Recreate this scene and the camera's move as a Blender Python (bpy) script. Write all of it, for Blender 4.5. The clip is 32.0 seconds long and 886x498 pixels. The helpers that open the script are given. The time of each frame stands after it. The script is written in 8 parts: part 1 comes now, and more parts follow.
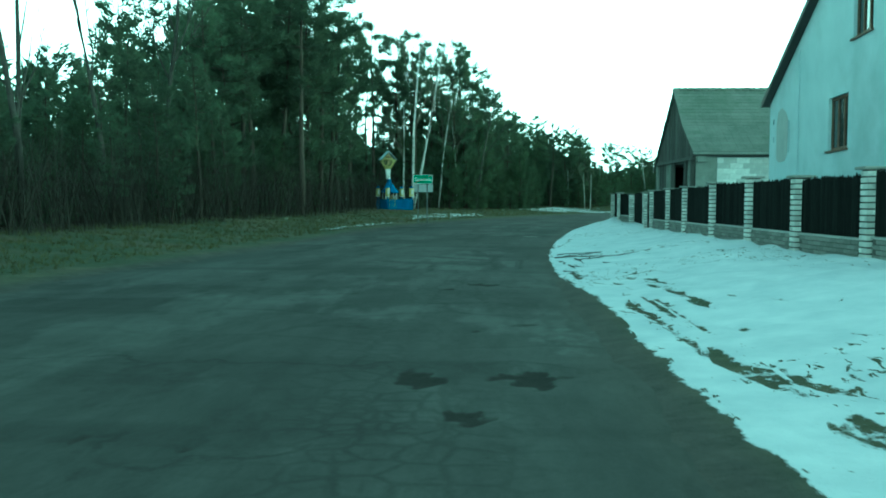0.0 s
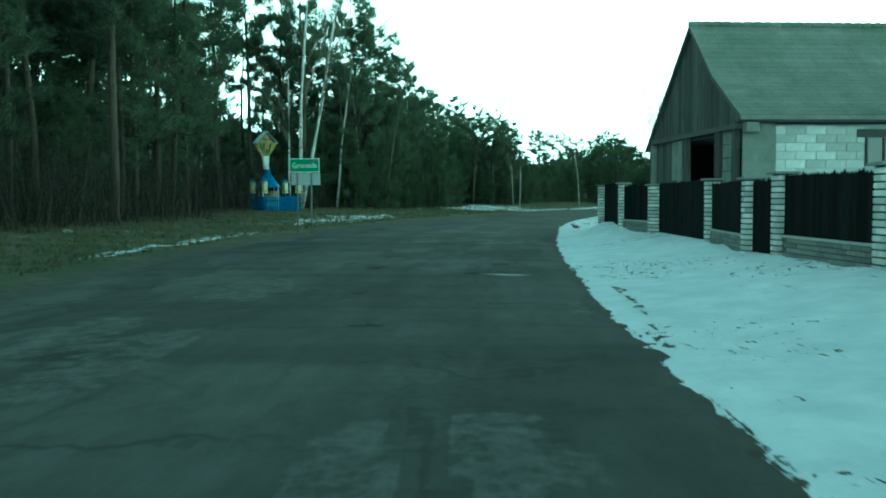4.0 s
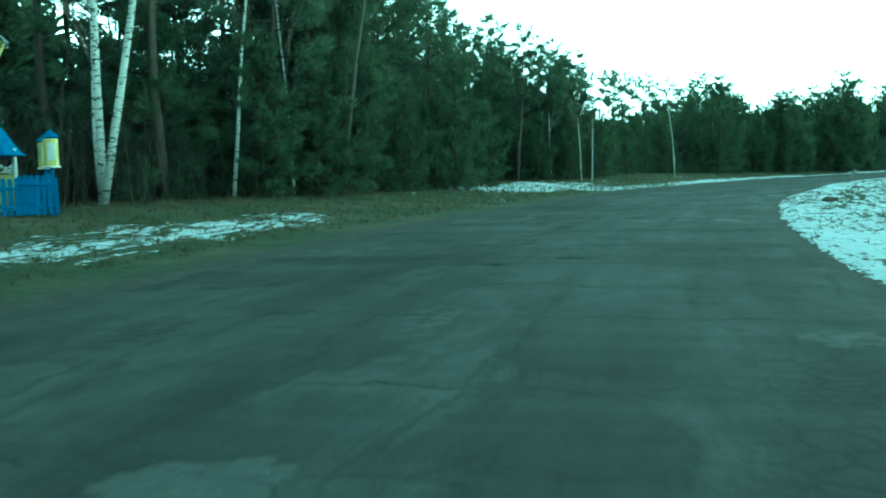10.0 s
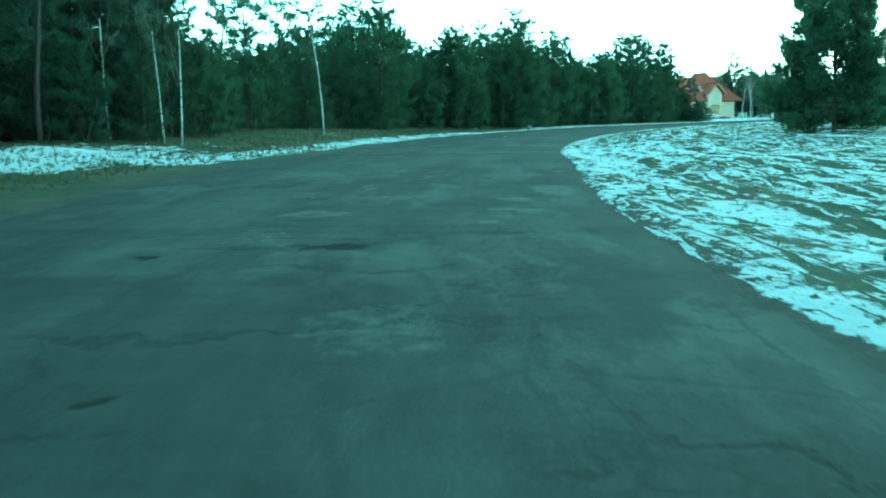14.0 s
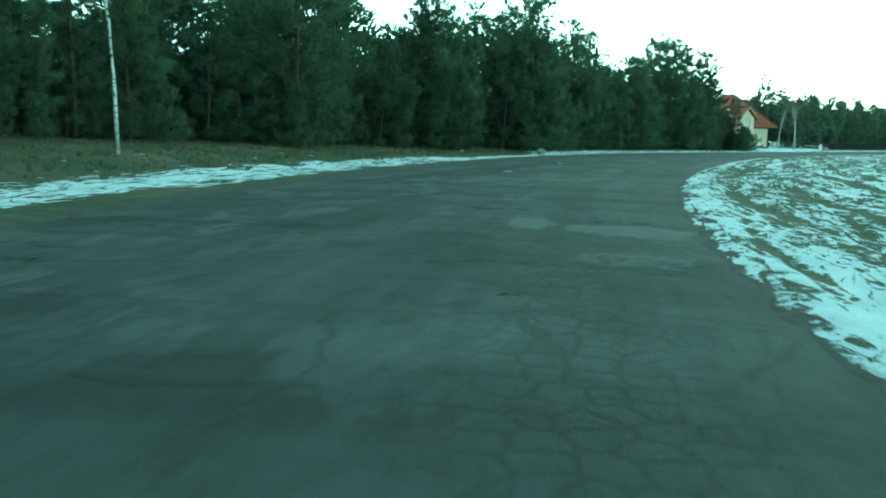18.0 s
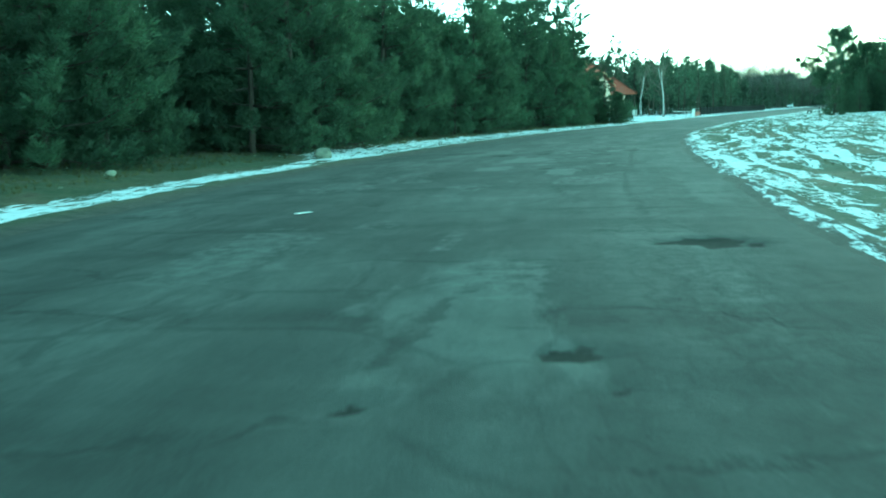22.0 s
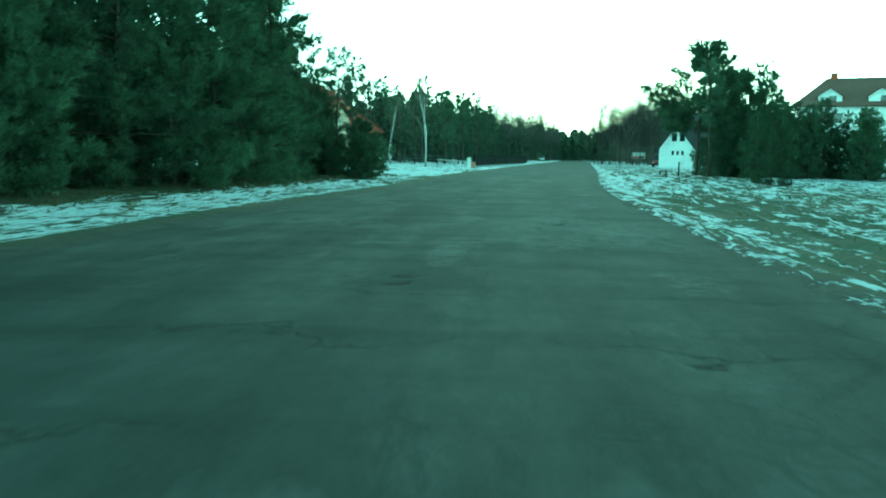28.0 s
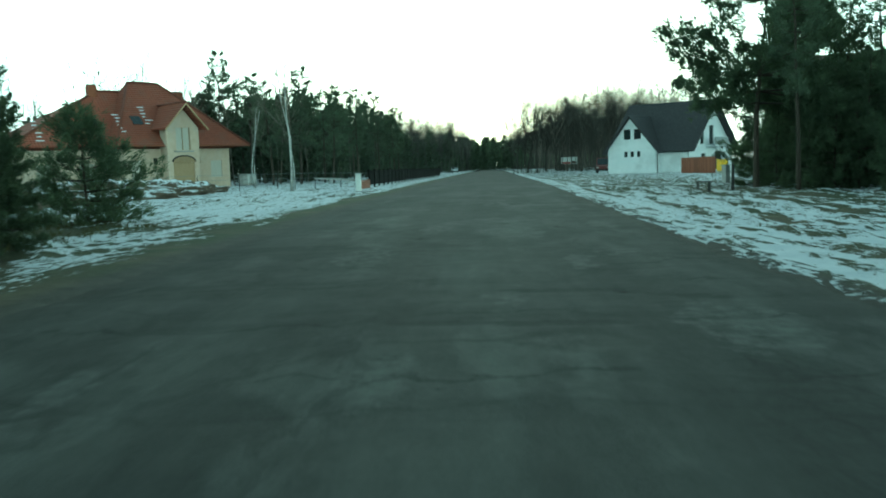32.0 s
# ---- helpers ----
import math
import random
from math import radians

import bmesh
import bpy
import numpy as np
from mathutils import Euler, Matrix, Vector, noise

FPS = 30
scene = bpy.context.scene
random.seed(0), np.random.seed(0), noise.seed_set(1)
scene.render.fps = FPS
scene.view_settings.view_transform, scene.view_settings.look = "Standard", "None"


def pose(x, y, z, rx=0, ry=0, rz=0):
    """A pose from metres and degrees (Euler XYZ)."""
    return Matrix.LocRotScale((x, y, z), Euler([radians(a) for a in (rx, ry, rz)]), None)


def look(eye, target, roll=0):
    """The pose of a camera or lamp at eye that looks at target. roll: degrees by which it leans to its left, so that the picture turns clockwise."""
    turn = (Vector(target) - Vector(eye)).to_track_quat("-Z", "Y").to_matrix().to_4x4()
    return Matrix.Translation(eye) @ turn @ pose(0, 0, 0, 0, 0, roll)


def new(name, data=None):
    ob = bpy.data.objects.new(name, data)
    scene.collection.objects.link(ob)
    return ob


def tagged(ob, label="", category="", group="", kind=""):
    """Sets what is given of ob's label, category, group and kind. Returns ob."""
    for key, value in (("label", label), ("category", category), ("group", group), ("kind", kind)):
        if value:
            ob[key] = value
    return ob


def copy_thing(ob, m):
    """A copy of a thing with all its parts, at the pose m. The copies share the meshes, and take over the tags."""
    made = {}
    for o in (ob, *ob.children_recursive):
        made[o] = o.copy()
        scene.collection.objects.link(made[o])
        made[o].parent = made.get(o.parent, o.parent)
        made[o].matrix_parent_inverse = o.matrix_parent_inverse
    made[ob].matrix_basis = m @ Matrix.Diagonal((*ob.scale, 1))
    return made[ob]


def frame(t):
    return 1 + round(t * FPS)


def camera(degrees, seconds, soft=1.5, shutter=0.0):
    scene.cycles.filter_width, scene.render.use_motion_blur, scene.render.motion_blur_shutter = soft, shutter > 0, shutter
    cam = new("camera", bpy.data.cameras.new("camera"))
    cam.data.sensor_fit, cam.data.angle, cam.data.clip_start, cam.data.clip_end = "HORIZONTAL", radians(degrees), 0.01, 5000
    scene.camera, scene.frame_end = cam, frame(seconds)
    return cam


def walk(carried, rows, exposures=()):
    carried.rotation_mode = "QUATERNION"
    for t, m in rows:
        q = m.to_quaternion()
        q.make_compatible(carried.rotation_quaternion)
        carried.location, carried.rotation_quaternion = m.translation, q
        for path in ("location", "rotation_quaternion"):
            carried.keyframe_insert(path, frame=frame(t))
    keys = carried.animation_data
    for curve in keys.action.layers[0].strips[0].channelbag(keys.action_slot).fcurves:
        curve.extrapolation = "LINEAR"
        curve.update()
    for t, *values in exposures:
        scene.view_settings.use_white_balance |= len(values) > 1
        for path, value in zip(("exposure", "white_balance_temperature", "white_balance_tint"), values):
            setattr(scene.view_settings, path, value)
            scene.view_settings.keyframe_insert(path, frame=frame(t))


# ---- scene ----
cam = camera(52.5, 32.0, soft=1.8, shutter=0.25)
METRES, EYE, TILT, LEAN, TURN = 205.0, 1.23, 0.0, 0.0, 0.0
PATH = [
    (0, (-0.418, -0.669, 1.257), (-0.367, 1.327, 1.151), 0.2),
    (0.5, (-0.269, 1.04, 1.27), (-0.213, 3.035, 1.148), 0.7),
    (1, (-0.167, 2.916, 1.27), (-0.13, 4.914, 1.189), -1.0),
    (1.5, (-0.143, 4.771, 1.27), (-0.012, 6.764, 1.168), 0.5),
    (2, (-0.202, 6.845, 1.281), (0.01, 8.831, 1.168), -0.8),
    (2.5, (-0.005, 8.971, 1.27), (0.288, 10.947, 1.159), 2.1),
    (3, (0.105, 11.501, 1.27), (0.378, 13.477, 1.12), 0.9),
    (3.5, (0.284, 14.27, 1.273), (0.543, 16.251, 1.17), -0.2),
    (5.5, (1.663, 24.465, 1.288), (1.877, 26.446, 1.122), 0.8),
    (6, (2.138, 26.861, 1.262), (2.269, 28.851, 1.117), -0.5),
    (6.5, (2.766, 29.429, 1.264), (2.987, 31.411, 1.111), -1.6),
    (7, (3.236, 32.1, 1.268), (3.457, 34.082, 1.122), -0.9),
    (7.5, (3.77, 34.884, 1.264), (3.982, 36.866, 1.097), 0.4),
    (8, (4.32, 37.677, 1.262), (4.465, 39.66, 1.051), -0.2),
    (8.5, (4.715, 40.374, 1.258), (4.815, 42.365, 1.085), -0.5),
    (9, (5.083, 43.125, 1.286), (5.209, 45.113, 1.109), -1.3),
    (9.5, (5.659, 45.567, 1.276), (5.738, 47.556, 1.08), 0.2),
    (10, (6.133, 48.613, 1.272), (6.27, 50.601, 1.103), -1.5),
    (10.5, (6.428, 51.893, 1.271), (6.731, 53.859, 1.07), -0.2),
    (11, (7.284, 54.819, 1.284), (7.72, 56.762, 1.103), -0.1),
    (11.5, (8.115, 57.668, 1.267), (8.717, 59.561, 1.031), -0.5),
    (12, (9.122, 60.603, 1.284), (9.781, 62.467, 0.976), 0.2),
    (12.5, (10.33, 63.487, 1.268), (11.065, 65.317, 0.934), -0.5),
    (13, (11.508, 66.239, 1.277), (12.27, 68.065, 0.98), -1.2),
    (13.5, (12.674, 68.867, 1.269), (13.488, 70.679, 1.036), -1.7),
    (14, (13.871, 71.47, 1.272), (14.731, 73.253, 0.983), -0.9),
    (14.5, (15.443, 74.413, 1.277), (16.323, 76.196, 1.057), -0.5),
    (15, (16.97, 77.283, 1.261), (17.865, 79.067, 1.125), 0.0),
    (15.5, (18.678, 80.308, 1.227), (19.527, 82.111, 1.06), -0.3),
    (17.5, (25.74, 92.696, 1.274), (26.601, 94.482, 1.011), 1.2),
    (18, (27.403, 95.406, 1.271), (28.277, 97.187, 1.014), 1.7),
    (18.5, (29.183, 98.234, 1.27), (30.128, 99.98, 1.029), 1.1),
    (19, (31.114, 101.091, 1.272), (32.11, 102.809, 1.039), 1.4),
    (19.5, (33.119, 103.855, 1.272), (34.179, 105.535, 1.043), 1.9),
    (20, (35.319, 106.736, 1.272), (36.441, 108.382, 1.087), 2.9),
    (20.5, (37.616, 109.493, 1.266), (38.747, 111.129, 1.053), 2.4),
    (21, (39.963, 112.353, 1.259), (41.111, 113.972, 1.011), 1.1),
    (21.5, (42.451, 115.895, 1.27), (43.584, 117.511, 0.949), -1.6),
    (22, (44.799, 119.121, 1.265), (45.951, 120.73, 0.976), -2.2),
    (22.5, (47.061, 122.044, 1.275), (48.252, 123.636, 1.063), -0.2),
    (23, (49.445, 124.956, 1.264), (50.664, 126.537, 1.146), 0.5),
    (23.5, (51.939, 127.727, 1.274), (53.186, 129.285, 1.139), 3.2),
    (24, (54.537, 130.596, 1.272), (55.824, 132.122, 1.143), 1.8),
    (24.5, (57.035, 133.202, 1.28), (58.305, 134.736, 1.099), 1.1),
    (25, (59.763, 135.947, 1.258), (61.049, 137.464, 1.045), 0.2),
    (25.5, (62.287, 138.695, 1.275), (63.614, 140.173, 1.035), -0.4),
    (26, (65.423, 141.461, 1.272), (66.831, 142.86, 1.028), -1.2),
    (26.5, (68.457, 143.993, 1.269), (69.941, 145.312, 1.035), -1.5),
    (28.5, (80.984, 152.565, 1.256), (82.584, 153.748, 1.057), 1.1),
    (29, (83.922, 154.609, 1.258), (85.558, 155.743, 1.063), 0.2),
    (29.5, (87.093, 156.582, 1.265), (88.736, 157.707, 1.083), 0.1),
    (30, (90.414, 158.667, 1.274), (92.05, 159.799, 1.064), -0.1),
    (30.5, (93.425, 160.627, 1.272), (95.065, 161.753, 1.069), -1.1),
    (31, (96.39, 162.605, 1.278), (97.998, 163.779, 1.093), -1.1),
    (31.5, (99.471, 164.753, 1.278), (101.12, 165.865, 1.064), -1.5),
    (32, (102.521, 166.91, 1.289), (104.207, 167.97, 1.111), -1.8),
]
EXPOSURES = [
    (0.0, 0.74, 4300, -65), (3.5, 0.54, 4450, -60), (6.0, 0.69, 4450, -58), (8.0, 0.79, 4300, -65), (9.0, 0.94, 4150, -65), (10.0, 1.09, 4100, -66), (11.0, 1.06, 4050, -63), (12.0, 0.79, 3950, -64), (13.0, 1.39, 3750, -64), (14.0, 1.19, 3720, -68), (15.0, 0.94, 4300, -58), (18.0, 0.94, 4350, -60),
    (19.0, 1.14, 4000, -64), (20.0, 0.94, 4100, -62), (21.0, 1.04, 4150, -62), (22.0, 1.52, 4000, -65), (23.0, 1.34, 4000, -66), (24.0, 0.59, 4300, -62), (25.0, 0.44, 4350, -64), (26.0, 0.97, 3950, -79), (29.0, 0.59, 4100, -75), (31.0, 0.16, 4700, -50), (32.0, 0.09, 4900, -42),
]
walk(cam, [(t, look(eye, target, roll)) for t, eye, target, roll in PATH], EXPOSURES)

# ---- sky and sun ----
world = bpy.data.worlds.new("sky")
scene.world = world
world.use_nodes = True
wn = world.node_tree
sky = wn.nodes.new("ShaderNodeTexSky")
sky.sky_type, sky.sun_disc = "NISHITA", False
sky.sun_elevation, sky.sun_rotation = radians(7), radians(62)
sky.air_density, sky.dust_density, sky.ozone_density = 1.0, 2.0, 1.0
# thin high cloud, brightest low in the sky on the sun's side
way = wn.nodes.new("ShaderNodeTexCoord").outputs["Generated"]
high = wn.nodes.new("ShaderNodeSeparateXYZ")
wn.links.new(way, high.inputs[0])
low = wn.nodes.new("ShaderNodeMapRange")
low.interpolation_type = "SMOOTHERSTEP"
for q, w in zip((1, 2, 3, 4), (0.02, 0.55, 1.0, 0.0)):
    low.inputs[q].default_value = w
wn.links.new(high.outputs[2], low.inputs[0])
toward = wn.nodes.new("ShaderNodeVectorMath")
toward.operation = "DOT_PRODUCT"
toward.inputs[1].default_value = (math.sin(radians(40)), math.cos(radians(40)), 0.0)
wn.links.new(way, toward.inputs[0])
side = wn.nodes.new("ShaderNodeMapRange")
for q, w in zip((1, 2, 3, 4), (-0.6, 0.9, 0.8, 1.0)):
    side.inputs[q].default_value = w
wn.links.new(toward.outputs["Value"], side.inputs[0])
glow = wn.nodes.new("ShaderNodeMath")
glow.operation = "MULTIPLY"
wn.links.new(low.outputs[0], glow.inputs[0])
wn.links.new(side.outputs[0], glow.inputs[1])
cloud = wn.nodes.new("ShaderNodeMix")
cloud.data_type = "RGBA"
cloud.inputs[6].default_value = (2.6, 2.8, 3.0, 1)
cloud.inputs[7].default_value = (26.0, 25.5, 24.5, 1)
wn.links.new(glow.outputs[0], cloud.inputs[0])
veil = wn.nodes.new("ShaderNodeMix")
veil.data_type = "RGBA"
veil.inputs[0].default_value = 0.75
wn.links.new(sky.outputs[0], veil.inputs[6])
wn.links.new(cloud.outputs[2], veil.inputs[7])
wn.links.new(veil.outputs[2], wn.nodes["Background"].inputs[0])
wn.nodes["Background"].inputs[1].default_value = 0.15
sun = new("sun", bpy.data.lights.new("sun", "SUN"))
sun.data.energy, sun.data.angle, sun.data.color = 0.35, radians(20), (1.0, 0.95, 0.88)
sun.rotation_euler = (radians(80), 0, radians(118))


# ---- node and mesh helpers ----
def material(name, rough=0.8, metal=0.0, spec=0.3):
    m = bpy.data.materials.new(name)
    m.use_nodes = True
    b = m.node_tree.nodes["Principled BSDF"]
    b.inputs["Roughness"].default_value = rough
    b.inputs["Metallic"].default_value = metal
    b.inputs["Specular IOR Level"].default_value = spec
    return m, m.node_tree, b


def node(nt, kind, ins=None, operation="", data_type="", blend_type="", use_clamp=False):
    n = nt.nodes.new(kind)
    if data_type:
        n.data_type = data_type
    if operation:
        n.operation = operation
    if use_clamp:
        n.use_clamp = True
    if blend_type:
        n.blend_type = blend_type
    for k, v in (ins or {}).items():
        if isinstance(v, bpy.types.NodeSocket):
            nt.links.new(v, n.inputs[k])
        else:
            n.inputs[k].default_value = v
    return n


def ramp(nt, fac, stops):
    n = node(nt, "ShaderNodeValToRGB", {0: fac})
    e = n.color_ramp.elements
    while len(e) < len(stops):
        e.new(0.5)
    for el, (p, c) in zip(e, stops):
        el.position = p
        el.color = (*c, 1) if len(c) == 3 else c
    return n.outputs[0]


def mixc(nt, fac, a, b, blend="MIX"):
    n = node(nt, "ShaderNodeMix", {0: fac}, data_type="RGBA", blend_type=blend)
    for k, v in ((6, a), (7, b)):
        if isinstance(v, bpy.types.NodeSocket):
            nt.links.new(v, n.inputs[k])
        else:
            n.inputs[k].default_value = (*v, 1)
    return n.outputs[2]


def calc(nt, op, a, b=0.0, c=0.0, clamp=False):
    return node(nt, "ShaderNodeMath", {0: a, 1: b, 2: c}, operation=op, use_clamp=clamp).outputs[0]


def mapped(nt, scale=(1, 1, 1), coord="Object"):
    t = node(nt, "ShaderNodeTexCoord")
    return node(nt, "ShaderNodeMapping", {0: t.outputs[coord], 3: scale}).outputs[0]


def noise_of(nt, vec, scale, detail=4.0, rough=0.6, dist=0.0):
    return node(nt, "ShaderNodeTexNoise", {"Vector": vec, "Scale": scale, "Detail": detail, "Roughness": rough, "Distortion": dist}).outputs["Fac"]


def bump(nt, b, height, strength, distance=0.02):
    n = node(nt, "ShaderNodeBump", {"Height": height, "Strength": strength, "Distance": distance})
    nt.links.new(n.outputs[0], b.inputs["Normal"])


def surface(name, dark, light, scale=6.0, rough=0.8, stretch=(1, 1, 1), grain=40.0, relief=0.3, stain=None, metal=0.0, spec=0.3, vary=0.25):
    """A rough surface with grain, broad wear, stains and a tone of its own for each piece."""
    m, nt, b = material(name, rough, metal, spec)
    v = mapped(nt, stretch)
    big, fine = noise_of(nt, v, scale, 5), noise_of(nt, v, grain, 3)
    c = mixc(nt, calc(nt, "MULTIPLY_ADD", calc(nt, "ADD", big, calc(nt, "MULTIPLY", fine, 0.5)), 1.6, -0.7, True), dark, light)
    if stain:
        patch = ramp(nt, noise_of(nt, v, scale * 0.22, 6, 0.7), [(0.5, (0, 0, 0)), (0.68, (1, 1, 1))])
        c = mixc(nt, patch, c, stain)
    if vary:
        r = node(nt, "ShaderNodeObjectInfo").outputs["Random"]
        k = calc(nt, "MULTIPLY_ADD", r, 2 * vary, 1 - vary)
        c = mixc(nt, 1.0, c, node(nt, "ShaderNodeCombineColor", {0: k, 1: k, 2: k}).outputs[0], "MULTIPLY")
    nt.links.new(c, b.inputs["Base Color"])
    bump(nt, b, calc(nt, "ADD", big, fine), relief)
    return m


def mesh_of(name, verts, faces, mats=(), smooth=False):
    me = bpy.data.meshes.new(name)
    me.from_pydata([tuple(v) for v in verts], [], [tuple(f) for f in faces])
    for m in mats:
        me.materials.append(m)
    if smooth:
        me.polygons.foreach_set("use_smooth", [True] * len(me.polygons))
    return me


def put(name, me, parent=None, m=None, label=""):
    ob = new(name, me)
    ob.parent = parent
    if m is not None:
        ob.matrix_basis = m
    if label:
        ob["label"] = label
    return ob


def part(name, bm, mat, parent, label="", m=None):
    me = bpy.data.meshes.new(name)
    bm.to_mesh(me)
    bm.free()
    me.materials.append(mat)
    return put(name, me, parent, m, label)


def thing(name, m, label, category, group=""):
    ob = new(name)
    ob.matrix_basis = m
    return tagged(ob, label, category, group)


def box_bm(x0, y0, z0, x1, y1, z1, bevel=0.0, bm=None):
    bm = bm or bmesh.new()
    g = bmesh.ops.create_cube(bm, size=1.0, matrix=Matrix.Translation(((x0 + x1) / 2, (y0 + y1) / 2, (z0 + z1) / 2)) @ Matrix.Diagonal((x1 - x0, y1 - y0, z1 - z0, 1)))
    if bevel:
        es = list({e for v in g["verts"] for e in v.link_edges})
        bmesh.ops.bevel(bm, geom=es, offset=bevel, segments=1, affect="EDGES")
    return bm


def poly_bm(points, depth, bm=None):
    """A flat outline in x and z (wall plane), made depth thick along +y."""
    bm = bm or bmesh.new()
    f = bm.faces.new([bm.verts.new((x, 0, z)) for x, z in points])
    r = bmesh.ops.extrude_face_region(bm, geom=[f])
    bmesh.ops.translate(bm, verts=[v for v in r["geom"] if isinstance(v, bmesh.types.BMVert)], vec=(0, depth, 0))
    bmesh.ops.recalc_face_normals(bm, faces=bm.faces)
    return bm


def tube_bm(points, radii, sides=8, bm=None):
    """A tapered tube along points."""
    bm = bm or bmesh.new()
    rings = []
    for i, p in enumerate(points):
        p = Vector(p)
        d = (Vector(points[min(i + 1, len(points) - 1)]) - Vector(points[max(i - 1, 0)])).normalized()
        a = d.orthogonal().normalized()
        b = d.cross(a)
        rings.append([bm.verts.new(p + radii[i] * (a * math.cos(2 * math.pi * k / sides) + b * math.sin(2 * math.pi * k / sides))) for k in range(sides)])
    for r0, r1 in zip(rings, rings[1:]):
        q = min(range(sides), key=lambda s: (r0[0].co - r1[s].co).length)
        for k in range(sides):
            bm.faces.new((r0[k], r0[(k + 1) % sides], r1[(k + 1 + q) % sides], r1[(k + q) % sides]))
    bm.faces.new(rings[0][::-1])
    bm.faces.new(rings[-1])
    for f in bm.faces:
        f.smooth = True
    return bm


# ---- materials ----
M_BRICK = surface("silicate_brick", (0.46, 0.46, 0.43), (0.70, 0.70, 0.66), 5, 0.85, grain=60, stain=(0.24, 0.24, 0.21), vary=0.3)
M_PLINTH = surface("grimy_silicate_brick", (0.13, 0.134, 0.12), (0.29, 0.29, 0.265), 4, 0.9, grain=50, stain=(0.09, 0.10, 0.08))
M_MORTAR = surface("mortar", (0.06, 0.06, 0.054), (0.13, 0.13, 0.115), 8, 0.95, vary=0)
M_BLOCK = surface("silicate_block", (0.42, 0.43, 0.40), (0.62, 0.62, 0.58), 3, 0.85, grain=50, stain=(0.30, 0.30, 0.27))
M_FENCEWOOD = surface("dark_stained_boards", (0.006, 0.007, 0.0065), (0.017, 0.018, 0.016), 3, 0.95, (6, 6, 0.8), vary=0.35, spec=0.04)
M_OLDWOOD = surface("weathered_planks", (0.034, 0.036, 0.033), (0.115, 0.115, 0.104), 2.5, 0.95, (8, 8, 0.6), grain=20, vary=0.35)
M_SLATE = surface("grey_roof_slates", (0.105, 0.118, 0.098), (0.235, 0.245, 0.21), 0.9, 0.9, grain=14, stain=(0.10, 0.125, 0.085), vary=0.09)
M_PIER = surface("stained_render", (0.14, 0.15, 0.125), (0.27, 0.28, 0.25), 2, 0.95, vary=0)
M_BARNBOARD = surface("brownish_barn_boards", (0.09, 0.08, 0.055), (0.20, 0.175, 0.12), 2.5, 0.9, (8, 8, 0.6), grain=20, vary=0.25)
M_STUCCO = surface("pale_stucco", (0.68, 0.71, 0.72), (0.82, 0.84, 0.84), 0.9, 0.9, grain=60, relief=0.15, stain=(0.55, 0.57, 0.57), vary=0)
M_BLUESTUCCO = surface("pale_blue_grey_stucco", (0.40, 0.475, 0.51), (0.54, 0.615, 0.645), 0.9, 0.9, grain=60, relief=0.15, stain=(0.36, 0.42, 0.44), vary=0)
M_PLASTER = surface("grey_plaster_patch", (0.30, 0.32, 0.31), (0.42, 0.44, 0.43), 2, 0.95, vary=0)
M_DARKTRIM = surface("dark_trim", (0.02, 0.02, 0.02), (0.05, 0.047, 0.042), 5, 0.6, vary=0.1)
M_WINFRAME = surface("brown_window_frame", (0.06, 0.035, 0.02), (0.13, 0.08, 0.05), 6, 0.6, vary=0.1)
M_CURTAIN = surface("pale_curtain", (0.42, 0.40, 0.34), (0.6, 0.58, 0.5), 2, 0.9, (14, 14, 0.6), vary=0)
M_BLUE = surface("worn_blue_paint", (0.012, 0.085, 0.235), (0.028, 0.155, 0.36), 5, 0.6, grain=30, stain=(0.02, 0.07, 0.16), vary=0.15)
M_PALEBLUE = surface("faded_blue_grey_paint", (0.20, 0.28, 0.33), (0.34, 0.42, 0.45), 5, 0.6, grain=30, stain=(0.3, 0.33, 0.3), vary=0.1)
M_YELLOW = surface("faded_yellow_paint", (0.42, 0.38, 0.10), (0.62, 0.58, 0.24), 5, 0.6, grain=30, stain=(0.24, 0.22, 0.09), vary=0.2)
M_WHITE = surface("white_paint", (0.55, 0.56, 0.53), (0.76, 0.77, 0.73), 4, 0.6, stain=(0.42, 0.43, 0.4), vary=0.08)
M_CONCRETE = surface("concrete", (0.30, 0.30, 0.28), (0.48, 0.48, 0.45), 4, 0.9, vary=0.1)
M_METAL = surface("galvanised_steel", (0.22, 0.24, 0.24), (0.36, 0.38, 0.38), 6, 0.45, metal=0.7, relief=0.05, vary=0.08)
M_POST = surface("dull_steel_post", (0.10, 0.11, 0.11), (0.2, 0.21, 0.21), 6, 0.6, relief=0.05, vary=0.08)
M_PLATE = surface("dull_aluminium_plate", (0.30, 0.33, 0.33), (0.42, 0.45, 0.45), 2, 0.55, relief=0.03, vary=0.05)
M_SIGNGREEN = surface("sign_green", (0.0, 0.19, 0.075), (0.0, 0.25, 0.10), 3, 0.4, relief=0.02, vary=0, spec=0.5)
M_SIGNRED = surface("sign_red", (0.24, 0.028, 0.02), (0.33, 0.045, 0.035), 3, 0.4, relief=0.02, vary=0, spec=0.5)
M_SIGNWHITE = surface("sign_white", (0.70, 0.73, 0.70), (0.8, 0.82, 0.8), 3, 0.4, relief=0.02, vary=0, spec=0.5)
M_TILE = surface("clay_roof_tiles", (0.17, 0.055, 0.035), (0.28, 0.095, 0.055), 4, 0.7, grain=20, stain=(0.2, 0.09, 0.06), vary=0.12)
nt = M_TILE.node_tree
rows = node(nt, "ShaderNodeTexWave", {"Vector": mapped(nt), "Scale": 1.5, "Distortion": 0.25})
rows.bands_direction = "Z"
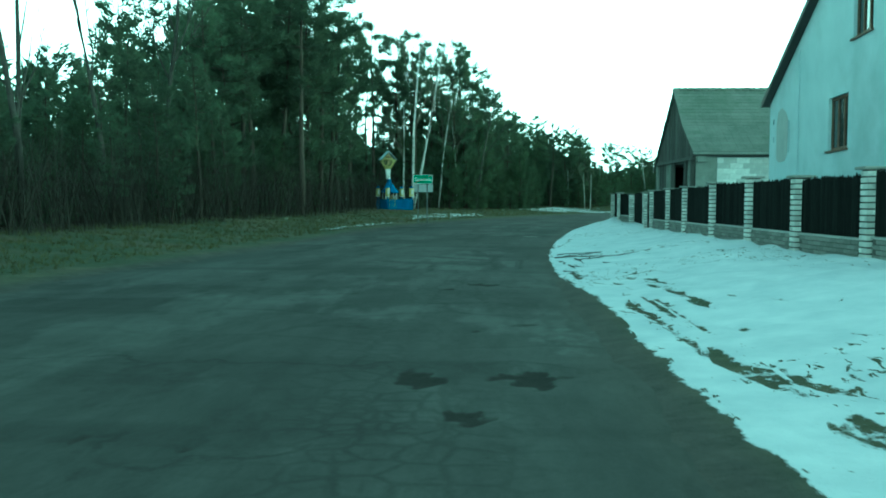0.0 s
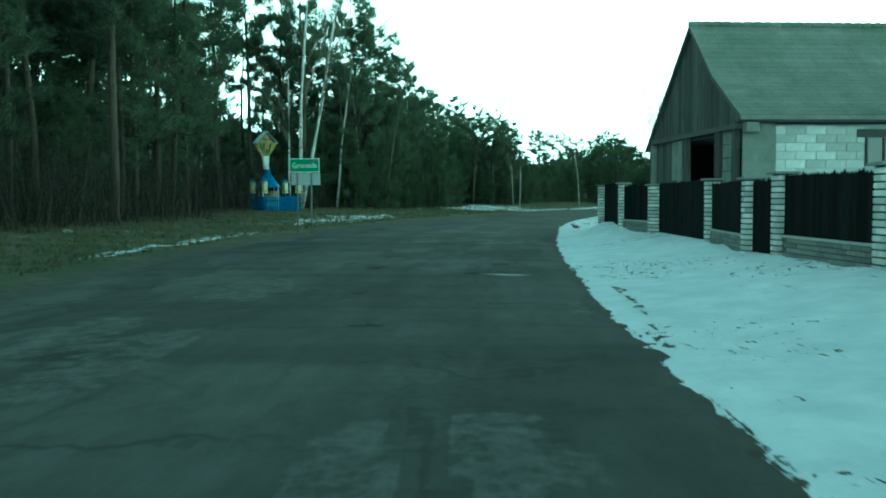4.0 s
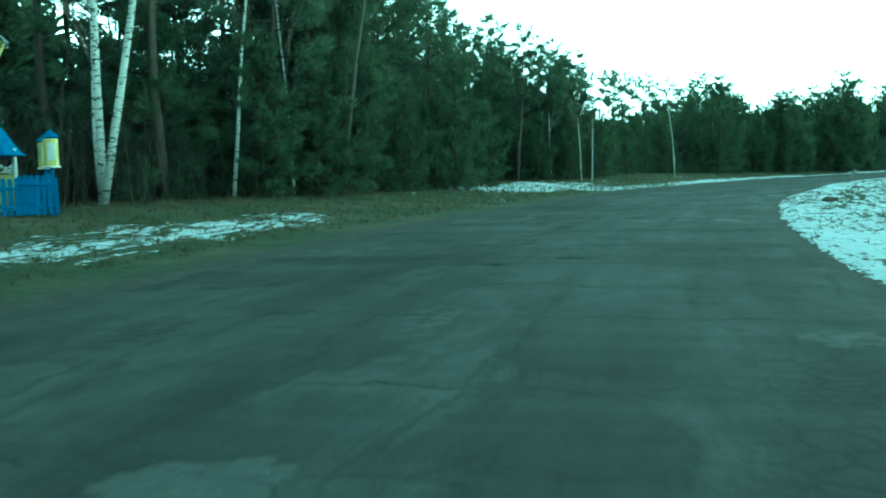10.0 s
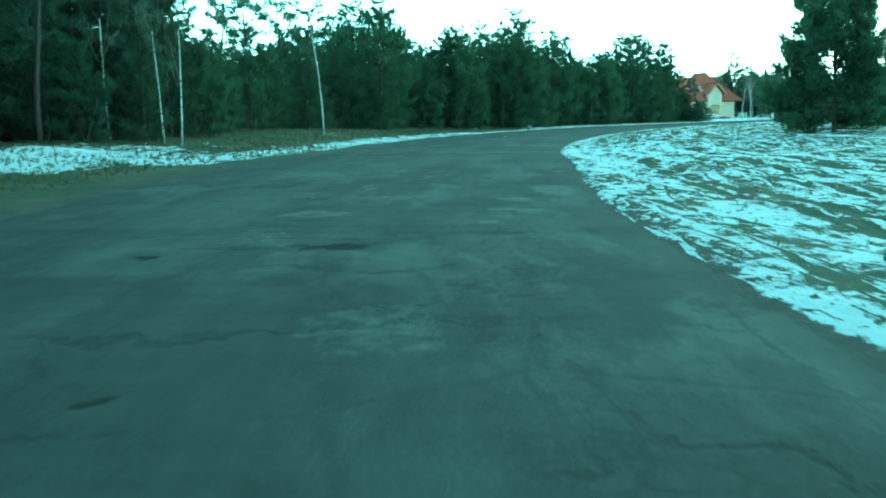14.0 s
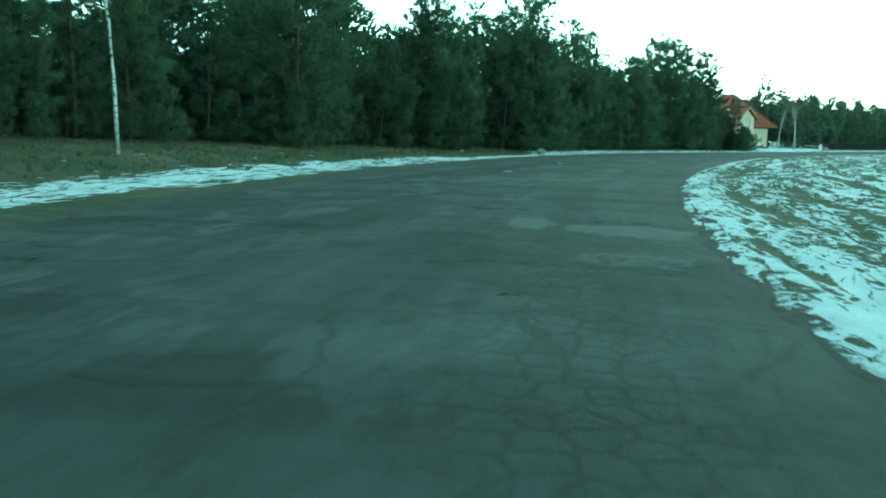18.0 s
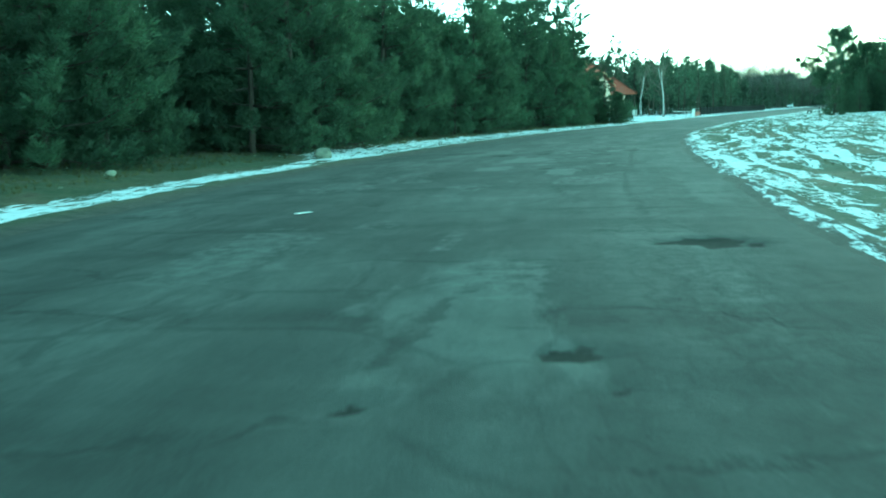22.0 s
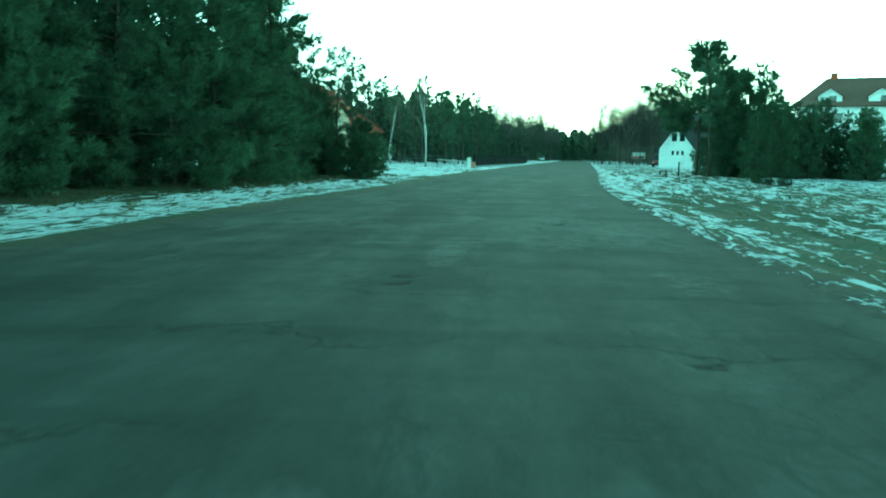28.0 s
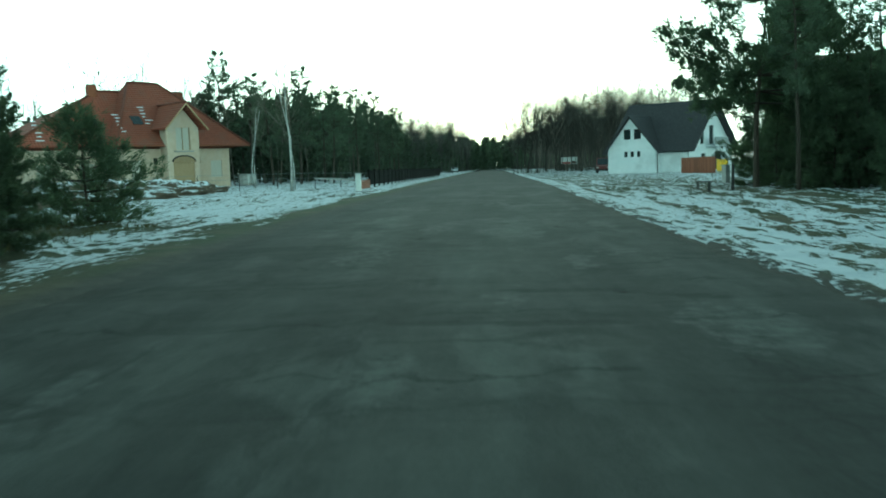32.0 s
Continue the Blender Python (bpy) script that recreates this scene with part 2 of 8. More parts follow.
cols = node(nt, "ShaderNodeTexWave", {"Vector": mapped(nt), "Scale": 1.1, "Distortion": 0.1})
cols.bands_direction = "X"
bump(nt, nt.nodes["Principled BSDF"], calc(nt, "ADD", rows.outputs["Fac"], calc(nt, "MULTIPLY", cols.outputs["Fac"], 0.6)), 0.9, 0.05)
M_RIDGE = surface("clay_ridge_tiles", (0.11, 0.045, 0.032), (0.19, 0.075, 0.05), 4, 0.75, vary=0.1)
M_BLOCKCLAY = surface("cream_hollow_brick", (0.46, 0.36, 0.26), (0.60, 0.50, 0.38), 2, 0.9, grain=30, stain=(0.5, 0.44, 0.36), vary=0.1)
M_BOARD = surface("raw_boards", (0.30, 0.22, 0.12), (0.45, 0.34, 0.2), 2, 0.85, (8, 8, 0.6), vary=0.25)
M_BLACKROOF = surface("dark_roof_tiles", (0.022, 0.022, 0.024), (0.055, 0.053, 0.055), 4, 0.6, grain=20, vary=0.1)
M_BROWNROOF = surface("brown_roof_tiles", (0.075, 0.054, 0.042), (0.15, 0.108, 0.084), 4, 0.7, vary=0.1)
M_REDWOOD = surface("red_brown_boards", (0.14, 0.05, 0.025), (0.26, 0.10, 0.05), 3, 0.7, (8, 8, 0.6), vary=0.25)
M_GAS = surface("gas_yellow", (0.72, 0.46, 0.02), (0.85, 0.58, 0.05), 3, 0.45, relief=0.03, vary=0)
M_STONE = surface("granite_boulder", (0.13, 0.14, 0.09), (0.33, 0.33, 0.26), 4, 0.9, grain=50, stain=(0.13, 0.15, 0.09), vary=0.2)
M_CARWHITE = surface("white_car_paint", (0.70, 0.72, 0.72), (0.78, 0.8, 0.8), 1, 0.25, relief=0.0, vary=0, spec=0.6)
M_CARRED = surface("red_car_paint", (0.10, 0.022, 0.018), (0.14, 0.03, 0.024), 1, 0.3, relief=0.0, vary=0, spec=0.6)
M_TYRE = surface("tyre_rubber", (0.012, 0.012, 0.012), (0.03, 0.03, 0.03), 8, 0.9, vary=0)
M_SNOWPILE = surface("lying_snow", (0.70, 0.73, 0.76), (0.84, 0.86, 0.88), 3, 0.75, grain=30, relief=0.4, vary=0)
M_MUD = surface("dug_soil", (0.07, 0.055, 0.038), (0.17, 0.14, 0.10), 3, 0.95, grain=30, relief=0.8, vary=0.1)
M_PINEBARK = surface("pine_bark", (0.03, 0.025, 0.02), (0.09, 0.074, 0.056), 4, 0.95, (3, 3, 0.7), grain=25, relief=0.9, vary=0.2)
M_TWIG = surface("bare_twigs", (0.034, 0.032, 0.027), (0.095, 0.090, 0.076), 4, 0.95, vary=0.25)
M_BRUSH = surface("dark_brush", (0.018, 0.017, 0.013), (0.052, 0.046, 0.035), 4, 0.95, vary=0.25)
M_PALETWIG = surface("pale_bare_twigs", (0.12, 0.10, 0.08), (0.24, 0.21, 0.17), 4, 0.95, vary=0.2)
# near-black that stands in for the shade inside buildings
M_INNERSHADE = surface("painted_interior_shade", (0.012, 0.012, 0.011), (0.03, 0.03, 0.028), 3, 0.95, vary=0)

M_GLASS, nt, b = material("window_glass", 0.06, 0, 0.6)
b.inputs["Base Color"].default_value = (0.02, 0.028, 0.03, 1)
bump(nt, b, noise_of(nt, mapped(nt), 1.2), 0.05)

M_BIRCH, nt, b = material("birch_bark", 0.75)
v = mapped(nt, (1, 1, 2.6))
marks = ramp(nt, noise_of(nt, v, 5.5, 5, 0.7), [(0.53, (0, 0, 0)), (0.59, (1, 1, 1))])
rough_base = ramp(nt, node(nt, "ShaderNodeSeparateXYZ", {0: mapped(nt)}).outputs[2], [(0.0, (1, 1, 1)), (1.0, (0.15, 0.15, 0.15))])
dark = calc(nt, "MAXIMUM", marks, calc(nt, "MULTIPLY", rough_base, noise_of(nt, v, 6), True))
c = mixc(nt, dark, mixc(nt, noise_of(nt, v, 14), (0.50, 0.50, 0.46), (0.68, 0.68, 0.64)), (0.035, 0.033, 0.03))
nt.links.new(c, b.inputs["Base Color"])
bump(nt, b, marks, 0.4)


def needle_material(name, dark, light):
    m, nt, b = material(name, 0.6, 0, 0.25)
    isl = node(nt, "ShaderNodeNewGeometry").outputs["Random Per Island"]
    r = node(nt, "ShaderNodeObjectInfo").outputs["Random"]
    broad = noise_of(nt, mapped(nt), 0.8, 3)
    c = mixc(nt, calc(nt, "MULTIPLY_ADD", isl, 0.5, calc(nt, "MULTIPLY_ADD", broad, 1.6, -0.55), True), dark, light)
    k = calc(nt, "MULTIPLY_ADD", r, 0.5, 0.75)
    c = mixc(nt, 1.0, c, node(nt, "ShaderNodeCombineColor", {0: k, 1: k, 2: k}).outputs[0], "MULTIPLY")
    nt.links.new(c, b.inputs["Base Color"])
    glow_through = node(nt, "ShaderNodeBsdfTranslucent", {0: mixc(nt, 1.0, c, (1.2, 1.25, 1.0), "MULTIPLY")})
    both = node(nt, "ShaderNodeMixShader", {0: 0.5, 1: b.outputs[0], 2: glow_through.outputs[0]})
    nt.links.new(both.outputs[0], nt.nodes["Material Output"].inputs[0])
    return m


M_NEEDLE = needle_material("pine_needles", (0.060, 0.075, 0.055), (0.125, 0.15, 0.10))
M_NEEDLE_YOUNG = needle_material("young_pine_needles", (0.050, 0.066, 0.044), (0.122, 0.15, 0.09))
M_DRYGRASS = needle_material("dry_grass", (0.045, 0.046, 0.022), (0.125, 0.12, 0.06))

# ---- plan of the road: left and right edge of the asphalt ----
EDGES = [
    (-7.9, -60, -0.2, -60), (-7.4, -25, 0.5, -25), (-7.0, 0, 0.9, 0), (-6.0, 15, 1.9, 13.5), (-4.4, 25, 3.3, 24), (-2.7, 38, 6.0, 37.5), (-0.4, 49.5, 8.6, 47.5),
    (3.0, 60, 11.4, 57.5), (7.0, 71, 15.5, 69), (13.4, 85, 21.4, 81.5), (19.5, 97, 27.5, 91.5), (26, 105.5, 33, 100.5), (34, 117, 40.5, 110.5),
    (43.3, 128, 49.5, 120.5), (53, 138, 58.5, 129.3), (64, 147.5, 68.5, 138.5), (77, 157.3, 82, 149.2), (91, 166, 95, 157.9), (107, 175, 111, 167.7),
    (127, 186.6, 130.5, 178.4), (150, 199.5, 154, 191),
]
ROAD_DIR = Vector((0.876, 0.482))
ed = np.array(EDGES, float)
last = ed[-1]
ed = np.vstack([ed] + [last + np.array([ROAD_DIR.x, ROAD_DIR.y] * 2) * q for q in (40, 90, 160, 300, 420)])


def catmull(p, n):
    q = np.vstack([2 * p[0] - p[1], p, 2 * p[-1] - p[-2]])
    out = []
    for i in range(1, len(q) - 2):
        t = np.linspace(0, 1, n, endpoint=False)[:, None]
        a, b_, c_, d_ = q[i - 1], q[i], q[i + 1], q[i + 2]
        out.append(0.5 * (2 * b_ + (c_ - a) * t + (2 * a - 5 * b_ + 4 * c_ - d_) * t**2 + (3 * b_ - a - 3 * c_ + d_) * t**3))
    return np.vstack(out + [p[-1:]])


fine = catmull(ed, 40)
mid = (fine[:, :2] + fine[:, 2:]) / 2
arc = np.r_[0, np.cumsum(np.hypot(*np.diff(mid, axis=0).T))]
S_END = arc[-1]
STEP = 0.5
S = np.arange(0, S_END, STEP)
CX, CY = np.interp(S, arc, mid[:, 0]), np.interp(S, arc, mid[:, 1])
HALF = np.interp(S, arc, np.hypot(*(fine[:, 2:] - fine[:, :2]).T) / 2)
k5 = np.ones(17) / 17
pad = lambda a: np.convolve(np.r_[a[0] + (a[0] - a[8:0:-1]), a, a[-1] + (a[-1] - a[-2:-10:-1])], k5, "valid")
CX, CY = pad(CX), pad(CY)
TX, TY = np.gradient(CX), np.gradient(CY)
TL = np.hypot(TX, TY)
TX, TY = TX / TL, TY / TL


def to_xy(s, d):
    """The place s metres along the road's middle and d to the right of it."""
    cx, cy, tx, ty = (np.interp(s, S, a) for a in (CX, CY, TX, TY))
    return cx + ty * d, cy - tx * d


def to_sd(x, y):
    i = int(np.argmin((CX - x) ** 2 + (CY - y) ** 2))
    dx, dy = x - CX[i], y - CY[i]
    return S[i] + dx * TX[i] + dy * TY[i], dx * TY[i] - dy * TX[i]


def s_at(x, y):
    return to_sd(x, y)[0]


def waves(x, y, size, seed):
    """Soft, even unevenness of about -1 to 1."""
    r = np.random.RandomState(seed)
    out = np.zeros(np.shape(x))
    for q in range(9):
        a, f, ph = r.uniform(0, 6.28), r.uniform(0.6, 2.2) / size, r.uniform(0, 6.28)
        out = out + np.sin((x * np.cos(a) + y * np.sin(a)) * f * 6.28 + ph)
    return out / 4.5


S_FENCE_END, S_DRIFT = s_at(10, 50), s_at(9.5, 44.8)
RISE_S = np.array([0, s_at(-8, 30), s_at(-3, 50), s_at(-2, 70), s_at(12, 95), s_at(28, 117), s_at(45, 140), s_at(90, 170), 400, 3000])
RISE_L = np.array([0.30, 0.35, 0.45, 0.62, 0.55, 0.85, 0.45, 0.25, 0.1, 0.0])
RISE_R = np.array([0.42, 0.42, 0.42, 0.12, 0.1, 0.1, 0.12, 0.15, 0.1, 0.0])


def sstep(a, b_, v):
    t = np.clip((v - a) / (b_ - a), 0, 1)
    return t * t * (3 - 2 * t)


def ground_z(s, d):
    half = np.interp(s, S, HALF)
    x, y = to_xy(s, d)
    e = np.abs(d) - half + 0.05 * waves(s, d * 0 + np.sign(d) * 50, 6.0, 3) + 0.025 * waves(s, d * 0 + np.sign(d) * 90, 1.3, 4)
    left = np.interp(s, RISE_S, RISE_L) * sstep(0.6, 9, e)
    right = np.interp(s, RISE_S, RISE_R) * sstep(0.1, 4.5, e)
    z = np.where(d < 0, left, right) - 0.16 + 0.10 * sstep(-1.2, -0.5, e) + 0.085 * sstep(-0.5, 0.35, e)
    drift = 0.36 * np.exp(-(((s - S_DRIFT) / 3.0) ** 2)) * sstep(0.4, 1.5, e) * (1 - sstep(6, 10, e)) * (d > 0)
    z = z + drift
    bumps = (0.05 * waves(x, y, 3.1, 5) + 0.025 * waves(x, y, 0.9, 6)) * sstep(0.3, 2.5, e)
    return z + bumps


def gz(x, y):
    s, d = to_sd(x, y)
    return float(ground_z(np.array(s), np.array(d)))


def at(x, y, turn=0.0, sink=0.0, scale=1.0):
    return Matrix.Translation((x, y, gz(x, y) - sink)) @ Matrix.Rotation(radians(turn), 4, "Z") @ Matrix.Scale(scale, 4)


# how much snow lies, side by side with the road
def snow_cover(s, d):
    half = np.interp(s, S, HALF)
    e = np.abs(d) - half
    x, y = to_xy(s, d)
    sy = lambda a, b_: sstep(a, a + 4, s) * (1 - sstep(b_ - 4, b_, s))
    # right: full cover before the fence, streaked field later
    field = np.interp(s, [S_FENCE_END - 2, S_FENCE_END + 8, s_at(22, 80), s_at(35, 100), s_at(60, 130), s_at(85, 150), s_at(110, 165), s_at(150, 185), s_at(220, 230), 900], [1.0, 0.72, 0.57, 0.52, 0.47, 0.46, 0.48, 0.49, 0.55, 0.5])
    bare = 0.32 * (1 - sstep(s_at(2, 10), s_at(3, 15), s))
    right = field * sstep(-0.25, 0.03, e - bare)
    right = np.where((s < S_FENCE_END), right - 0.08 * (s < s_at(1, 15)) * (e < 2.8), right)
    right = right - 0.12 * np.exp(-(((e - 1.0) / 0.7) ** 2)) * sy(s_at(45, 118), s_at(95, 158))
    right = right + 0.15 * np.exp(-(((e - 0.55) / 0.45) ** 2)) * (s > s_at(24, 88)) + 0.12 * np.exp(-(((e - 14) / 5) ** 2)) * (s > s_at(60, 135))
    right = right * (1 - 0.9 * sstep(35, 66, e))
    left = 0.06 + 0 * s
    left = left + 0.62 * np.exp(-(((e - 1.7) / 0.35) ** 2)) * sy(s_at(-4, 34), s_at(0, 52))
    left = left + 0.52 * np.exp(-(((e - 3.4) / 1.6) ** 2)) * sy(s_at(1, 55), s_at(6, 76))
    left = left + 0.30 * np.exp(-(((e - 2.0) / 1.0) ** 2)) * sy(s_at(7, 78), s_at(14, 90))
    left = left + 0.85 * np.exp(-(((x - 13.5) * 0.83 - (y - 97.5) * 0.55) ** 2) / 9) * np.exp(-(((x - 13) * 0.55 + (y - 98) * 0.83) ** 2) / 60) * (e > 0.6)
    left = left + 0.60 * np.exp(-(((e - 1.9) / 1.05) ** 2)) * sy(s_at(17, 96), s_at(48, 136)) + 0.40 * np.exp(-(((e - 1.25) / 0.8) ** 2)) * sy(s_at(45, 131), s_at(63, 148)) + 0.14 * np.exp(-(((e - 1.7) / 0.9) ** 2)) * sy(s_at(45, 133), s_at(62, 149)) + 0.2 * np.exp(-(((e - 4.5) / 2) ** 2)) * sy(s_at(17, 96), s_at(50, 138))
    left = left + 0.60 * np.exp(-(((e - 2.5) / 2.1) ** 2)) * sy(s_at(58, 145), s_at(118, 184)) + 0.28 * np.exp(-(((e - 0.8) / 0.4) ** 2)) * sy(s_at(30, 112), s_at(58, 145)) + 0.24 * np.exp(-(((e - 0.8) / 0.4) ** 2)) * sy(s_at(58, 145), s_at(110, 178))
    left = left + 0.62 * sstep(s_at(112, 180), s_at(124, 188), s) * sstep(0.4, 1.6, e)
    return np.clip(np.where(d < 0, left * sstep(0.15, 0.7, e), right), 0, 1)


# ---- ground: one sheet, fine beside the road and wide towards the horizon ----
gs = np.r_[np.arange(0, 40, 1.0), np.arange(40, s_at(160, 195), 0.4), np.arange(s_at(160, 195), s_at(160, 195) + 240, 3.0)]
gd = np.r_[-75, -60, -48, -38, -30, np.arange(-25, -12, 1.0), np.arange(-12, -2.6, 0.25), -1.5, 0, 1.5, np.arange(2.6, 9, 0.1), np.arange(9, 16, 0.2), np.arange(16, 30, 1.0), 30, 38, 48, 60, 75]
# ---- wheel tracks: packed white lines and churned dark ruts beside the road ----
def near_line(x, y, pts_):
    out = np.full(np.shape(x), 99.0)
    for (ax, ay), (bx, by) in zip(pts_, pts_[1:]):
        ln = (bx - ax) ** 2 + (by - ay) ** 2
        t = np.clip(((x - ax) * (bx - ax) + (y - ay) * (by - ay)) / ln, 0, 1)
        out = np.minimum(out, np.hypot(x - ax - t * (bx - ax), y - ay - t * (by - ay)))
    return out


RNG_RUT = random.Random(23)
RUTS = [
    ([(2.19, 10.52), (2.09, 9.31), (2.03, 8.03), (1.97, 6.82), (1.9, 5.76), (1.91, 5.12)], 0.15),
    ([(2.46, 10.89), (2.34, 8.76), (2.29, 7.62)], 0.12),
    ([(3.14, 13.09), (2.94, 11.13), (2.82, 9.75), (2.75, 8.84)], 0.10),
    ([(2.62, 8.25), (2.61, 7.58)], 0.09),
    ([(2.16, 5.86), (2.17, 5.42), (2.28, 4.77)], 0.20),
    ([(2.13, 5.24), (2.34, 4.94)], 0.20),
    ([(1.91, 4.16), (1.96, 3.81)], 0.26),
    ([(1.72, 4.26), (1.71, 3.89)], 0.13),
    ([(1.9, 4.41), (2.08, 4.06)], 0.10),
    ([(1.91, 5.12), (1.99, 4.72)], 0.10),
    ([(2.37, 12.57), (2.78, 12.88)], 0.16),
    ([(2.36, 16.25), (2.19, 13.91)], 0.14),
    ([(1.65, 8.66), (1.66, 8.16)], 0.09),
    ([(2.46, 5.42), (2.53, 5.25)], 0.09),
    ([(2.59, 17.86), (2.87, 18.06), (3.16, 18.32)], 0.11), ([(2.58, 18.58), (2.56, 18.01), (2.45, 17.29)], 0.11),
    ([(3.4, 19.85), (3.81, 20.14)], 0.07), ([(3.94, 18.73), (4.23, 18.73)], 0.08), ([(4.7, 29.78), (4.3, 27.8), (3.9, 25.88), (3.5, 24.6), (3.27, 23.85)], 0.15), ([(2.8, 16.62), (2.96, 16.62)], 0.07), ([(2.2, 16.2), (2.2, 15.2)], 0.08),
]

# churned spots between the tracks
for q in range(44):
    cx, cy = RNG_RUT.uniform(2.1, 3.6), RNG_RUT.uniform(9.0, 14.2)
    RUTS.append(([(cx, cy), (cx + RNG_RUT.uniform(-0.12, 0.12), cy + RNG_RUT.uniform(-0.25, 0.25))], RNG_RUT.uniform(0.06, 0.12)))


def wheel_tracks(s, d):
    x, y = to_xy(s, d)
    e = np.abs(d) - np.interp(s, S, HALF)
    out = np.zeros(s.shape)
    box = (x > 0) & (x < 9) & (y > 1) & (y < 30)
    xx, yy = x[box], y[box]
    got = np.zeros(xx.shape)
    for pts_, w in RUTS:
        got = np.maximum(got, 1 - sstep(w * 0.2, w * 0.95, near_line(xx, yy, pts_) + 0.04 * waves(xx, yy, 0.4, 31)))
    out[box] = -0.9 * got
    r = np.random.RandomState(17)
    for q in range(130):
        left = q % 5 == 4
        s0 = r.uniform(s_at(112, 180), s_at(170, 210)) if left else r.uniform(S_FENCE_END + 6, s_at(150, 190))
        e0, ln = 0.35 + r.exponential(3.2), r.uniform(6, 24)
        bend, amp, ph = r.normal(0, 0.012), r.uniform(0, 0.3), r.uniform(0, 6)
        slope = r.choice([0, 0, 0, 1]) * r.normal(0, 0.4)
        i0, i1 = np.searchsorted(gs, [s0 - ln / 2, s0 + ln / 2])
        ss, ee = s[i0:i1] - s0, e[i0:i1]
        w = r.uniform(0.09, 0.17)
        on = (d[i0:i1] < 0) if left else (d[i0:i1] > 0)
        sign = 0.75 if r.uniform() < 0.62 else -0.7
        fade = np.clip(1.6 - np.abs(ss) / ln * 3.0, 0, 1)
        for off in (0, 1.5):
            c_ = e0 + off + slope * ss + bend * ss**2 + amp * np.sin(ss * 0.4 + ph)
            out[i0:i1] += sign * fade * on * (1 - sstep(w * 0.5, w * 1.3, np.abs(ee - c_))) * (ee > 0.25)
    return np.clip(out, -1.2, 0.9)


GS, GD = np.meshgrid(gs, gd, indexing="ij")
gx, gy = to_xy(GS, GD)
TRACK = wheel_tracks(GS, GD)
gzz = ground_z(GS, GD) - 0.03 * np.abs(TRACK)
ni, nj = GS.shape
gverts = np.stack([gx, gy, gzz], -1).reshape(-1, 3)
ids = np.arange(ni * nj).reshape(ni, nj)
gfaces = np.stack([ids[:-1, :-1], ids[:-1, 1:], ids[1:, 1:], ids[1:, :-1]], -1).reshape(-1, 4)[:, ::-1]
ring = np.r_[ids[0, :], ids[1:, -1], ids[-1, -2::-1], ids[-2:0:-1, 0]][::-1]
far_ring = [(150 + 2600 * math.cos(a), 170 + 2600 * math.sin(a)) for a in np.linspace(0, 2 * math.pi, 49)[:-1]]
from mathutils.geometry import delaunay_2d_cdt  # noqa: E402

pts = [Vector((float(gverts[i][0]), float(gverts[i][1]))) for i in ring] + [Vector(p) for p in far_ring]
nr = len(ring)
eds = [(i, (i + 1) % nr) for i in range(nr)] + [(nr + i, nr + (i + 1) % 48) for i in range(48)]
cv, ce, cf, co, _, _ = delaunay_2d_cdt(pts, eds, [], 0, 1e-4)
inside = [Vector((float(gverts[i][0]), float(gverts[i][1]))) for i in ring]
ixy = np.array([(p.x, p.y) for p in inside])


def in_strip(px_, py_):
    x0, y0 = ixy[:, 0], ixy[:, 1]
    x1, y1 = np.roll(x0, -1), np.roll(y0, -1)
    hit = ((y0 > py_) != (y1 > py_)) & (px_ < (x1 - x0) * (py_ - y0) / (y1 - y0 + 1e-12) + x0)
    return bool(hit.sum() % 2)


extra, remap = [], {}
for i, orig in enumerate(co):
    if orig and orig[0] < nr:
        remap[i] = int(ring[orig[0]])
    else:
        remap[i] = len(gverts) + len(extra)
        extra.append((cv[i].x, cv[i].y, 0.0))
outer = []
for f in cf:
    cx_, cy_ = sum(cv[i].x for i in f) / len(f), sum(cv[i].y for i in f) / len(f)
    if not in_strip(cx_, cy_) and math.hypot(cx_ - 150, cy_ - 170) < 2600:
        outer.append(tuple(remap[i] for i in f))

M_GROUND, nt, b = material("verge_ground", 0.9, 0, 0.2)
uv = node(nt, "ShaderNodeUVMap").outputs[0]
cover = node(nt, "ShaderNodeAttribute")
cover.attribute_name = "snow"
wood = node(nt, "ShaderNodeAttribute")
wood.attribute_name = "forest"
pos = node(nt, "ShaderNodeNewGeometry").outputs["Position"]
streak = node(nt, "ShaderNodeMapping", {0: uv, 3: (0.4, 1.0, 1.0)}).outputs[0]
clump = node(nt, "ShaderNodeMapping", {0: uv, 3: (0.5, 1.0, 1.0)}).outputs[0]
tr1 = noise_of(nt, streak, 1.3, 9, 0.7, 0.12)
tr2 = noise_of(nt, clump, 3.6, 8, 0.7, 0.1)
tr3 = noise_of(nt, pos, 8.0, 8, 0.75, 0.1)
mixn = calc(nt, "ADD", calc(nt, "MULTIPLY", tr1, 0.40), calc(nt, "ADD", calc(nt, "MULTIPLY", tr2, 0.36), calc(nt, "MULTIPLY", tr3, 0.24)))
track = node(nt, "ShaderNodeAttribute")
track.attribute_name = "track"
level = calc(nt, "SUBTRACT", calc(nt, "MULTIPLY_ADD", mixn, 3.0, -1.0), calc(nt, "SUBTRACT", 1.0, cover.outputs["Fac"]))
level = calc(nt, "MULTIPLY_ADD", track.outputs["Fac"], 0.55, level)
def fine_lines(turn, size, width):
    """Thin wandering lines, as wheels leave them."""
    v_ = node(nt, "ShaderNodeMapping", {0: uv, 2: (0, 0, radians(turn)), 3: (0.13, 1.0, 1.0)}).outputs[0]
    n_ = noise_of(nt, v_, size, 2, 0.5, 0.25)
    return calc(nt, "LESS_THAN", calc(nt, "ABSOLUTE", calc(nt, "SUBTRACT", n_, 0.5)), width)


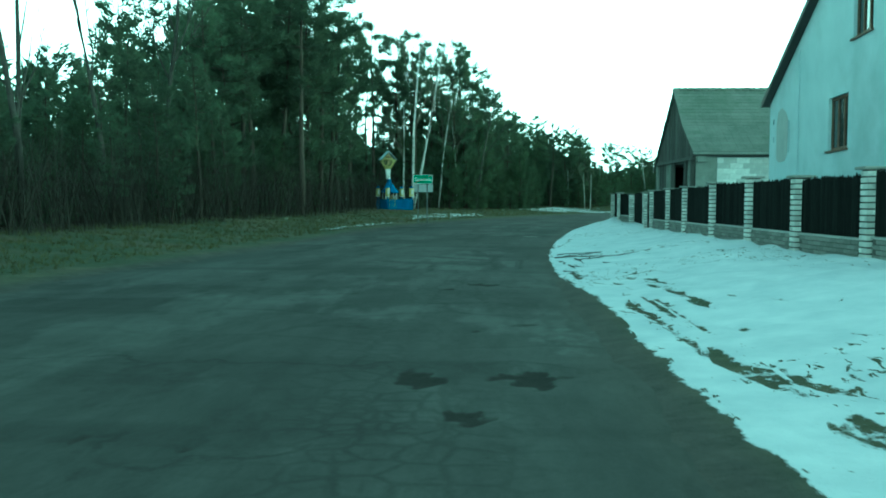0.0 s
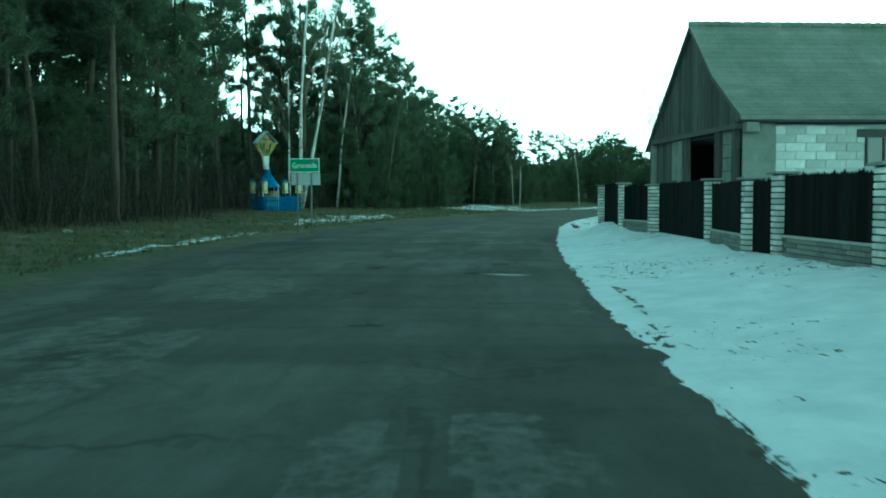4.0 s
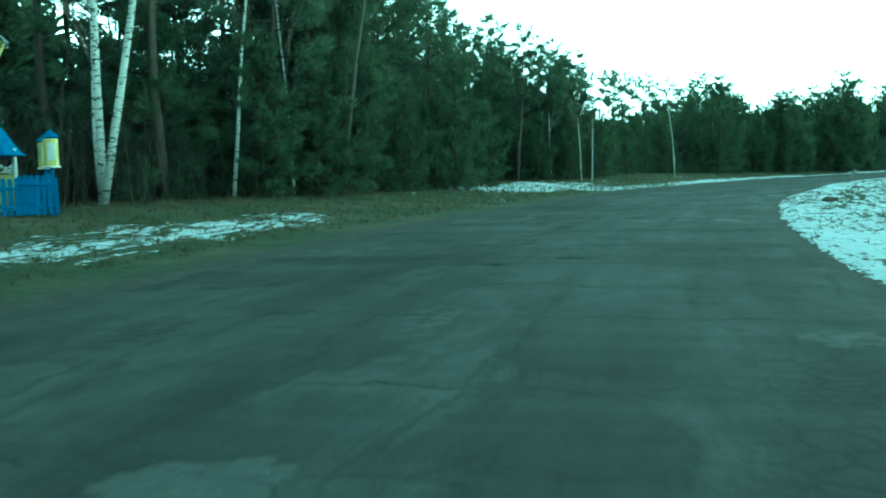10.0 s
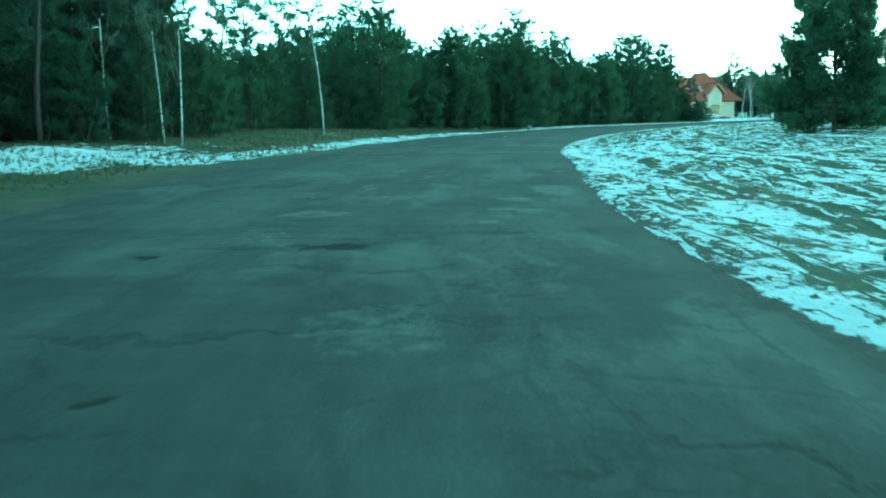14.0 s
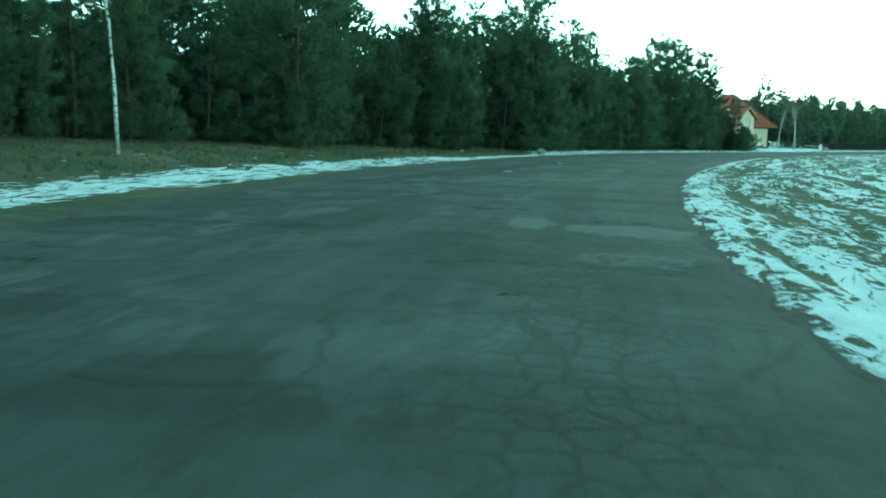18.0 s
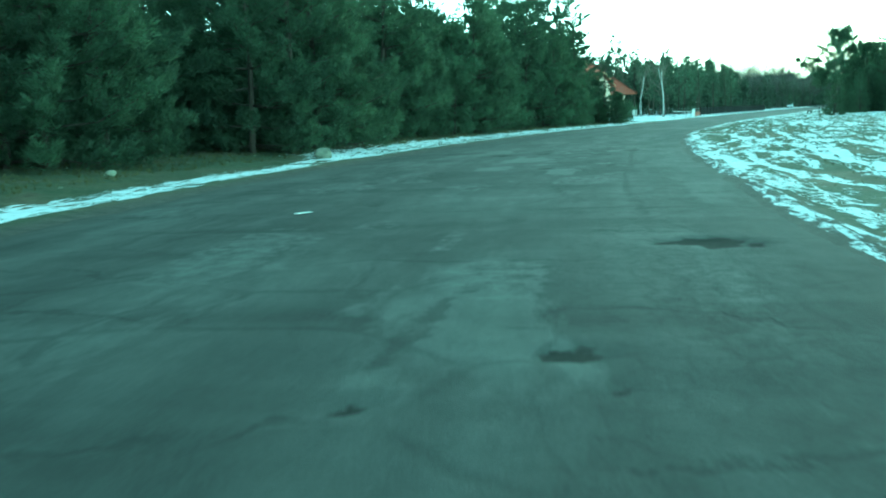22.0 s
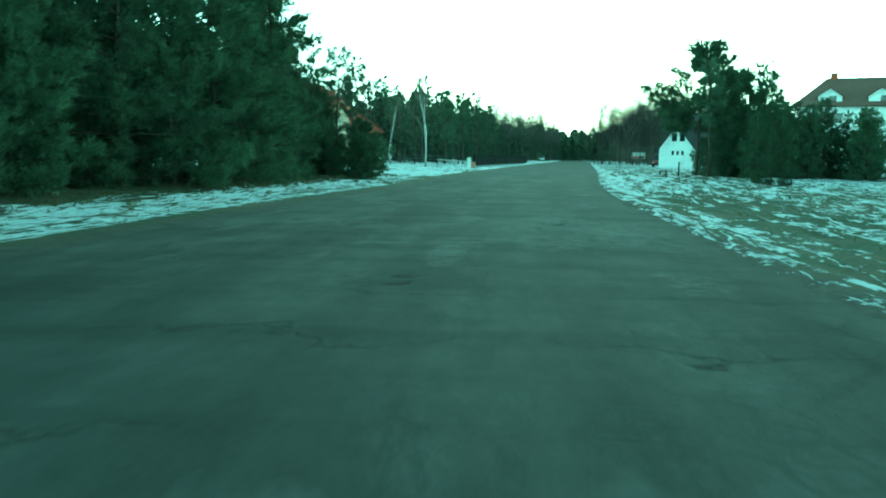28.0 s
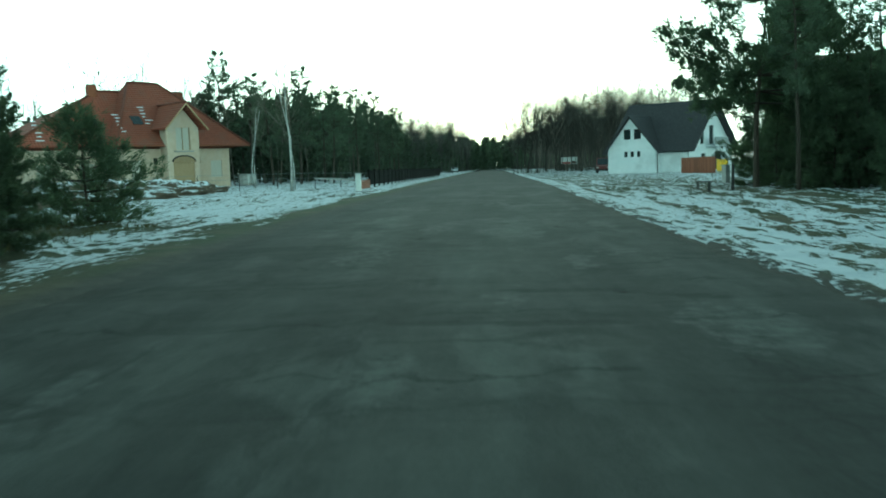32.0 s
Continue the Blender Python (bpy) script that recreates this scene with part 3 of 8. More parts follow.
ruts = calc(nt, "MAXIMUM", fine_lines(0, 1.5, 0.016), fine_lines(11, 1.1, 0.012))
open_field = calc(nt, "MULTIPLY", calc(nt, "SUBTRACT", 0.95, cover.outputs["Fac"]), 5.0, 0.0, True)
level = calc(nt, "SUBTRACT", level, calc(nt, "MULTIPLY", calc(nt, "MULTIPLY", ruts, open_field), 0.14))
packed = calc(nt, "MAXIMUM", fine_lines(-4, 1.3, 0.014), fine_lines(-16, 1.0, 0.012))
snowy = calc(nt, "MULTIPLY", calc(nt, "SUBTRACT", cover.outputs["Fac"], 0.3), 6.0, 0.0, True)
level = calc(nt, "MULTIPLY_ADD", calc(nt, "MULTIPLY", packed, snowy), 0.16, level)
bits = noise_of(nt, node(nt, "ShaderNodeMapping", {0: uv, 3: (0.45, 1.0, 1.0)}).outputs[0], 9.0, 3, 0.6, 0.9)
strewn = ramp(nt, noise_of(nt, uv, 0.22, 3), [(0.46, (0, 0, 0)), (0.58, (1, 1, 1))])
level = calc(nt, "SUBTRACT", level, calc(nt, "MULTIPLY", calc(nt, "MULTIPLY", calc(nt, "SUBTRACT", bits, 0.575, 0.0, True), strewn), 13.0))
mask = calc(nt, "MULTIPLY", level, 13.0, 0.0, True)
soil = ramp(nt, noise_of(nt, pos, 1.6, 8, 0.7), [(0.3, (0.055, 0.047, 0.032)), (0.5, (0.10, 0.088, 0.056)), (0.7, (0.16, 0.14, 0.09))])
turf = ramp(nt, noise_of(nt, pos, 5.0, 8, 0.75), [(0.3, (0.032, 0.042, 0.022)), (0.55, (0.066, 0.076, 0.040)), (0.75, (0.115, 0.117, 0.068))])
grassy = ramp(nt, noise_of(nt, pos, 0.35, 4), [(0.35, (0, 0, 0)), (0.55, (1, 1, 1))])
bare = mixc(nt, grassy, soil, turf)
litter = ramp(nt, noise_of(nt, pos, 4.0, 8, 0.75), [(0.3, (0.022, 0.018, 0.012)), (0.7, (0.075, 0.058, 0.036))])
bare = mixc(nt, wood.outputs["Fac"], bare, litter)
should = node(nt, "ShaderNodeAttribute")
should.attribute_name = "shoulder"
bare = mixc(nt, should.outputs["Fac"], bare, ramp(nt, noise_of(nt, pos, 2.5, 8, 0.7), [(0.3, (0.038, 0.036, 0.031)), (0.7, (0.088, 0.084, 0.070))]))
white = ramp(nt, noise_of(nt, pos, 1.8, 6), [(0.3, (0.58, 0.62, 0.66)), (0.7, (0.76, 0.785, 0.81))])
nt.links.new(mixc(nt, mask, bare, white), b.inputs["Base Color"])
bump(nt, b, calc(nt, "ADD", calc(nt, "MULTIPLY", mask, 0.8), calc(nt, "MULTIPLY", noise_of(nt, pos, 9, 6, 0.7), 0.9)), 0.7, 0.05)

ground_me = mesh_of("ground", np.vstack([gverts, np.array(extra)]) if extra else gverts, [tuple(f) for f in gfaces.tolist()] + outer, [M_GROUND], True)
nv = len(ground_me.vertices)
cov = np.full(nv, 0.05)
cov[: ni * nj] = snow_cover(GS, GD).ravel()
fo = np.zeros(nv)
ge = np.abs(GD) - np.interp(GS, S, HALF)
fo[: ni * nj] = (sstep(5.5, 8.5, ge) * (GD < 0) * (1 - sstep(s_at(112, 182), s_at(122, 188), GS))).ravel()
sh = np.zeros(nv)
sh[: ni * nj] = (1 - sstep(0.0, 0.5, ge)).ravel()
tk_ = np.zeros(nv)
tk_[: ni * nj] = TRACK.ravel()
for nm, arr in (("snow", cov), ("forest", fo), ("shoulder", sh), ("track", tk_)):
    ground_me.attributes.new(nm, "FLOAT", "POINT").data.foreach_set("value", arr.astype(np.float32))
uvl = ground_me.uv_layers.new(name="UVMap")
vi = np.empty(len(ground_me.loops), np.int32)
ground_me.loops.foreach_get("vertex_index", vi)
usd = np.zeros((nv, 2), np.float32)
usd[: ni * nj, 0], usd[: ni * nj, 1] = GS.ravel(), GD.ravel()
if nv > ni * nj:
    usd[ni * nj :] = np.array(extra, np.float32)[:, :2]
uvl.data.foreach_set("uv", usd[vi].ravel())
tagged(put("ground", ground_me), "winter verge of dry grass, soil and patchy snow", "ground", kind="structure")

# ---- road: worn asphalt with real potholes ----
RNG = np.random.RandomState(7)
rs = np.r_[np.arange(40, s_at(150, 190), 0.15), np.arange(s_at(150, 190), s_at(160, 195), 0.5), np.arange(s_at(160, 195), S_END - 2, 6.0)]
ru = np.linspace(-1.03, 1.03, 67)
RS, RU = np.meshgrid(rs, ru, indexing="ij")
RD = RU * np.interp(RS, S, HALF)
rx, ry = to_xy(RS, RD)
rz = 0.012 * waves(RS, RD, 3.0, 11) + 0.006 * waves(RS, RD, 0.9, 12) - 0.03 * RU**2
hole = np.zeros(RS.shape)
HOLES = [
    (-0.43, 5.72, 0.2, 0.3, 1.0), (-2.2, 4.07, 0.1, 0.12, 0.8), (-1.6, 3.95, 0.06, 0.08, 0.8), (0.4, 5.8, 0.30, 0.30, 1.0), (-0.15, 4.6, 0.2, 0.18, 0.9), (0.6, 13.1, 0.35, 0.25, 0.8), (1.4, 33.6, 0.24, 0.28, 1.0), (2.1, 36.6, 0.38, 0.3, 0.9), (1.0, 39.2, 0.4, 0.25, 0.8),
    (5.6, 43.9, 0.2, 0.12, 0.9), (18.8, 84.6, 0.14, 0.11, 1.0), (17.7, 84.1, 0.14, 0.11, 1.0), (3.9, 34.0, 0.16, 0.2, 1.0), (3.0, 32.1, 0.16, 0.28, 1.0), (3.55, 32.25, 0.4, 0.16, 0.9), (12.3, 71.7, 0.2, 0.22, 0.7), (12.5, 71.0, 0.3, 0.22, 0.9), (16.9, 80.2, 0.5, 0.3, 0.8),
]
HOLES_BEND = [
    (35.6, 108.9, 0.18, 0.16, 1.0), (33.4, 106.9, 0.14, 0.12, 0.8), (35.6, 106.7, 0.17, 0.13, 1.0), (36.1, 106.4, 0.17, 0.2, 1.0), (38.7, 110.5, 0.17, 0.2, 1.0), (59.2, 135.0, 0.24, 0.28, 1.0),
    (63.1, 141.2, 0.42, 0.3, 1.0), (64.1, 140.4, 0.28, 0.28, 0.9), (61.4, 140.6, 0.2, 0.25, 1.0), (63.9, 139.0, 0.2, 0.22, 1.0), (66.9, 139.2, 0.3, 0.35, 1.0), (62.5, 136.5, 0.14, 0.18, 1.0), (60.6, 134.2, 0.15, 0.12, 1.0),
]
HOLES_MORE = [
    (10.3, 68.5, 0.32, 0.3, 1.0), (12.0, 67.2, 0.15, 0.15, 1.0), (12.9, 71.7, 0.35, 0.25, 0.9), (10.8, 73.2, 0.28, 0.22, 0.9), (51.9, 124.6, 0.5, 0.32, 1.0), (64.3, 140.6, 0.34, 0.3, 1.0),
    (64.5, 138.2, 0.24, 0.3, 0.9), (104.5, 169.4, 0.46, 0.3, 1.0), (101.5, 167.9, 0.2, 0.18, 1.0), (91.8, 159.1, 0.15, 0.26, 0.9),
]
# repairs and worn spots: x, y, half width, half length, tone
PATCHES = [
    (71.57, 147.81, 0.65, 1.16, 0.72), (69.35, 145.89, 0.38, 0.44, 0.68), (74.04, 145.61, 0.33, 0.58, 0.8), (73.84, 144.84, 0.25, 0.43, 0.85), (70.43, 143.4, 0.29, 0.43, 0.72), (73.29, 146.29, 0.14, 0.37, -0.85), (71.45, 144.99, 0.04, 0.22, -0.9),
    (0.4, 19.2, 0.8, 1.3, 0.8), (1.35, 17.6, 0.4, 0.9, 0.8), (0.3, 16.5, 0.5, 0.7, 0.75), (-0.7, 18.6, 0.5, 0.6, 0.7), (1.2, 21.4, 0.7, 1.0, 0.7), (13.3, 69.9, 0.35, 0.5, 0.8), (14.3, 69.4, 0.4, 0.6, 0.8), (12.4, 69.6, 0.25, 0.8, 0.75),
    (3.4, 43.1, 0.48, 0.65, 1.05), (4.1, 42.7, 0.16, 0.2, 1.05), (3.7, 45.2, 0.36, 0.35, 1.05), (4.8, 45.3, 0.42, 0.36, 1.05), (4.5, 43.5, 0.28, 0.26, 1.05), (5.2, 43.5, 0.33, 0.28, 1.05),
    (5.4, 42.7, 0.26, 0.28, 1.05), (5.8, 42.2, 0.32, 0.42, 1.05), (5.0, 42.0, 0.4, 0.32, 1.05), (3.4, 44.2, 0.25, 0.22, 1.05), (3.8, 43.8, 0.18, 0.16, 1.05), (4.4, 44.1, 0.23, 0.19, 1.05),
    (5.4, 44.4, 0.48, 0.33, 1.05), (6.1, 46.7, 0.32, 0.39, 1.05), (4.5, 50.1, 0.43, 0.45, 1.05), (5.3, 52.2, 0.5, 0.55, 1.05), (2.7, 43.1, 0.2, 0.24, 1.05),
    (22.6, 85.0, 0.4, 1.3, 1.05), (21.0, 83.6, 0.28, 0.43, 1.05), (20.1, 82.5, 0.21, 0.28, 1.05), (17.6, 83.1, 0.53, 0.42, 1.05), (19.2, 81.2, 0.2, 0.22, 1.05), (20.3, 82.0, 0.25, 0.34, 1.05),
    (4.4, 43.3, 1.9, 2.4, -0.3), (20.2, 82.4, 1.5, 2.2, -0.25),
    (3.55, 31.75, 0.42, 0.2, 2.0), (4.1, 33.9, 0.13, 0.16, 1.8), (2.0, 36.0, 0.2, 0.2, 1.4), (58.4, 133.5, 0.42, 1.2, 1.0), (59.6, 133.3, 0.5, 1.25, -1.0), (61.3, 138.1, 0.7, 1.4, 1.0),
    (58.4, 135.9, 0.5, 0.9, 1.0), (64.4, 142.9, 0.5, 1.2, 1.0), (34.3, 106.6, 0.4, 0.9, 1.0), (35.2, 105.4, 0.95, 0.8, 1.0), (15.2, 70.4, 0.25, 0.5, 1.0), (61.0, 134.8, 0.24, 0.18, 1.5),
    (64.5, 139.7, 0.18, 0.17, 1.5), (64.3, 142.7, 0.4, 0.7, 1.2), (66.4, 139.6, 0.34, 0.3, 1.3), (68.8, 142.0, 0.4, 0.36, 1.2), (105.4, 165.7, 0.34, 0.22, 1.7),
]
spots = [to_sd(x, y) + (a * 0.85, c_ * 0.85, q) for x, y, a, c_, q in HOLES + HOLES_BEND + HOLES_MORE]
while len(spots) < 170:
    s_, u_ = RNG.uniform(s_at(0, 0), s_at(150, 190)), RNG.normal(0.2, 0.42)
    if abs(u_) < 0.9:
        k_ = RNG.uniform(0.5, 1.0) ** 2
        spots.append((s_, u_ * np.interp(s_, S, HALF), 0.24 * k_, RNG.uniform(0.14, 0.22) * k_, RNG.uniform(0.5, 1.0)))
for s_, d_, a, c_, q in spots:
    i0, i1 = np.searchsorted(rs, [s_ - 2, s_ + 2])
    ss, dd = RS[i0:i1] - s_, RD[i0:i1] - d_
    r = np.sqrt((ss / c_ * 0.9) ** 2 + (dd / a) ** 2) + 0.40 * waves(RS[i0:i1], RD[i0:i1], 0.5, 21) + 0.28 * waves(RS[i0:i1], RD[i0:i1], 0.22, 22)
    hole[i0:i1] = np.maximum(hole[i0:i1], q * (1 - sstep(0.75, 1.15, r)))
tone = np.zeros(RS.shape)
worn_spots = [to_sd(x, y) + (a, c_, q) for x, y, a, c_, q in PATCHES]
for q in range(150):
    s_, u_ = RNG.uniform(s_at(0, 0), s_at(165, 198)), RNG.uniform(-0.9, 0.9)
    k_ = RNG.uniform(0.3, 1.0)
    worn_spots.append((s_, u_ * np.interp(s_, S, HALF), RNG.uniform(0.3, 0.9) * k_, RNG.uniform(0.6, 2.4) * k_, RNG.choice([0.66, 0.6, 0.55, -0.66, -0.6])))
for q in range(46):
    k_ = RNG.uniform(0, 1)
    s_, d_ = to_sd(60.2 + 8.2 * k_ + RNG.normal(0, 0.5), 135.6 + 7.0 * k_ + RNG.normal(0, 0.5))
    worn_spots.append((s_, d_, RNG.uniform(0.08, 0.3), RNG.uniform(0.1, 0.4), RNG.choice([0.95, 0.8, -0.9, -1.0])))
for s_, d_, a, c_, q in worn_spots[::-1]:
    i0, i1 = np.searchsorted(rs, [s_ - 3, s_ + 3])
    ss, dd = np.abs(RS[i0:i1] - s_) / c_, np.abs(RD[i0:i1] - d_) / a
    r = (ss**2.4 + dd**2.4) ** (1 / 2.4) + 0.16 * waves(RS[i0:i1], RD[i0:i1], 0.8, 23) + 0.12 * waves(RS[i0:i1], RD[i0:i1], 0.3, 24)
    k_ = 1 - sstep(0.8, 1.12, r)
    tone[i0:i1] = tone[i0:i1] * (1 - k_) + q * k_
SEAMS = [
    ([(-1.4, 18.6), (-0.8, 17.8), (0.1, 17.6), (1.0, 17.4)], 0.10), ([(-0.4, 20.3), (0.5, 18.9), (1.1, 18.5)], 0.10), ([(0.5, 20.4), (1.4, 19.8), (2.3, 19.2)], 0.10), ([(-0.1, 17.6), (-0.2, 16.5), (-0.2, 15.8)], 0.10),
    ([(1.3, 19.8), (1.1, 18.1), (1.1, 16.8), (1.0, 16.0)], 0.10), ([(1.1, 22.4), (0.9, 19.8)], 0.10), ([(1.8, 18.9), (1.6, 17.3), (1.5, 16.4)], 0.09), ([(90.5, 162.7), (91.1, 161.6), (91.9, 160.6)], 0.16),
    ([(103.3, 167.4), (103.6, 165.7)], 0.16), ([(95.2, 163.4), (96.1, 161.5)], 0.16), ([(87.9, 159.6), (88.3, 158.9), (88.9, 158.3)], 0.16), ([(110.7, 171.4), (111.2, 170.3), (111.2, 169.2)], 0.16),
    ([(108.7, 171.3), (109.0, 170.4), (109.4, 169.6)], 0.16), ([(115.6, 175.9), (115.5, 174.8)], 0.14), ([(16.9, 77.7), (17.1, 77.1), (17.3, 76.7)], 0.10), ([(16.6, 76.5), (16.3, 75.9)], 0.10), ([(15.4, 80.7), (16.6, 80.0)], 0.12),
    ([(13.7, 71.2), (12.9, 69.2), (12.0, 67.4)], 0.10), ([(13.3, 71.3), (13.9, 70.8), (14.6, 70.2), (15.2, 70.2)], 0.10), ([(12.9, 69.1), (13.3, 68.9), (13.2, 68.5), (13.7, 68.2)], 0.10), ([(48.7, 124.3), (48.2, 124.0), (47.7, 123.5), (47.2, 123.1)], 0.10), ([(48.3, 130.1), (49.1, 129.2), (49.8, 128.3)], 0.10), ([(68.9, 141.0), (57.1, 130.5), (53.2, 126.6)], 0.10),
]
for pts_, w_ in SEAMS:
    i0, i1 = sorted(np.searchsorted(rs, [s_at(*pts_[0]), s_at(*pts_[-1])]))
    i0, i1 = max(0, i0 - 14), i1 + 14
    k_ = 1 - sstep(w_ * 0.5, w_ * 1.3, near_line(rx[i0:i1], ry[i0:i1], pts_) + 0.03 * waves(RS[i0:i1], RD[i0:i1], 0.6, 25))
    tone[i0:i1] = tone[i0:i1] * (1 - k_) - 1.0 * k_
rz = rz - 0.035 * hole + 0.008 * np.clip(tone, -1, 1)
ri, rj = RS.shape
rid = np.arange(ri * rj).reshape(ri, rj)
rfaces = np.stack([rid[:-1, :-1], rid[1:, :-1], rid[1:, 1:], rid[:-1, 1:]], -1).reshape(-1, 4)

# crazed asphalt in the wheel path on the open side
RH = np.interp(RS, S, HALF)
CRAZED = [(0, 0.4), (s_at(1, 12), 0.45), (s_at(3, 30), 0.45), (s_at(6, 46), 0.35), (s_at(10, 62), 0.3), (s_at(15, 73), 0.26), (s_at(24, 88), 0.34), (s_at(38, 110), 0.42), (s_at(46, 120), 0.3), (s_at(62, 138), 0.25), (s_at(90, 158), 0.2), (900, 0.2)]
crazed = np.interp(RS, [q[0] for q in CRAZED], [q[1] for q in CRAZED]) * np.exp(-(((RD - RH + 1.7) / 0.75) ** 2))
crazed = crazed + 0.35 * np.interp(RS, [q[0] for q in CRAZED], [q[1] for q in CRAZED]) * np.exp(-(((RD + 0.3) / 0.6) ** 2))

M_ROAD, nt, b = material("worn_asphalt", 0.9, 0, 0.07)
uv = node(nt, "ShaderNodeUVMap").outputs[0]
hol = node(nt, "ShaderNodeAttribute")
hol.attribute_name = "hole"
edge = node(nt, "ShaderNodeAttribute")
edge.attribute_name = "edge"
craz = node(nt, "ShaderNodeAttribute")
craz.attribute_name = "crazed"


def span(v_, lo, hi):
    """0 at lo, 1 at hi, straight between."""
    return calc(nt, "DIVIDE", calc(nt, "SUBTRACT", v_, lo), hi - lo, 0.0, True)


def tinted(c_, k_):
    return mixc(nt, 1.0, c_, node(nt, "ShaderNodeCombineColor", {0: k_, 1: k_, 2: k_}).outputs[0], "MULTIPLY")


def stretched(sx, sy):
    return node(nt, "ShaderNodeMapping", {0: uv, 3: (sx, sy, 1.0)}).outputs[0]


def joints(vec, size, lo, hi):
    """Dark joints between cracked pieces, soft at their edges."""
    n_ = node(nt, "ShaderNodeTexVoronoi", {"Vector": vec, "Scale": size, "Randomness": 0.62})
    n_.feature = "DISTANCE_TO_EDGE"
    return calc(nt, "SUBTRACT", 1.0, span(n_.outputs["Distance"], lo, hi))


wide, long_, across = stretched(0.4, 1.0), stretched(0.04, 1.0), stretched(1.0, 0.08)
warp = node(nt, "ShaderNodeTexNoise", {"Vector": uv, "Scale": 0.9, "Detail": 5.0, "Roughness": 0.6}).outputs["Color"]
bent = node(nt, "ShaderNodeVectorMath", {0: uv, 1: node(nt, "ShaderNodeVectorMath", {0: warp, 3: 0.35}, operation="SCALE").outputs[0]}, operation="ADD").outputs[0]
tight = node(nt, "ShaderNodeVectorMath", {0: uv, 1: node(nt, "ShaderNodeVectorMath", {0: node(nt, "ShaderNodeTexNoise", {"Vector": uv, "Scale": 2.2, "Detail": 4.0}).outputs["Color"], 3: 0.16}, operation="SCALE").outputs[0]}, operation="ADD").outputs[0]
slabs = node(nt, "ShaderNodeMapping", {0: bent, 3: (0.62, 0.5, 1.0)}).outputs[0]
worn = noise_of(nt, wide, 0.35, 6, 0.55, 0.2)
base = ramp(nt, worn, [(0.3, (0.040, 0.041, 0.037)), (0.5, (0.060, 0.0615, 0.055)), (0.7, (0.088, 0.090, 0.081))])
# lengthwise lanes, crosswise bands
base = tinted(base, calc(nt, "MULTIPLY_ADD", noise_of(nt, long_, 1.1, 4, 0.55), 1.5, 0.25))
band = span(noise_of(nt, across, 0.55, 4, 0.55), 0.36, 0.50)
base = tinted(base, calc(nt, "MULTIPLY_ADD", band, 0.46, 0.60))
# pale worn sheets and dark tarred ones, with soft ragged borders
where = span(noise_of(nt, uv, 0.12, 3), 0.40, 0.58)
patch = span(noise_of(nt, wide, 0.8, 7, 0.6, 0.2), 0.51, 0.58)
base = mixc(nt, calc(nt, "MULTIPLY", calc(nt, "MULTIPLY", patch, where), 0.6), base, (0.135, 0.139, 0.125))
dark_ = calc(nt, "SUBTRACT", 1.0, span(noise_of(nt, wide, 0.55, 7, 0.6, 0.2), 0.36, 0.46))
base = mixc(nt, calc(nt, "MULTIPLY", dark_, 0.5), base, (0.020, 0.020, 0.018))
# cracks: wide slabs nearly everywhere, small crazed pieces in the wheel path
slab_cracks = calc(nt, "MULTIPLY", joints(slabs, 0.85, 0.006, 0.034), span(noise_of(nt, wide, 0.3, 4, 0.6), 0.44, 0.58))
along = node(nt, "ShaderNodeSeparateXYZ", {0: uv})


def ruled(v_, per, sway, lo, hi):
    """Dark lines about 1 / per metres apart that wander with sway."""
    f_ = calc(nt, "FRACT", calc(nt, "ADD", calc(nt, "MULTIPLY", v_, per), sway))
    return calc(nt, "SUBTRACT", 1.0, span(calc(nt, "ABSOLUTE", calc(nt, "SUBTRACT", f_, 0.5)), lo, hi))


cross_cracks = calc(nt, "MULTIPLY", ruled(along.outputs[0], 0.45, calc(nt, "MULTIPLY", noise_of(nt, uv, 0.5, 6, 0.6), 1.3), 0.008, 0.03), span(noise_of(nt, uv, 0.4, 4, 0.6), 0.45, 0.55))
lane_cracks = calc(nt, "MULTIPLY", ruled(along.outputs[1], 0.7, calc(nt, "MULTIPLY", noise_of(nt, stretched(0.35, 0.7), 0.8, 6, 0.62), 1.6), 0.012, 0.05), span(noise_of(nt, wide, 0.4, 4, 0.6), 0.47, 0.57))
slab_cracks = calc(nt, "MAXIMUM", calc(nt, "MULTIPLY", slab_cracks, 0.5), calc(nt, "MAXIMUM", calc(nt, "MULTIPLY", cross_cracks, 0.8), calc(nt, "MULTIPLY", lane_cracks, 0.4)))
pieces = joints(tight, 3.6, 0.025, 0.13)
small_ = joints(tight, 6.0, 0.03, 0.18)
crazy = calc(nt, "MULTIPLY", craz.outputs["Fac"], span(noise_of(nt, wide, 0.28, 5, 0.6), 0.38, 0.52))
net = calc(nt, "MULTIPLY", calc(nt, "MAXIMUM", pieces, calc(nt, "MULTIPLY", small_, span(noise_of(nt, uv, 0.7, 4), 0.52, 0.62))), crazy)
cracks = calc(nt, "MAXIMUM", slab_cracks, net)
base = mixc(nt, calc(nt, "MULTIPLY", calc(nt, "SUBTRACT", crazy, net, 0.0, True), 0.36), base, (0.13, 0.134, 0.121))
base = mixc(nt, calc(nt, "MULTIPLY", cracks, 0.7), base, (0.014, 0.0145, 0.0125))
sand = calc(nt, "MULTIPLY", edge.outputs["Fac"], span(noise_of(nt, long_, 2.5, 6), 0.3, 0.6))
base = mixc(nt, calc(nt, "MULTIPLY", sand, 0.5), base, (0.07, 0.064, 0.05))
tone_ = node(nt, "ShaderNodeAttribute")
tone_.attribute_name = "tone"
ragged = calc(nt, "MULTIPLY_ADD", noise_of(nt, uv, 5.0, 8, 0.75), 2.0, -1.0)
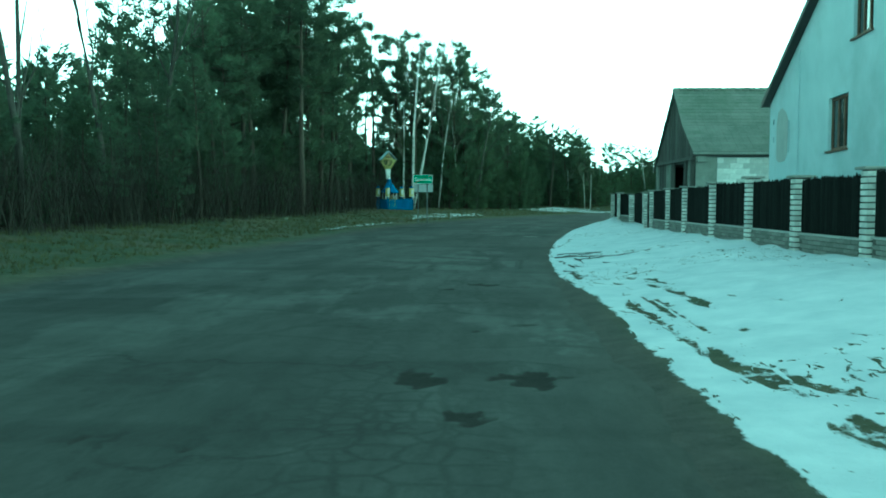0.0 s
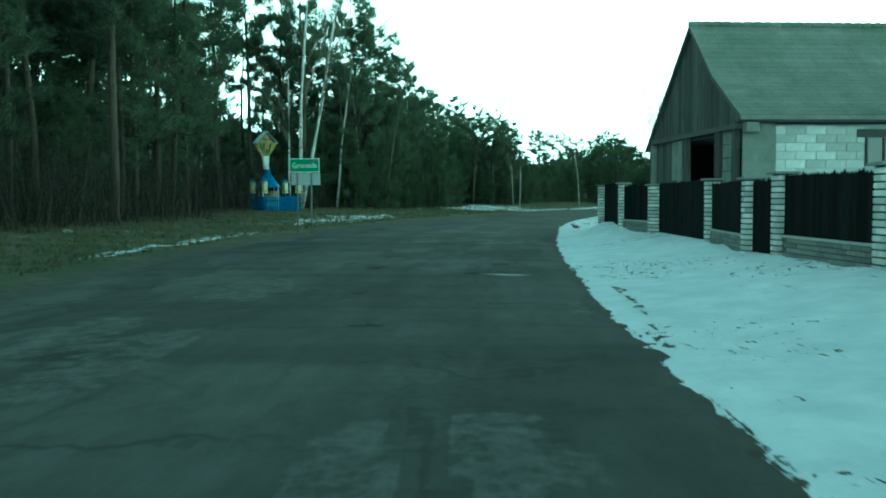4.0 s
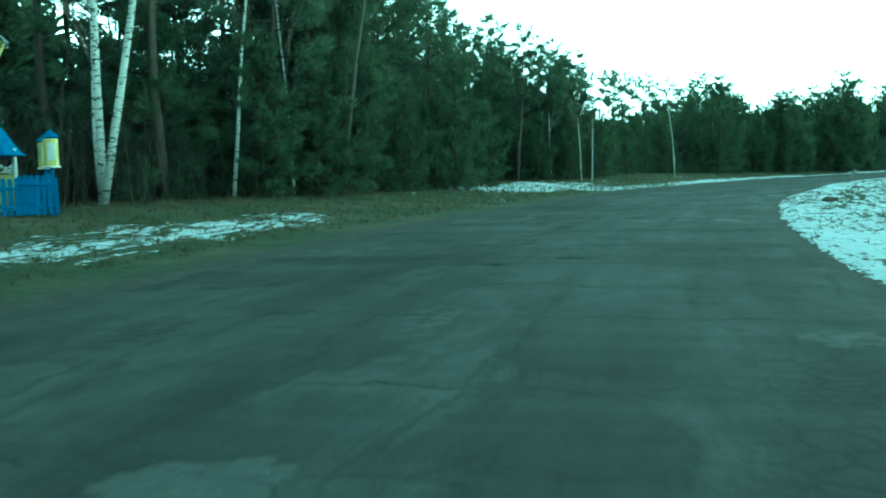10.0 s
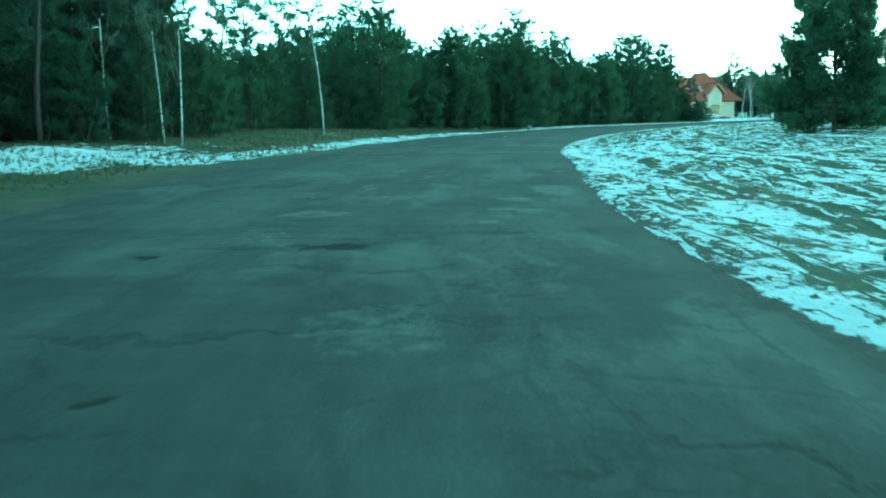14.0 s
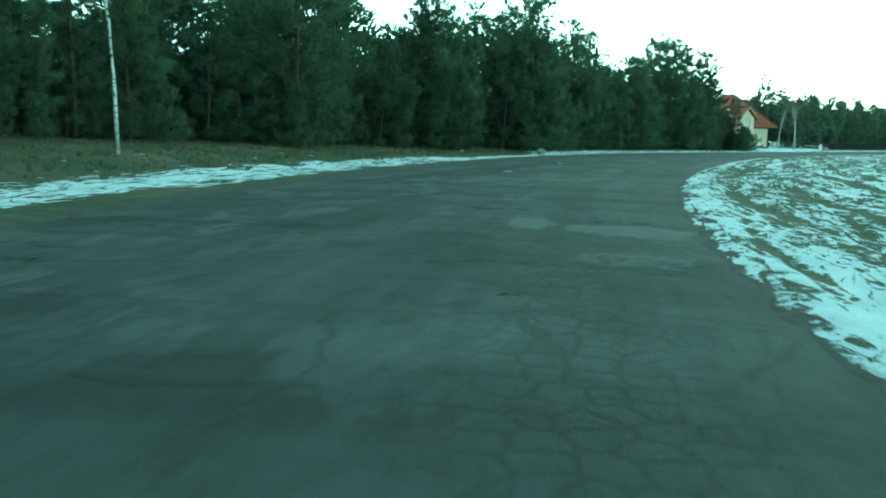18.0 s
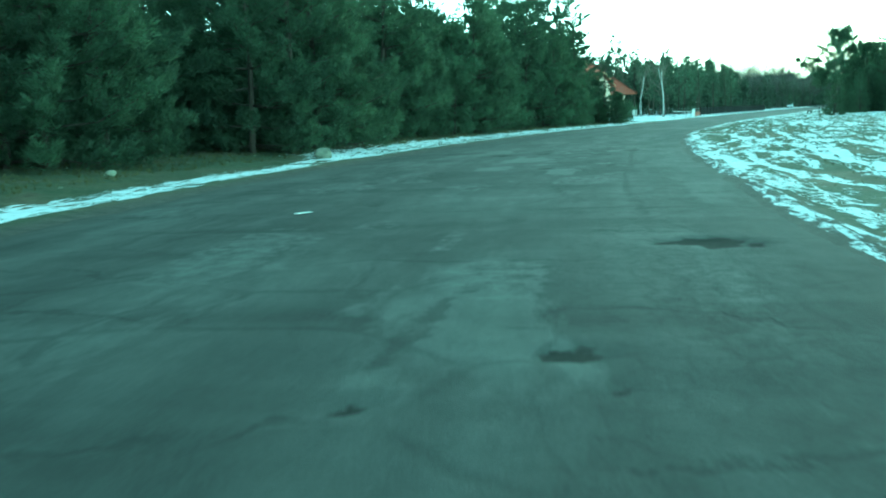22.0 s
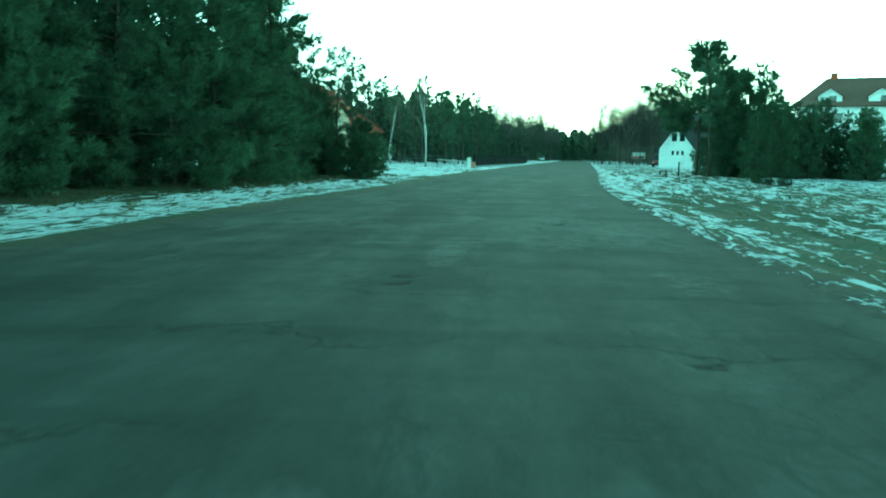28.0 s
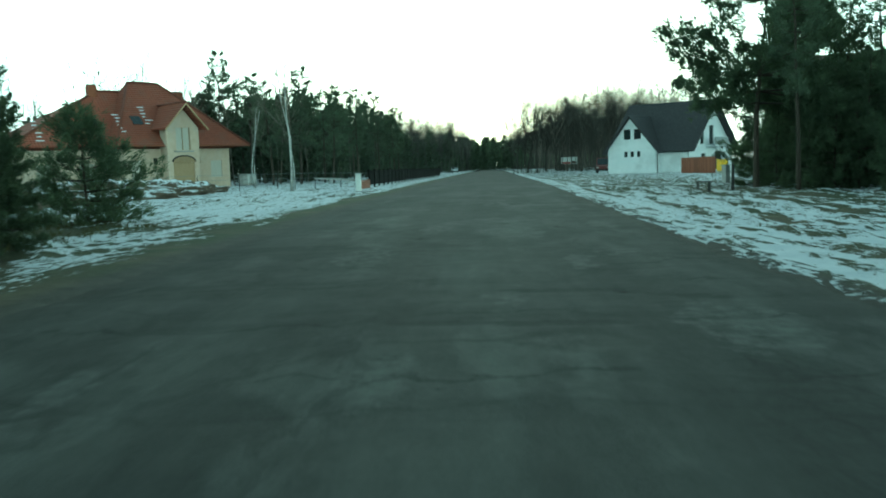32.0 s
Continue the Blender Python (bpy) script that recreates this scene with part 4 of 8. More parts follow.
pale = calc(nt, "MULTIPLY", calc(nt, "SUBTRACT", calc(nt, "ADD", tone_.outputs["Fac"], ragged), 0.48), 3.0, 0.0, True)
tar = calc(nt, "MULTIPLY", calc(nt, "SUBTRACT", calc(nt, "ADD", calc(nt, "MULTIPLY", tone_.outputs["Fac"], -1.0), ragged), 0.48), 3.0, 0.0, True)
rubble = calc(nt, "MULTIPLY", calc(nt, "SUBTRACT", calc(nt, "ADD", tone_.outputs["Fac"], calc(nt, "MULTIPLY", ragged, 1.6)), 1.35), 5.0, 0.0, True)
base = mixc(nt, calc(nt, "MULTIPLY", pale, 0.66), base, (0.15, 0.154, 0.14))
base = mixc(nt, calc(nt, "MULTIPLY", tar, 0.62), base, (0.026, 0.025, 0.023))
base = mixc(nt, calc(nt, "MULTIPLY", rubble, 0.9), base, (0.34, 0.34, 0.31))
pit = calc(nt, "MULTIPLY", calc(nt, "SUBTRACT", calc(nt, "ADD", hol.outputs["Fac"], calc(nt, "MULTIPLY", ragged, 0.8)), 0.40), 4.0, 0.0, True)
base = mixc(nt, calc(nt, "MULTIPLY", pit, 0.95), base, ramp(nt, noise_of(nt, uv, 9, 5), [(0.35, (0.016, 0.015, 0.013)), (0.7, (0.06, 0.054, 0.042))]))
base = tinted(base, calc(nt, "MULTIPLY_ADD", noise_of(nt, wide, 3.5, 8, 0.75), 1.2, 0.4))
grit = noise_of(nt, uv, 30, 5, 0.8)
base = mixc(nt, 0.28, base, mixc(nt, grit, (0.0, 0.0, 0.0), (0.13, 0.137, 0.13)))
base = mixc(nt, calc(nt, "MULTIPLY", calc(nt, "MAXIMUM", calc(nt, "MULTIPLY", pit, 0.8), calc(nt, "MULTIPLY", cracks, 0.14)), 0.9), base, mixc(nt, grit, (0.012, 0.012, 0.011), (0.05, 0.048, 0.043)))
nt.links.new(base, b.inputs["Base Color"])
nt.links.new(calc(nt, "MULTIPLY_ADD", pit, -0.08, 0.11), b.inputs["Specular IOR Level"])
bump(nt, b, calc(nt, "ADD", calc(nt, "MULTIPLY", grit, 0.6), calc(nt, "SUBTRACT", calc(nt, "MULTIPLY", patch, 0.3), calc(nt, "MULTIPLY", cracks, 0.6))), 0.5, 0.02)

road_me = mesh_of("road", np.stack([rx, ry, rz], -1).reshape(-1, 3), rfaces.tolist(), [M_ROAD], True)
road_me.flip_normals()
for nm, arr in (("hole", hole), ("tone", tone), ("edge", sstep(0.80, 1.0, np.abs(RU))), ("crazed", crazed)):
    road_me.attributes.new(nm, "FLOAT", "POINT").data.foreach_set("value", arr.ravel().astype(np.float32))
uvl = road_me.uv_layers.new(name="UVMap")
vi = np.empty(len(road_me.loops), np.int32)
road_me.loops.foreach_get("vertex_index", vi)
uvl.data.foreach_set("uv", np.stack([RS.ravel(), RD.ravel()], -1).astype(np.float32)[vi].ravel())
tagged(put("road", road_me), "worn grey asphalt road with patches, cracks and potholes", "road", kind="structure")


# ---- trees ----
def blades(centres, dirs, n, length, width, rng, spread=0.9):
    """Needle tufts: n thin blades fanned out round each centre."""
    c = np.repeat(centres, n, 0)
    d = np.repeat(dirs, n, 0) + rng.normal(0, spread, (len(c), 3))
    d /= np.linalg.norm(d, axis=1)[:, None]
    side = np.cross(d, rng.normal(0, 1, d.shape))
    side /= np.linalg.norm(side, axis=1)[:, None] + 1e-9
    ln = length * rng.uniform(0.6, 1.25, (len(c), 1))
    w = width * rng.uniform(0.7, 1.3, (len(c), 1))
    root = c + rng.normal(0, length * 0.22, c.shape)
    v = np.stack([root - side * w, root + side * w, root + d * ln], 1).reshape(-1, 3)
    f = np.arange(len(v)).reshape(-1, 3)
    return v, f


def tri_mesh(name, v, f, mat):
    me = bpy.data.meshes.new(name)
    n, k = f.shape
    me.vertices.add(len(v))
    me.vertices.foreach_set("co", np.asarray(v, np.float32).ravel())
    me.loops.add(n * k)
    me.loops.foreach_set("vertex_index", f.astype(np.int32).ravel())
    me.polygons.add(n)
    me.polygons.foreach_set("loop_start", np.arange(0, n * k, k, dtype=np.int32))
    me.update(calc_edges=True)
    me.materials.append(mat)
    return me


def pine(name, seed, h, crown_from, radius, tufts, blade, young, m, label, group, per=9, gap=1.0):
    """A pine: tapered trunk, whorls of limbs, needle tufts along the limbs."""
    rng = np.random.RandomState(seed)
    root = thing(name, m, label, "tree", group)
    lean = rng.normal(0, 0.02 if young else 0.035, 2)
    trunk = [(lean[0] * z + 0.08 * math.sin(z * 0.7 + seed), lean[1] * z + 0.08 * math.cos(z * 0.5 + seed), z) for z in np.linspace(-0.3, h * 0.97, 9)]
    r0 = 0.013 * h if young else 0.0115 * h
    part("trunk", tube_bm(trunk, [r0 * (1 - 0.9 * q / 8) + 0.01 for q in range(9)], 7), M_PINEBARK, root)
    limbs = bmesh.new()
    cs, ds, ws = [], [], []
    tz = np.array([p[2] for p in trunk])
    z = crown_from
    while z < h * 0.97:
        f = (z - crown_from) / (h - crown_from)
        if young:
            reach = radius * (1 - f) ** (0.66 if h > 4 else 0.95) * (0.6 + 0.4 * min(1, f * 4 + 0.3)) * rng.uniform(0.75, 1.15) + 0.12
            count, turn = rng.randint(4, 7), rng.uniform(0, 6.283)
        else:
            reach = radius * (math.sin(math.pi * min(1, 0.2 + 0.76 * f)) ** 0.8) * rng.uniform(0.55, 1.2) + 0.2
            count, turn = rng.randint(2, 5), rng.uniform(0, 6.283)
        for q in range(count):
            a = turn + 6.283 * q / count + rng.normal(0, 0.35)
            ln = reach * rng.uniform(0.55, 1.2)
            up = (0.15 + 0.75 * f if young else -0.05 + 0.6 * f) + rng.normal(0, 0.10)
            bx, by = np.interp(z, tz, [p[0] for p in trunk]), np.interp(z, tz, [p[1] for p in trunk])
            tip = np.array([bx + ln * math.cos(a), by + ln * math.sin(a), z + ln * up * 0.75])
            base = np.array([bx, by, z])
            midp = base * 0.5 + tip * 0.5 + np.array([0, 0, -0.10 * ln])
            tube_bm([base, midp, tip], [0.012 + 0.012 * ln, 0.008 + 0.006 * ln, 0.006], 3, limbs)
            out = np.array([math.cos(a), math.sin(a), 0.0])
            for t in np.linspace(0.42 if young else 0.45, 1.0, max(3, int(ln * (3.2 if young else 2.6)))):
                p = base * (1 - t) ** 2 + 2 * midp * t * (1 - t) + tip * t * t
                for side_ in (-1, 0, 1):
                    sw = side_ * rng.uniform(0.5, 1.1)
                    go = np.array([out[0] * math.cos(sw) - out[1] * math.sin(sw), out[0] * math.sin(sw) + out[1] * math.cos(sw), 0.35 + rng.normal(0, 0.15)])
                    sp = (0.10 + 0.30 * ln * (1.1 - t) * abs(side_)) * rng.uniform(0.6, 1.2)
                    for k_ in ((0.4, 1.0) if side_ else (0.6,)):
                        cs.append(p + go * sp * k_)
                        ds.append(go + np.array([0, 0, 0.35]))
                        ws.append((0.12 + ln) / max(3, int(ln * (3.2 if young else 2.6))))
        z += rng.uniform(0.22, 0.34) if h < 4 else gap * rng.uniform(0.48, 0.74) if young else rng.uniform(0.45, 0.95)
    if young:
        for q in range(10):
            cs.append(np.array([trunk[-1][0], trunk[-1][1], h * (0.93 + 0.07 * q / 9)]))
            ds.append(np.array([0, 0, 1.6]))
            ws.append(0.12)
    if not young:
        for q in range(9):
            zz, a = rng.uniform(h * 0.2, crown_from), rng.uniform(0, 6.283)
            ln = rng.uniform(0.4, 1.5)
            bx, by = np.interp(zz, tz, [p[0] for p in trunk]), np.interp(zz, tz, [p[1] for p in trunk])
            tube_bm([(bx, by, zz), (bx + ln * math.cos(a), by + ln * math.sin(a), zz + rng.uniform(-0.3, 0.2))], [0.02, 0.006], 3, limbs)
    part("branchwork", limbs, M_PINEBARK, root)["kind"] = "stuff"
    cs, ds = np.array(cs), np.array(ds)
    ws = np.array(ws)
    pick = rng.choice(len(cs), tufts, p=ws / ws.sum())
    v, fc = blades(cs[pick] + rng.normal(0, 0.05, (tufts, 3)) * (1 + radius * 0.2, 1 + radius * 0.2, 1 + radius * 0.7), ds[pick], per, blade[0], blade[1], rng, 0.55)
    put("crown", tri_mesh("crown", v, fc, M_NEEDLE_YOUNG if young else M_NEEDLE), root)
    return root


def bare_tree(name, seed, h, m, label, group, bark, twig, stems=1, r0=0.1, spread=0.35, first=0.35, depth=3, lean=0.05, fan=7, tilt=None):
    """A leafless tree: trunk or stems, limbs and fine twigs."""
    rng = np.random.RandomState(seed)
    root = thing(name, m, label, "tree", group)
    twigs = bmesh.new()

    def grow(p, d, ln, r, lev, bm):
        pts_, q, dd = [p], p.copy(), d.copy()
        for i in range(4):
            dd = (dd + Vector(rng.normal(0, 0.035 if not lev and (tilt or h < 6) else 0.10, 3)) + Vector((0, 0, 0.05))).normalized()
            q = q + dd * ln / 4
            pts_.append(q.copy())
        tube_bm(pts_, [r * (1 - 0.17 * i) for i in range(5)], 6 if lev == 0 else 3, bm)
        if lev >= depth:
            return
        for i in range(fan if lev == 0 else 4):
            t = rng.uniform(first if lev == 0 else 0.3, 1.0)
            k = min(3, int(t * 4))
            bp = pts_[k].lerp(pts_[k + 1], t * 4 - k if k < 3 else min(1, t * 4 - 3))
            a = rng.uniform(0, 6.283)
            nd = (dd + Vector((math.cos(a), math.sin(a), 0.25)) * (spread + rng.uniform(0, 0.35))).normalized()
            grow(bp, nd, ln * rng.uniform(0.28, 0.5), r * (0.35 if lev == 0 else 0.5) * (1 - 0.5 * t) + 0.004, lev + 1, twigs)

    for q in range(stems):
        a = rng.uniform(0, 6.283)
        d = Vector((math.cos(a) * lean * (q > 0 or lean > 0.1) * (1 + q), math.sin(a) * lean * (1 + q), 1)).normalized()
        if tilt:
            d = Vector((tilt[0], tilt[1], 1)).normalized()
        bm = bmesh.new()
        grow(Vector((0.12 * q * math.cos(a), 0.12 * q * math.sin(a), -0.2)), d, h * rng.uniform(0.85, 1.0), r0 * rng.uniform(0.85, 1.1), 0, bm)
        part("trunk", bm, bark, root)
    part("twigwork", twigs, twig, root)["kind"] = "stuff"
    return root


FOREST = "pines of the forest edge"
YOUNG = "young pines beside the road"
TALL_LABEL = "tall dark green pine with bare lower trunk"
YOUNG_LABEL = "dense young green pine branched to the ground"
TALL = [(17, 0.36, 2.5), (15, 0.26, 2.7), (18.5, 0.44, 2.4), (14, 0.2, 2.6), (16, 0.3, 3.0)]
SMALL = [(8.5, 2.8), (9.5, 3.0), (7.5, 2.8), (10.0, 2.9), (6.5, 2.5)]
ONE = Matrix.Identity(4)
tall = [pine("pine_tree", 100 + k, h, h * cf, rad, 1500, (0.40, 0.030), False, ONE, TALL_LABEL, FOREST, 6) for k, (h, cf, rad) in enumerate(TALL)]
young = [pine("young_pine", 200 + k, h, 0.3, rad, 2700, (0.21, 0.017), True, ONE, YOUNG_LABEL, YOUNG, 13) for k, (h, rad) in enumerate(SMALL)]
tall_back = [pine("pine_tree", 120 + k, h, h * cf * 0.8, rad, 560, (0.62, 0.068), False, ONE, TALL_LABEL, FOREST, 5) for k, (h, cf, rad) in enumerate(TALL[:3])]
young_back = [pine("young_pine", 220 + k, h, 0.3, rad, 620, (0.55, 0.058), True, ONE, YOUNG_LABEL, YOUNG, 5) for k, (h, rad) in enumerate(SMALL[:3])]
broad = [pine("broad_pine", 240 + k, h, cf, rad, 6000, (0.28, 0.022), True, ONE, "broad old pine with wide-spread limbs", "pines on the open side of the road", 9) for k, (h, cf, rad) in enumerate([(13, 0.5, 4.8), (10.2, 3.7, 4.6)])]
high = [pine("pine_tree", 140 + k, h, h * 0.62, 2.3, 1000, (0.40, 0.030), False, ONE, "tall old pine with a long bare trunk", FOREST, 6) for k, h in enumerate((16.5, 14.5, 18.0))]
BACK = {id(tall): tall_back, id(young): young_back}
small = [pine("small_pine", 260, 3.0, 0.12, 1.8, 1700, (0.20, 0.013), True, ONE, "small open-branched pine on the snowy verge", YOUNG, 9)]
used = set()


def plant(stock, k, x, y, scale=1.0, turn=None, sink=0.05):
    """Stand the k-th tree of a stock at a place; the first call moves the tree itself."""
    rngp = random.Random(int(x * 91 + y * 57))
    turn = rngp.uniform(0, 360) if turn is None else turn
    m = at(x, y, turn, sink)
    o = stock[k]
    if o.name not in used:
        used.add(o.name)
        o.matrix_basis = m
        o.scale = (scale,) * 3
        return o
    c_ = copy_thing(o, m)
    c_.scale = (scale,) * 3
    return c_


rt = random.Random(5)


LOWER = (s_at(-9, 34), s_at(-7, 47), s_at(-4.5, 57))


def belt(stock, s0, s1, e0, rows, step, row_step, lo, hi, side=-1):
    """Rows of trees beside the road, from e0 metres past its edge outward."""
    for r in range(rows):
        s = s0 + (r % 2) * step * 0.5
        while s < s1:
            ss = s + rt.uniform(-0.35, 0.35) * step
            half = float(np.interp(ss, S, HALF))
            d = side * (half + e0 + r * row_step + rt.uniform(-0.4, 0.4) * row_step)
            x, y = to_xy(ss, d)
            if r and rt.random() < 0.14:
                s += step * (1 + 0.35 * r)
                continue
            st = stock if r < 1 else BACK[id(stock)]
            plant(st, rt.randrange(len(st)), float(x), float(y), rt.uniform(lo, hi) * (float(np.interp(ss, LOWER, (0.76, 0.72, 1.0))) if stock is tall else 1.0))
            s += step * (1 + 0.35 * r)


# tall forest before and behind the shrine
belt(tall, s_at(-12, 6), s_at(-9, 34), 7.8, 4, 3.0, 3.2, 0.36, 0.46)
belt(tall, s_at(-9, 34), s_at(-7, 45), 8.0, 4, 3.0, 3.2, 0.48, 0.62)
belt(tall, s_at(-7, 45), s_at(-4, 60), 8.2, 4, 3.0, 3.4, 0.85, 1.05)
belt(tall, s_at(-6, 47), s_at(-4, 62), 9.6, 3, 2.6, 3.0, 0.8, 1.0)
belt(young, s_at(-12, 6), s_at(-4, 60), 10.0, 2, 2.6, 2.6, 0.3, 0.55)
belt(young, s_at(3, 80), s_at(12, 98), 7.4, 2, 2.4, 2.4, 0.5, 0.85)
belt(young, s_at(-4, 60), s_at(2, 76), 16.0, 2, 2.6, 3.0, 0.35, 0.6)
for x, y in [(-6.2, 75.0), (-9.4, 77.5), (-4.4, 78.5), (-11.5, 73.5), (-7.6, 80.5), (-2.6, 81.0), (-12.8, 79.5), (-9.8, 84.0), (-5.6, 84.5), (-14.5, 75.5), (-11.0, 69.5), (-13.5, 67.0), (-0.8, 78.2), (-3.4, 87.0), (-15.5, 83.0)]:
    plant(high, rt.randrange(3), x, y, rt.uniform(0.85, 1.05))
belt(tall, s_at(0, 72), s_at(3, 80), 13.5, 3, 3.2, 3.4, 0.50, 0.66)
belt(tall, s_at(3, 80), s_at(10, 95), 9.0, 3, 3.0, 3.0, 0.56, 0.71)
belt(tall, s_at(15, 106), s_at(22, 114), 8.0, 3, 3.0, 3.4, 0.50, 0.66)
belt(young, s_at(15, 106), s_at(24, 117), 7.4, 2, 2.6, 2.4, 0.4, 0.65)
# young pines along the bend
belt(young, s_at(24, 118), s_at(32, 125), 9.0, 3, 2.8, 3.0, 0.48, 0.68)
belt(young, s_at(32, 125), s_at(40, 132), 9.0, 3, 2.8, 3.0, 0.62, 0.79)
belt(young, s_at(40, 132), s_at(66, 150), 7.6, 3, 2.7, 2.8, 0.88, 1.08)
belt(young, s_at(66, 150), s_at(86, 165), 6.0, 3, 2.6, 2.6, 1.0, 1.2)
belt(young, s_at(86, 165), s_at(99, 176), 6.0, 3, 2.6, 2.6, 0.9, 1.12)
# denser rows that close the edge of the wood before the bend
belt(young, s_at(2, 77), s_at(10, 95), 11.0, 1, 2.5, 2.4, 0.6, 0.9)
belt(young, s_at(8, 93), s_at(24, 118), 11.5, 1, 2.3, 2.6, 0.85, 1.08)
belt(young, s_at(9, 95), s_at(24, 118), 15.0, 1, 2.6, 2.6, 0.9, 1.12)
belt(young, s_at(24, 118), s_at(34, 127), 12.5, 1, 2.4, 2.6, 0.5, 0.72)
belt(young, s_at(34, 127), s_at(44, 136), 12.5, 1, 2.2, 2.6, 0.66, 0.9)
# single bigger pines on the open side
OPEN = "pines on the open side of the road"
for x, y, k, sc in [(138.8, 175.2, 1, 0.90), (108.4, 186.0, 0, 0.66), (112.0, 188.4, 0, 0.52), (143.5, 173.8, 1, 0.75), (152.0, 177.6, 0, 0.55)]:
    plant(broad, k, x, y, sc)
for x, y, k, sc in [(137.2, 173.0, 2, 0.5), (140.6, 174.8, 0, 0.5), (142.6, 176.2, 4, 0.55), (145.2, 174.4, 2, 0.55), (148.5, 175.5, 1, 0.5), (134.2, 169.6, 1, 0.53), (138.5, 171.2, 3, 0.62), (146, 175.2, 1, 0.69), (143, 170.5, 3, 0.60), (137.5, 167.3, 0, 0.69), (141, 168.5, 2, 0.69), (136, 163.5, 4, 0.73), (133, 159.5, 2, 0.65), (140.5, 164.5, 1, 0.60), (147.5, 171.5, 0, 0.65), (146, 166, 3, 0.60), (131, 154.5, 4, 0.77), (138, 158, 0, 0.65), (129, 149, 2, 0.69), (136, 152, 1, 0.60), (153, 173, 3, 0.60), (127, 143, 0, 0.69), (133, 146, 2, 0.69), (126, 137, 3, 0.60), (131, 139, 1, 0.65), (150, 167, 3, 0.65), (157, 175.5, 0, 0.60)]:
    tagged(plant(young, k, x, y, sc * 0.8), "bushy young pine in the thicket by the field", "tree", "pines of the thicket")
for q in range(22):
    t = q / 21
    tagged(plant(young, rt.randrange(5), 135.5 + 22 * t * 0.75 + rt.uniform(-2, 2), 170.5 - 20 * t * (q % 2) + 5 * t + rt.uniform(-2, 2), rt.uniform(0.36, 0.52)), "bushy young pine in the thicket by the field", "tree", "pines of the thicket")
for x, y, k, sc in [(109.9, 182.8, 4, 0.42), (111.6, 184.2, 0, 0.34), (110.2, 187.0, 1, 0.45), (106.3, 184.0, 3, 0.38), (107.2, 183.2, 2, 0.42), (112.6, 187.2, 0, 0.42), (104.2, 181.8, 2, 0.45), (112.2, 185.6, 1, 0.52), (110.9, 184.7, 2, 0.6), (108.5, 185.4, 1, 0.45), (110.8, 184.9, 3, 0.38), (112.4, 186.4, 2, 0.42), (106.0, 183.0, 0, 0.45)]:
    tagged(plant(young, k, x, y, sc), "bushy pine at the end of the young wood", "tree", YOUNG)
for x, y, k, sc in [(19.8, 117.3, 0, 0.62), (17.5, 116.0, 4, 0.6), (2.9, 85.5, 3, 1.15), (3.9, 84.6, 1, 0.98), (0.6, 82.5, 4, 0.9), (4.8, 87.4, 3, 1.02), (5.6, 89.0, 1, 0.8), (6.7, 91.0, 0, 0.72), (8.7, 93.5, 4, 0.64), (-1.0, 82.5, 2, 0.75), (-1.6, 84.5, 0, 0.7)]:
    tagged(plant(tall, k, x, y, sc), "tall pine rising over the young wood", "tree", FOREST)
for x, y, k, sc in [(143.8, 172.6, 3, 0.85), (141.5, 171.2, 1, 0.78)]:
    tagged(plant(young, k, x, y, sc), "dense dark pine beside the broad old pines", "tree", OPEN)
tagged(plant(young, 2, 120.2, 164.0, 0.5), "small lone pine on the snowy field", "tree", OPEN)
plant(small, 0, 117.6, 187.3, 1.0)
for x, y, k, sc in [(111.0, 181.0, 4, 0.44), (111.9, 182.4, 0, 0.36), (110.2, 180.6, 2, 0.32)]:
    tagged(plant(young, k, x, y, sc), "low bushy pine at the end of the young wood", "tree", YOUNG)
for x, y, k, sc in [(111.4, 186.0, 0, 0.48), (111.7, 183.9, 1, 0.46)]:
    tagged(plant(tall, k, x, y, sc), "slim roadside pine with open crown", "tree", FOREST)
for x, y, k, sc in [(103.5, 179.5, 3, 0.95), (101.2, 178.6, 1, 0.9), (105.4, 181.6, 1, 0.7), (109.6, 184.6, 4, 0.75)]:
    tagged(plant(young, k, x, y, sc), "dense dark pine at the end of the young wood", "tree", YOUNG)
tagged(plant(young, 1, 112.2, 184.6, 0.45), "small bushy pine before the brick house", "tree", YOUNG)
tagged(plant(young, 0, 117.5, 192.5, 0.5), "small bushy pine before the brick house", "tree", YOUNG)
for x, y, k, sc in [(108.8, 187.3, 3, 0.72), (106.7, 185.6, 1, 0.66), (135.6, 173.0, 2, 0.42), (99.5, 179.8, 1, 0.85), (96.0, 177.8, 3, 0.9), (98.0, 181.5, 0, 0.8), (93.0, 176.5, 1, 0.8), (101.5, 181.5, 1, 0.75), (104.4, 183.2, 3, 0.9), (102.6, 180.6, 1, 0.78)]:
    tagged(plant(tall, k, x, y, sc), "slim roadside pine with open crown", "tree", FOREST)

pine("pine_tree", 190, 9.0, 0.25, 4.0, 9500, (0.34, 0.034), True, at(55.4, 107.4), "lone dense round pine with branches to the ground", OPEN, 7, 0.55)

for x, y, k, sc in [(60.5, 150.8, 3, 1.2), (62.3, 152.0, 1, 1.12), (50.2, 144.0, 2, 1.18), (52.0, 145.4, 4, 1.1), (58.4, 149.6, 0, 1.08)]:
    tagged(plant(young, k, x, y, sc), "tall dense pine standing in the young wood", "tree", YOUNG)

